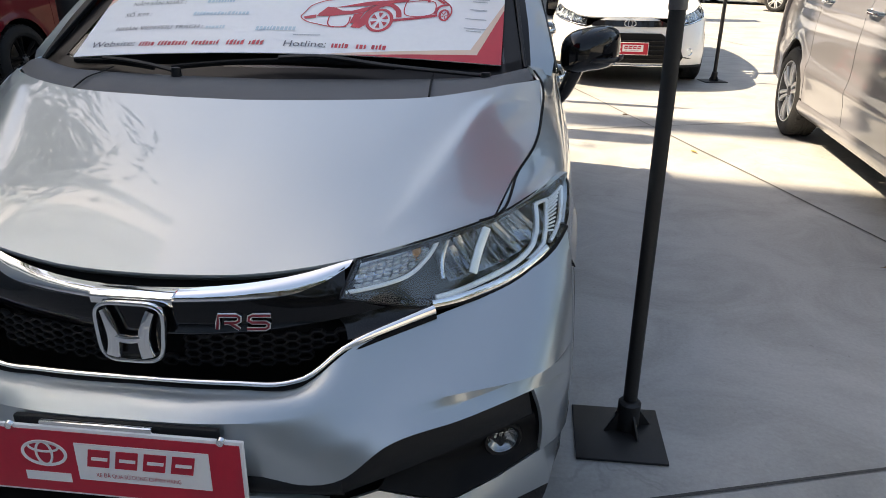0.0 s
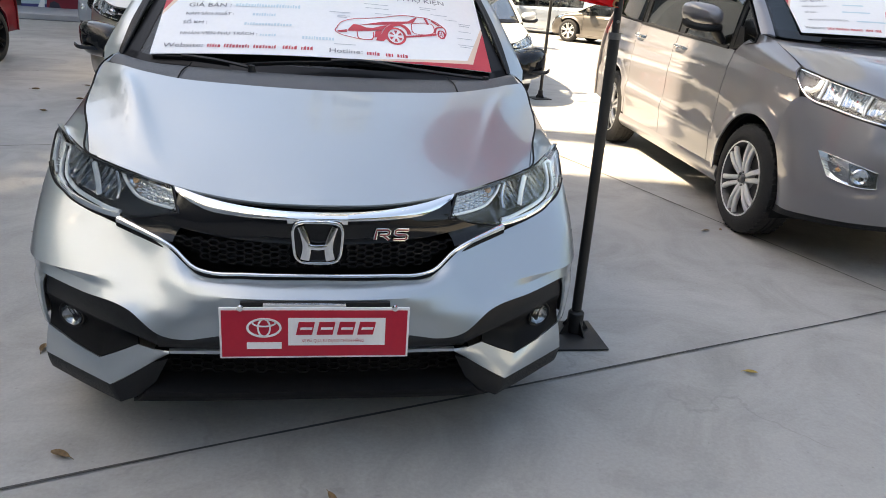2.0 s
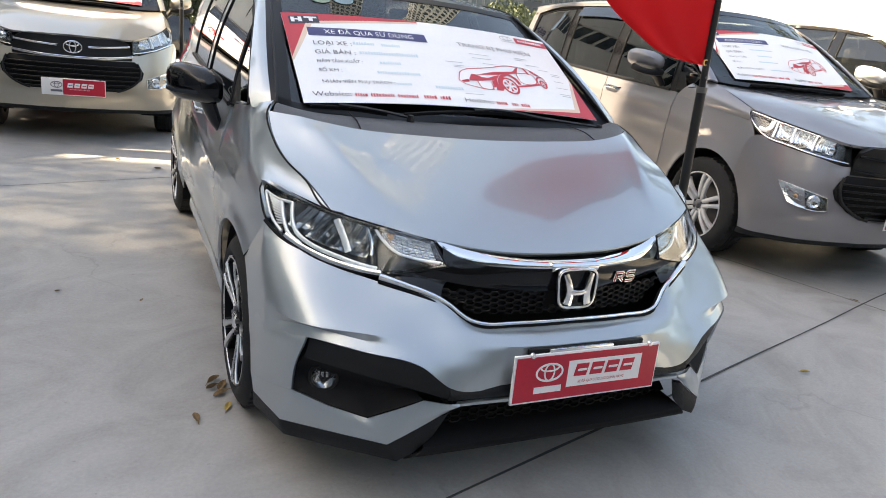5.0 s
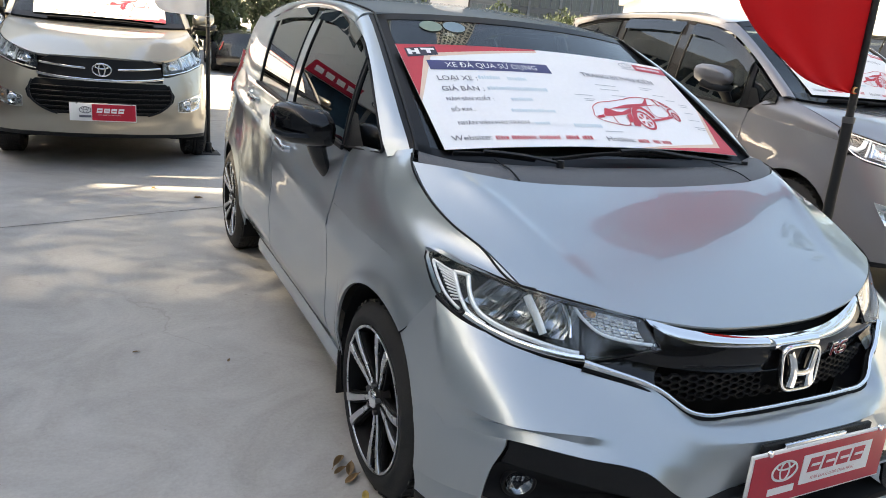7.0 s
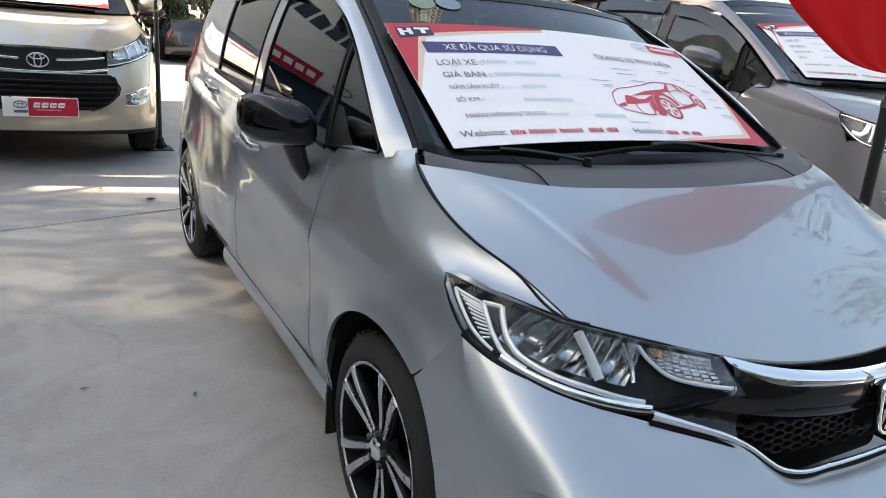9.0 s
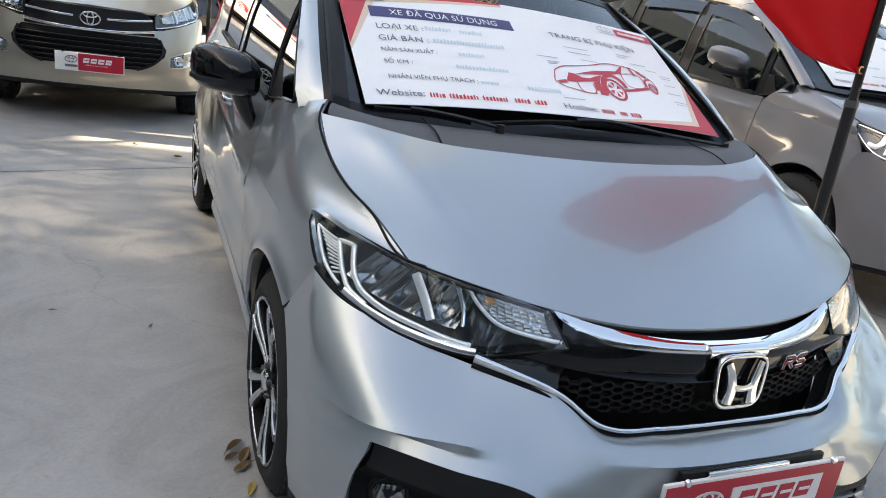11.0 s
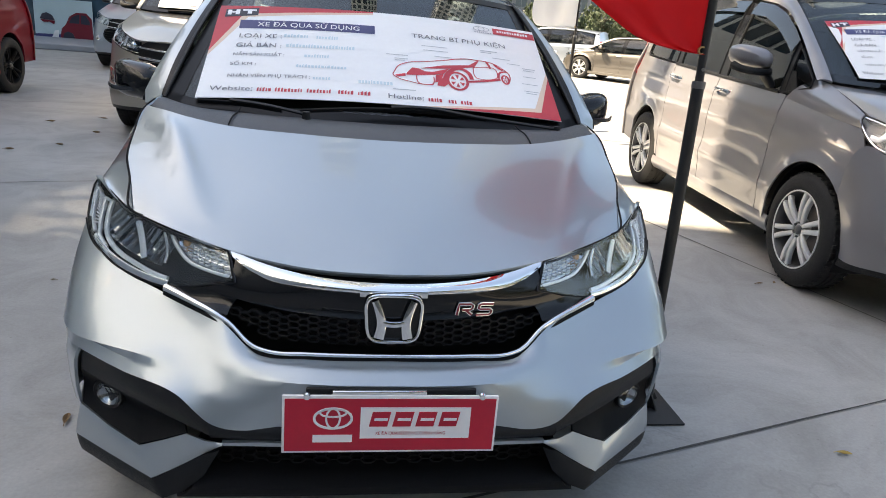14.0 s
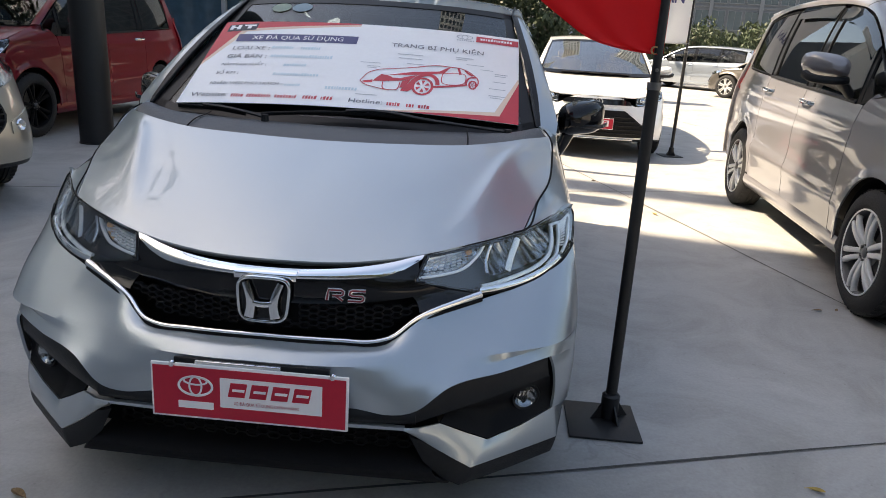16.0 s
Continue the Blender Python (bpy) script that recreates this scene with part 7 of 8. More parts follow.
# ---------------------------------------------------------------- flags, poles, column
def pole_flag(name, label, foot, top, cloth, outline, base=0.26, turn=0.0, marks=(), swing=0.0):
    """A flag on a black steel pole with a square foot plate. outline: (out from the pole, height) along the free edge, from below."""
    ob = thing(name, label, "flag", pose(foot[0], foot[1], 0, 0, 0, turn))
    lean = ((top[0] - foot[0]) / top[2], (top[1] - foot[1]) / top[2])
    at = lambda z: np.array((lean[0] * z, lean[1] * z, z))
    part("foot_plate", rbox((base, base, 0.008), (-0.03, -0.03, 0.006), 0.002), M["blackmetal"], ob)
    part("socket", join(lathe([(0.001, 0.012), (0.034, 0.012), (0.034, 0.10), (0.026, 0.108), (0.001, 0.11)], 14, "z"), *[moved(prism([(0.0, 0.01), (0.075, 0.01), (0.03, 0.075), (0.0, 0.075)], 0.006, 1, -0.003), Matrix.Rotation(radians(a), 4, "Z")) for a in (20, 110, 200, 290)]), M["blackmetal"], ob)
    part("lower_pole", sweep([at(0.03), at(0.6), at(top[2] - 0.10)], ring(0.021, 14), (0, 1, 0)), M["blackmetal"], ob)
    part("collar", sweep([at(top[2] - 0.115), at(top[2] - 0.09)], ring(0.0235, 14), (0, 1, 0)), M["steel"], ob)
    zt = max(p[1] for p in outline) + 0.05
    part("upper_pole", sweep([at(top[2] - 0.10), at(top[2] + 0.5), at(zt)], ring(0.015, 12), (0, 1, 0)), M["blackmetal"], ob)
    part("screw", moved(lathe([(0.001, -0.018), (0.006, -0.017), (0.007, -0.010)], 8, "y"), Matrix.Translation(at(top[2] - 0.05))), M["steel"], ob)
    edge = crv(outline, 56)
    z0 = outline[0][1]

    def on_cloth(out, wide, z, lift=0.0):
        """A point of the rippled cloth, out metres from the pole where it is wide; the cloth swings round with the wind."""
        t = out / max(wide, 0.01)
        turn_by = radians(swing)
        rip = (0.020 * math.sin(z * 5 + t * 6) + 0.012 * math.sin(t * 14 + z * 3)) * t - 0.004 - lift
        c, sn = math.cos(turn_by), math.sin(turn_by)
        return at(z) + np.array((0.016 - out * c + rip * sn, out * sn + rip * c, 0))

    part("cloth", shell(np.array([[on_cloth(o * t, o, z) for t in np.linspace(0, 1, 18)] for o, z in edge]), (0, 60, 1), 0.0015), cloth, ob)
    part("eyelet", moved(lathe([(0.009, -0.004), (0.014, -0.004), (0.014, 0.004), (0.009, 0.004), (0.009, -0.004)], 16, "y"), Matrix.Translation(at(z0 + 0.012) + np.array((-0.014, -0.008, 0)))), M["brass"], ob)
    part("clip", rbox((0.012, 0.03, 0.035), tuple(at(z0 - 0.015) + np.array((0, 0, 0))), 0.004), M["blackmetal"], ob)
    for (a, b, c, d), mt in marks:
        wide = lambda z: float(np.interp(z, edge[:, 1], edge[:, 0]))
        sheet = np.array([[on_cloth(x, wide(z), z, 0.002) for x in np.linspace(a, c, 8)] for z in np.linspace(b, d, 5)])
        part("printed_mark", shell(sheet, (0, 60, 1), 0.006), mt, ob)
    return ob


RED_EDGE = [(0.02, 1.325), (0.14, 1.335), (0.245, 1.362), (0.35, 1.425), (0.48, 1.520), (0.57, 1.630), (0.60, 1.76), (0.60, 1.90), (0.58, 2.03), (0.53, 2.13), (0.43, 2.20), (0.28, 2.20), (0.12, 2.17), (0.02, 2.14)]
pole_flag("feather_flag", "red feather flag on a black pole with a square foot plate", (1.072, 0.860), (1.080, 0.915, 1.325), M["flag_red"], RED_EDGE,
          marks=[((0.10 + 0.11 * i, 1.99, 0.17 + 0.11 * i, 2.10), M["flag_white"]) for i in range(4)], swing=16.0)
WHITE_EDGE = [(0.02, 1.40), (0.30, 1.40), (0.60, 1.40), (0.61, 2.0), (0.60, 2.8), (0.45, 3.3), (0.02, 3.4)]
white_flag = pole_flag("feather_flag", "white feather flag with blue lettering on a black pole", (2.86, 7.75), (2.86, 7.75, 1.40), M["flag_white"], WHITE_EDGE, turn=12)
_g = letters("BÁN", 0.20, 0.004, width=0.36)
part("flag_lettering", (np.array([(-0.50 + p[0], -0.045, 1.86 + p[1]) for p in _g[0]]), _g[1]), M["p_navy"], white_flag, smooth=0)
pole_flag("feather_flag", "white feather flag on a black pole beside the gold car", (-0.56, 6.62), (-0.56, 6.62, 1.36), M["flag_white"], [(0.02, 1.34), (0.22, 1.345), (0.44, 1.36), (0.47, 2.0), (0.46, 2.8), (0.35, 3.3), (0.02, 3.4)])

column = thing("steel_column", "black painted round steel column standing on the concrete", "column", pose(-3.72, 5.82, 0))
part("shaft", lathe([(0.001, 0.0), (0.172, 0.0), (0.172, 6.5), (0.001, 6.5)], 32, "z"), M["blackmetal"], column)
part("collar_plate", lathe([(0.001, 0.0), (0.18, 0.0), (0.18, 0.012), (0.001, 0.013)], 32, "z"), M["blackmetal"], column)


# ---------------------------------------------------------------- fallen leaves
def build_leaf(at, size, turn, mat, curl):
    size *= 0.78
    ob = thing("fallen_leaf", "dry curled fallen leaf on the concrete", "leaf", pose(at[0], at[1], 0.002, 0, 0, turn), group="fallen leaves")
    u = np.linspace(-1, 1, 9)
    G = np.array([[(size * t, size * 0.34 * w * (1 - t * t) ** 0.7 * (1 - 0.25 * t), 0.004 + curl * size * (0.5 * t * t + 0.9 * abs(w) * (1 - t * t))) for w in (-1, -0.5, 0, 0.5, 1)] for t in u * 0.98])
    part("blade", shell(G, (0, 0, -1), 0.0008), mat, ob)
    part("stalk", sweep([(size * 0.95, 0, 0.004 + curl * size * 0.45), (size * 1.35, 0.01 * size, 0.004)], ring(0.0012, 5), (0, 0, 1)), mat, ob)
    return ob


_r = random.Random(11)
for at, size, kind in (((1.69, 0.507), 0.035, 1), ((-0.728, 0.109), 0.045, 0), ((-1.13, 0.253), 0.045, 0), ((-0.89, 0.95), 0.05, 0), ((-0.915, 1.0), 0.045, 0), ((-0.90, 0.90), 0.045, 0), ((-0.925, 0.95), 0.035, 0), ((-0.89, 0.80), 0.04, 1),
                       ((-0.907, 4.65), 0.04, 0), ((-1.2, 5.0), 0.035, 1), ((2.53, 2.27), 0.03, 0), ((2.417, 2.244), 0.035, 0), ((-1.132, 1.832), 0.02, 0), ((-1.483, 2.0), 0.018, 0), ((-2.6, 5.3), 0.05, 0), ((-2.9, 5.0), 0.05, 0),
                       ((-3.1, 6.5), 0.06, 0), ((-2.7, 6.9), 0.06, 0), ((-2.5, 6.0), 0.05, 0), ((1.95, 4.3), 0.04, 1), ((0.05, -0.12), 0.035, 0), ((3.0, 1.2), 0.03, 0), ((-1.0, 0.75), 0.04, 0), ((-1.9, 1.2), 0.018, 0), ((1.6, 5.6), 0.03, 0)):
    build_leaf(at, size, _r.uniform(0, 360), M["leaf_y"] if kind else M["leaf"], _r.uniform(0.15, 0.5))

# ---------------------------------------------------------------- distance: parked cars, buildings, trees
for nm, lb, pt, hub, loc, yaw, k, fc, th in (
        ("mpv_car", "blue-silver people carrier parked far back", M["bluesilver"], (-4.52, 13.2), (-0.85, 0.95), -3, (0.93, 0.95, 0.95), "mpv", True),
        ("suv_car", "silver off-road car seen from behind", M["bluesilver"], (5.7, 25.2), (0, 0), -125, (0.88, 0.85, 0.80), "mpv", True),
        ("mpv_car", "tan people carrier seen from behind, by the trees", M["tan_car"], (7.2, 21.1), (0, 0), -138, (0.88, 0.85, 0.74), "mpv", True),
        ("sedan_car", "black saloon car seen from behind, far back", M["black_car"], (-0.15, 21.2), (0, 0), 180, (0.9, 0.95, 0.55), "sedan", False),
        ("sedan_car", "black saloon car beside another black one", M["black_car"], (2.15, 21.5), (0, 0), 176, (0.9, 0.95, 0.55), "sedan", False)):
    build_car(nm, lb, "car", pt, place_car(hub, loc, yaw), k, fc, False, th)


def tower(name, label, x0, y0, w, d, h, wall, storeys, bays, turn=0.0, above=0.0):
    """A block of flats with a grid of real windows and balconies on the side that faces the yard."""
    ob = thing(name, label, "building", pose(x0, y0, 0, 0, 0, turn))
    part("wall", rbox((w, d, h), (0, d / 2, h / 2), 0.02, 1), wall, ob, smooth=0)
    part("roof_edge", rbox((w + 0.6, d + 0.6, 0.8), (0, d / 2, h + 0.3), 0.02, 1), M["tower_grey"], ob, smooth=0)
    sw, sh = w / bays, h / storeys
    geo = rbox((sw * 0.80, 0.10, sh * 0.70), (0, 0, 0), 0.02, 1)
    pane_me = bpy.data.meshes.new("pane")
    pane_me.from_pydata([tuple(p) for p in geo[0]], [], geo[1])
    pane_me.materials.append(M["facade_glass"])
    fr = join(*[rbox(s, c, 0.01, 1) for s, c in (((sw * 0.86, 0.2, 0.08), (0, 0, sh * 0.36)), ((sw * 0.86, 0.3, 0.10), (0, 0, -sh * 0.36)), ((0.08, 0.2, sh * 0.72), (-sw * 0.41, 0, 0)), ((0.08, 0.2, sh * 0.72), (sw * 0.41, 0, 0)), ((0.05, 0.16, sh * 0.70), (0, 0, 0)))])
    fr_me = bpy.data.meshes.new("window_frame")
    fr_me.from_pydata([tuple(p) for p in fr[0]], [], fr[1])
    fr_me.materials.append(M["tower_grey"])
    for i in range(bays):
        for j in range(1, storeys):
            at = (-w / 2 + (i + 0.5) * sw, -0.04, (j + 0.5) * sh)
            win = new("window", fr_me)
            win.parent, win.location = ob, at
            pn = new("pane", pane_me)
            pn.parent = win
    for j in range(1, storeys):
        part("floor_band", rbox((w + 0.1, 0.25, 0.22), (0, -0.05, j * sh), 0.01, 1), M["dark_wall"], ob, smooth=0)
    if above:
        # the set-back shaft over the lower storeys, with its window grid on two sides
        sw2, n = w * 0.40, int(above / 3.4)
        part("shaft", rbox((sw2, d * 0.8, above), (0, d / 2, h + above / 2), 0.05, 1), M["white_wall"], ob, smooth=0)
        bits = [rbox((sw2 / 6 * 0.6, 0.2, 1.9), (-sw2 / 2 + (i + 0.5) * sw2 / 6, d * 0.1 - 0.02, h + 2 + j * 3.4), 0.0, 1) for i in range(6) for j in range(n)]
        bits += [rbox((0.2, d * 0.8 / 6 * 0.6, 1.9), (-sw2 / 2 - 0.02, d * 0.1 + (i + 0.5) * d * 0.8 / 6, h + 2 + j * 3.4), 0.0, 1) for i in range(6) for j in range(n)]
        tagged(part("shaft_windows", join(*bits), M["facade_glass"], ob, smooth=0), kind="stuff")
    for i in range(0, bays + 1, 3):
        part("pilaster", rbox((0.5, 0.35, h), (-w / 2 + i * sw, -0.08, h / 2), 0.02, 1), M["tower_grey"], ob, smooth=0)
    return ob


tower("apartment_building", "dark grey glazed block of flats behind the trees", 39, 100, 34, 18, 58, M["dark_wall"], 17, 16, -10, 106)
tower("apartment_building", "dark grey block of flats beside its twin", 78, 104, 36, 18, 52, M["dark_wall"], 15, 20, -24, 144)
tower("apartment_building", "grey block of flats seen over the hatchback's roof", 2, 70, 18, 12, 30, M["grey_wall"], 10, 10, 0, 81)


def shopfront():
    """The low glazed showroom at the back of the yard."""
    ob = thing("showroom_building", "low showroom with dark blue shop windows and posters", "building", pose(-8.0, 18.0, 0))
    part("wall", rbox((14, 8, 5.2), (0, 4.3, 2.6), 0.02, 1), M["dark_wall"], ob, smooth=0)
    part("fascia", rbox((14.4, 0.8, 2.5), (0, -0.1, 3.87), 0.02, 1), M["white_wall"], ob, smooth=0)
    sign = part("sign_panel", rbox((1.60, 0.06, 0.80), (2.6, -0.54, 3.00), 0.01, 1), M["plate_red"], ob, "red sign panel with pale bars", smooth=0)
    for i in range(4):
        part("word_bar", prism([(1.92 + i * 0.35, 2.86), (2.17 + i * 0.35, 2.86), (2.23 + i * 0.35, 3.16), (1.98 + i * 0.35, 3.16)], 0.01, 1, -0.585), M["plate_white"], sign, smooth=0)
    part("sign_ring", sweep([(1.05 + 0.30 * math.cos(t), -0.53, 3.05 + 0.20 * math.sin(t)) for t in np.linspace(0, 2 * math.pi, 28, endpoint=False)], slab_profile(0.05, 0.03), (0, -1, 0), True), M["p_grey"], ob)
    part("gallery_glass", rbox((14.2, 0.3, 1.3), (0, 0.1, 5.85), 0.02, 1), M["facade_glass"], ob, smooth=0)
    for i in range(25):
        part("gallery_post", rbox((0.09, 0.12, 1.34), (-7 + i * 0.58, -0.12, 5.85), 0.01, 1), M["truss"], ob, smooth=0)
    part("parapet", rbox((14.4, 0.7, 1.6), (0, 0.2, 7.35), 0.02, 1), M["white_wall"], ob, smooth=0)
    part("plinth", rbox((14.6, 2.4, 0.14), (0, -1.0, 0.07), 0.02, 1), M["grey_wall"], ob, smooth=0)
    for i in range(7):
        x = -6 + i * 2.0
        win = part("shop_window", rbox((1.86, 0.05, 3.3), (x, 0.24, 1.9), 0.01, 1), M["shop_glass"], ob, smooth=0)
        part("mullion", rbox((0.12, 0.2, 3.6), (x + 1.0, 0.22, 1.95), 0.01, 1), M["grey_wall"], win, smooth=0)
        if i in (3, 4):
            c = x + 1.1
            part("window_poster", rbox((1.36, 0.02, 0.95), (c, 0.095, 0.575), 0.004, 1), M["pale_poster"], win, smooth=0)
            # a printed red car over a dark foot, with a dark round motif
            for k2, (mt, outline) in enumerate((
                    ("p_navy", [(-0.68, 0.10), (0.68, 0.10), (0.68, 0.24), (-0.68, 0.20)]),
                    ("deep_red", [(-0.10, 0.14), (-0.06, 0.36), (0.04, 0.46), (0.14, 0.66), (0.30, 0.76), (0.54, 0.76), (0.66, 0.62), (0.67, 0.14)]),
                    ("p_black", [(0.12, 0.50), (0.19, 0.64), (0.32, 0.71), (0.38, 0.71), (0.36, 0.50)]),
                    ("p_black", [(0.40, 0.50), (0.42, 0.71), (0.53, 0.70), (0.61, 0.56), (0.60, 0.48)]),
                    ("p_black", [(-0.04, 0.14), (0.00, 0.26), (0.10, 0.30), (0.20, 0.25), (0.24, 0.14)]),
                    ("p_black", [(-0.55, 0.56), (-0.49, 0.68), (-0.38, 0.72), (-0.26, 0.66), (-0.20, 0.54)]),
                    ("deep_red", [(-0.55, 0.55), (-0.20, 0.53), (-0.22, 0.44), (-0.32, 0.50), (-0.45, 0.48)]),
                    ("plate_white", [(-0.30, 0.12), (-0.22, 0.30), (-0.12, 0.32), (-0.14, 0.12)]))):
                part("poster_print", prism([(c + a, b) for a, b in outline], 0.006, 1, 0.080 - 0.003 * k2), M[mt], win, smooth=0)
    return ob


shopfront()


def white_hall():
    ob = thing("hall_building", "low white hall with a steel truss on its roof", "building", pose(37, 25, 0, 0, 0, -32))
    part("wall", rbox((26, 8, 4.4), (0, 4, 2.2), 0.02, 1), M["white_wall"], ob, smooth=0)
    part("roof_edge", rbox((26.6, 8.6, 0.35), (0, 4, 4.55), 0.02, 1), M["white_wall"], ob, smooth=0)
    part("canopy", rbox((26.6, 2.2, 0.18), (0, -1.0, 3.1), 0.02, 1), M["white_wall"], ob, smooth=0)
    for i in range(9):
        part("door_panel", rbox((2.4, 0.06, 2.5), (-11.2 + i * 2.8, -0.03, 1.35), 0.01, 1), M["grey_wall"], ob, smooth=0)
    for i in range(26):
        x = -13 + i
        part("truss_bar", sweep([(x, 0.5, 5.0 + (i % 2)), (x + 1, 0.5, 5.0 + ((i + 1) % 2))], ring(0.045, 6), (0, 1, 0)), M["truss"], ob)
    for z in (5.0, 6.0):
        part("truss_chord", sweep([(-13, 0.5, z), (13, 0.5, z)], ring(0.06, 8), (0, 1, 0)), M["truss"], ob)
    for x in (-12, -4, 4, 12):
        part("truss_post", sweep([(x, 0.5, 4.5), (x, 0.5, 6.0)], ring(0.05, 6), (0, 1, 0)), M["truss"], ob)
    return ob


white_hall()


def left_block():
    """A tall building added beside the yard to shade the hatchback; unseen roof panels mask the sun."""
    ob = thing("shade_building", "tall building added beside the yard to throw the shade", "building", pose(-14, 0, 0))
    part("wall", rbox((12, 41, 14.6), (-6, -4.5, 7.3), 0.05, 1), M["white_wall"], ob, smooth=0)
    # panels with gaps, added to cut the sunlight into patches and strips
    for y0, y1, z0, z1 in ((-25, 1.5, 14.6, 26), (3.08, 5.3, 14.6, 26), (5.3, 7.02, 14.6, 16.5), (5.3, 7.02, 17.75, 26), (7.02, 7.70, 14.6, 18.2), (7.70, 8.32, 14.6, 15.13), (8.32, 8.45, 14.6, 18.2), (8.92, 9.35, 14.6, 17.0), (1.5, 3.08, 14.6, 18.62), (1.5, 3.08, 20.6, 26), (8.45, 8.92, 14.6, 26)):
        part("sun_mask_panel", rbox((0.5, y1 - y0, z1 - z0), (-0.25, (y0 + y1) / 2, (z0 + z1) / 2), 0.02, 1), M["dapple_mask" if y0 in (5.3, 7.02) and z0 == 14.6 else "sun_mask_cloth"], ob, smooth=0)
    # unseen low block, added to darken the near ground and the bumper's side
    part("shade_annex", rbox((7.4, 17, 5.0), (4.1, -7.8, 2.5), 0.05, 1), M["grey_wall"], ob, smooth=0)
    part("rear_wing", rbox((10.3, 14, 16.5), (-6.45, 23, 8.25), 0.05, 1), M["plaster"], ob, smooth=0)
    sh = 14.6 / 5
    geo = rbox((0.08, 1.5, 1.7), (0, 0, 0), 0.02, 1)
    me = bpy.data.meshes.new("pane")
    me.from_pydata([tuple(p) for p in geo[0]], [], geo[1])
    me.materials.append(M["facade_glass"])
    fr = join(*[rbox(s, c, 0.01, 1) for s, c in (((0.16, 1.7, 0.1), (0, 0, 0.9)), ((0.2, 1.7, 0.1), (0, 0, -0.9)), ((0.16, 0.1, 1.9), (0, 0.8, 0)), ((0.16, 0.1, 1.9), (0, -0.8, 0)), ((0.14, 0.06, 1.8), (0, 0, 0)))])
    me2 = bpy.data.meshes.new("window_frame")
    me2.from_pydata([tuple(p) for p in fr[0]], [], fr[1])
    me2.materials.append(M["white_wall"])
    for i in range(16):
        for j in range(5):
            w = new("window", me2)
            w.parent, w.location = ob, (0.05, -24 + i * 2.5, sh * (j + 0.5))
            p = new("pane", me)
            p.parent = w
    return ob


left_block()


def tree(at, h, spread, seed, name="tree", label="leafy dark green tree at the back of the yard"):
    ob = thing(name, label, "tree", pose(*at, 0), group="trees at the back")
    r = random.Random(seed)
    tr = [(0, 0, 0), (r.uniform(-0.1, 0.1), r.uniform(-0.1, 0.1), h * 0.3), (r.uniform(-0.2, 0.2), r.uniform(-0.2, 0.2), h * 0.6), (r.uniform(-0.3, 0.3), 0, h * 0.9)]
    geos = [sweep(crv(tr, 10), ring(0.13, 8), (0, 1, 0), scale=np.linspace(1, 0.25, 10))]
    for i in range(7):
        z = h * r.uniform(0.3, 0.75)
        a = r.uniform(0, 6.28)
        L = spread * r.uniform(0.5, 0.9)
        geos.append(sweep(crv([(0, 0, z), (L * 0.5 * math.cos(a), L * 0.5 * math.sin(a), z + L * 0.25), (L * math.cos(a), L * math.sin(a), z + L * 0.5)], 6), ring(0.05, 6), (0, 0.3, 1), scale=np.linspace(1, 0.3, 6)))
    part("trunk", join(*geos), M["bark"], ob)
    v, f = [], []
    clumps = [(r.uniform(-1, 1) * spread * 0.75, r.uniform(-1, 1) * spread * 0.75, h * r.uniform(0.28, 0.95), r.uniform(0.35, 0.65) * spread * 0.6) for _ in range(26)]
    for cx, cy, cz, cr in clumps:
        for _ in range(95):
            d = Vector((r.gauss(0, 1), r.gauss(0, 1), r.gauss(0, 1))).normalized() * cr * r.uniform(0.55, 1.08)
            p = Vector((cx, cy, cz)) + Vector((d.x, d.y, d.z * 0.8))
            q = Euler((r.uniform(0, 6.28), r.uniform(0, 6.28), r.uniform(0, 6.28))).to_matrix()
            s = r.uniform(0.10, 0.19)
            k = len(v)
            for a, b in ((-1, 0), (0, -0.42), (1, 0), (0, 0.42)):
                v.append(p + q @ Vector((a * s, b * s, 0)))
            f.append((k, k + 1, k + 2, k + 3))
    part("crown", (v, f), M["foliage"], ob, smooth=0)
    return ob


_t = tree((0.0, 27.0), 4.4, 1.9, 1)
_rt = random.Random(7)
for i, (x, y, sc) in enumerate([(-2.5, 27, 1.0), (2.6, 26.5, 0.95), (5.0, 27, 0.85), (8.2, 28.5, 0.55), (11.0, 29, 0.6), (13.8, 30, 0.55), (16.8, 31, 0.65), (20.0, 33, 0.7), (24.5, 36, 0.7), (30, 39, 0.8)]):
    m = pose(x, y, 0, 0, 0, _rt.uniform(0, 360))
    c = copy_thing(_t, m)
    c.scale = (sc, sc, sc * _rt.uniform(0.85, 1.1))


# out of view, added for its reflection in the hatchback
tree((-7.6, 5.9), 10.5, 3.0, 9, label="tall leafy tree beside the tall building")
for x, y, h, r, seed in ((14.0, 2.6, 9.6, 3.0, 21), (15.5, 7.0, 9.4, 3.2, 22), (15.0, -2.2, 9.0, 3.2, 23), (12.5, -7.5, 7.0, 3.0, 24)):
    tree((x, y), h, r, seed, label="tall leafy tree at the open side of the yard")
for i in range(6):
    tree((-9.5 + 3.4 * i, -12.0 + 0.7 * (i % 2)), 7.4 + 0.8 * ((i * 5) % 3), 2.5, 31 + i, label="leafy green tree in front of the grey yard wall")


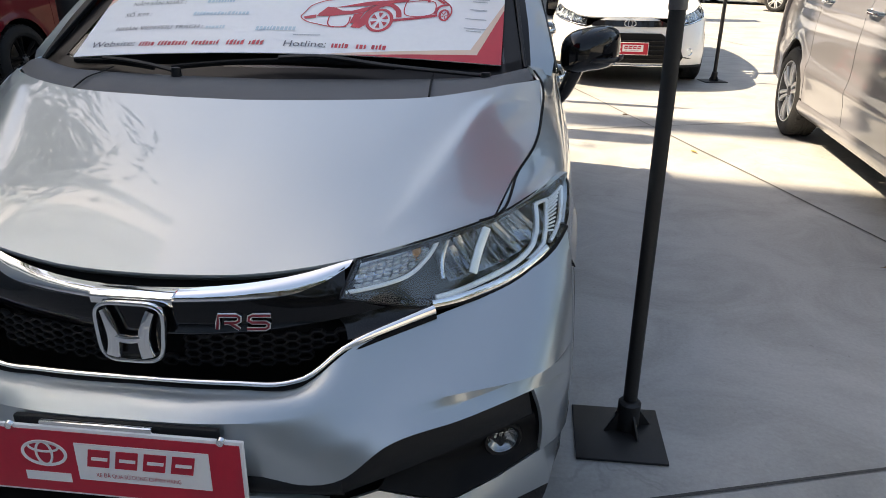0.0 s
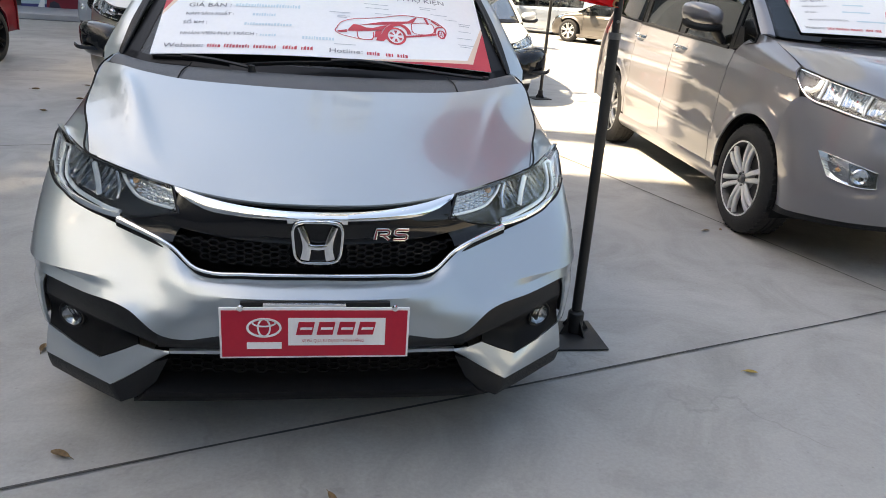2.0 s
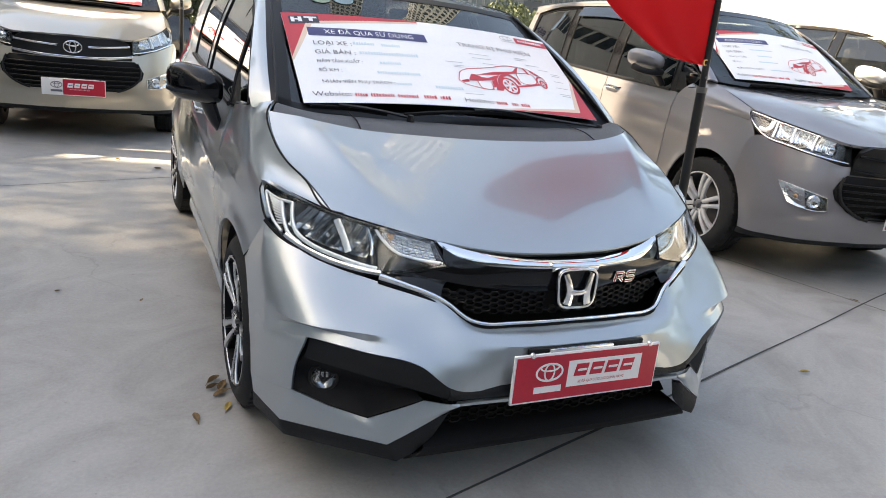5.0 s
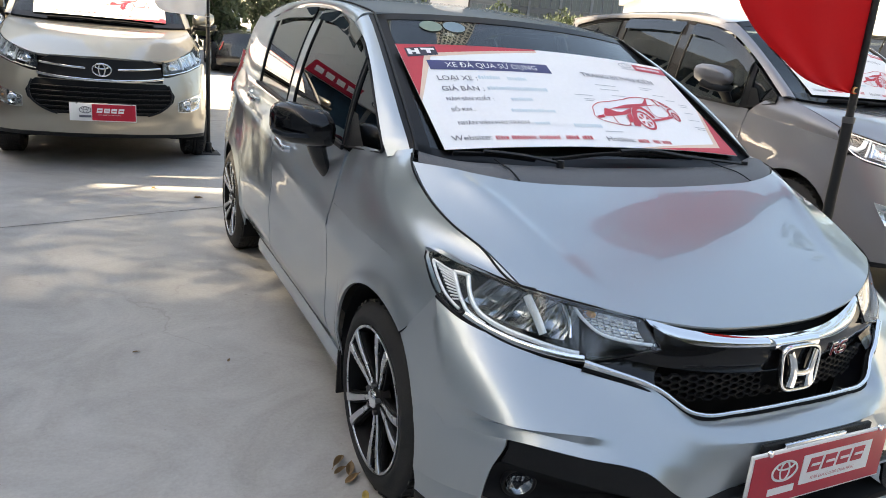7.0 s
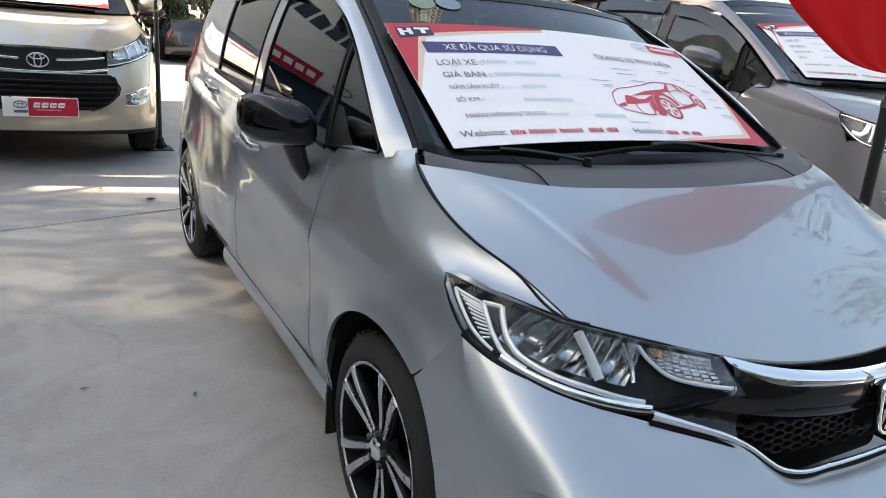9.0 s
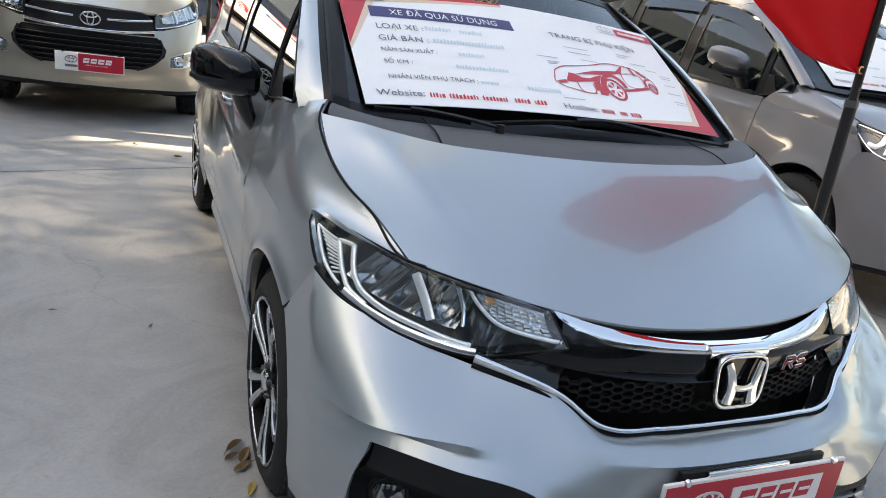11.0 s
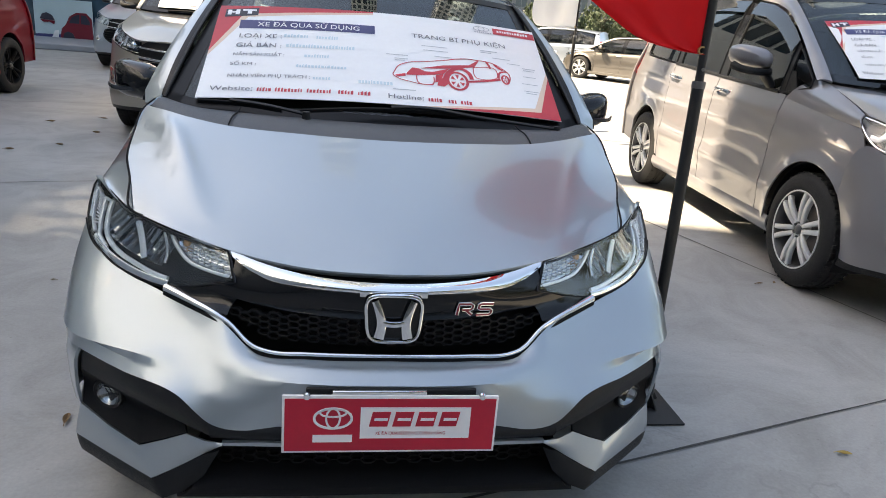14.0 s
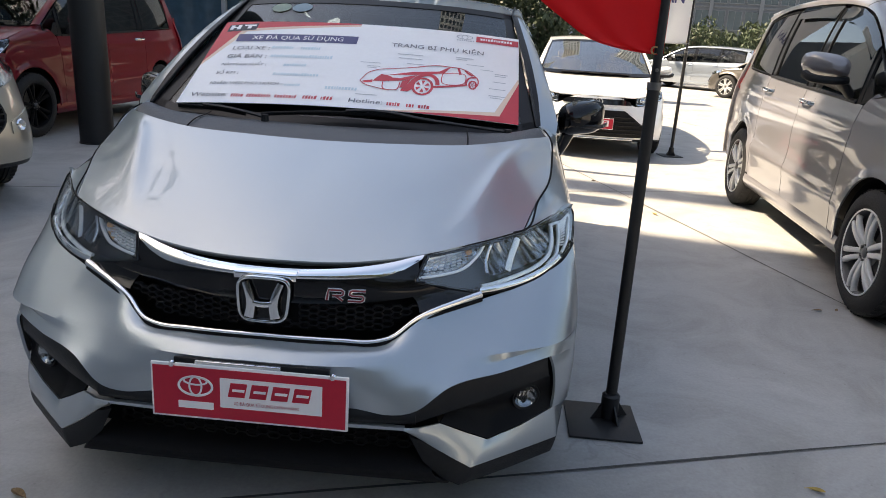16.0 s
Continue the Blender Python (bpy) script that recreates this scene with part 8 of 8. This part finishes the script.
def hedge(x0, x1, y, h, seed):
    ob = thing("hedge", "dense dark hedge along the back of the yard", "hedge", kind="stuff")
    r = random.Random(seed)
    v, f = [], []
    for _ in range(int((x1 - x0) * 330)):
        p = Vector((r.uniform(x0, x1), y + r.uniform(-0.6, 0.6), h * r.random() ** 0.8))
        p.y -= 0.25 * math.sin(p.x * 2.1) + 0.2 * math.sin(p.z * 3 + p.x)
        q = Euler((r.uniform(0, 6.28), r.uniform(0, 6.28), r.uniform(0, 6.28))).to_matrix()
        s = r.uniform(0.12, 0.24)
        k = len(v)
        for a, b in ((-1, 0), (0, -0.45), (1, 0), (0, 0.45)):
            v.append(p + q @ Vector((a * s, b * s, 0)))
        f.append((k, k + 1, k + 2, k + 3))
    part("leaves", (v, f), M["foliage"], ob, smooth=0)
    return ob


hedge(-3, 7, 30.5, 3.6, 4)
hedge(7, 36, 32.5, 2.0, 5)

# plain walls added to close the yard behind the camera and at its far side; the unseen south one darkens reflections
for nm, size, at in (("wall_south", (64, 0.4, 6.4), (17, -14, 3.2)), ("wall_east", (0.4, 42, 7.0), (49, 6.5, 3.5))):
    tagged(part(nm, rbox(size, at, 0.02, 1), M["yard_wall"], smooth=0), "plain grey wall added to close the yard", kind="structure")

# ---------------------------------------------------------------- ground
def build_ground():
    g = thing("ground", "pale grey trowelled concrete yard with saw-cut joints and stains", "ground", kind="structure")
    part("slab", (A((-400, -400, 0), (400, -400, 0), (400, 400, 0), (-400, 400, 0)), [(0, 1, 2, 3)]), M["concrete"], g, smooth=0)
    c, s = math.cos(radians(17.0)), math.sin(radians(17.0))
    o = np.array((0.744, 0.454))
    rng = random.Random(3)
    for axis, off in [("a", k * 4.2) for k in range(-2, 7)] + [("b", k) for k in (-10.2, -5.6, 2.365, 6.6, 10.8)]:
        d = np.array((c, s)) if axis == "a" else np.array((-s, c))
        n = np.array((-s, c)) if axis == "a" else np.array((c, s))
        pts = [o + n * (off + rng.uniform(-0.004, 0.004)) + d * t for t in np.linspace(-16, 24, 100)]
        w = 0.005
        v = [(*(p + n * e * w * rng.uniform(0.6, 1.3)), 0.004) for p in pts for e in (-1, 1)]
        part("joint", (v, [(2 * i, 2 * i + 1, 2 * i + 3, 2 * i + 2) for i in range(len(pts) - 1)]), M["joint"], g, smooth=0)
    return g


ground = build_ground()
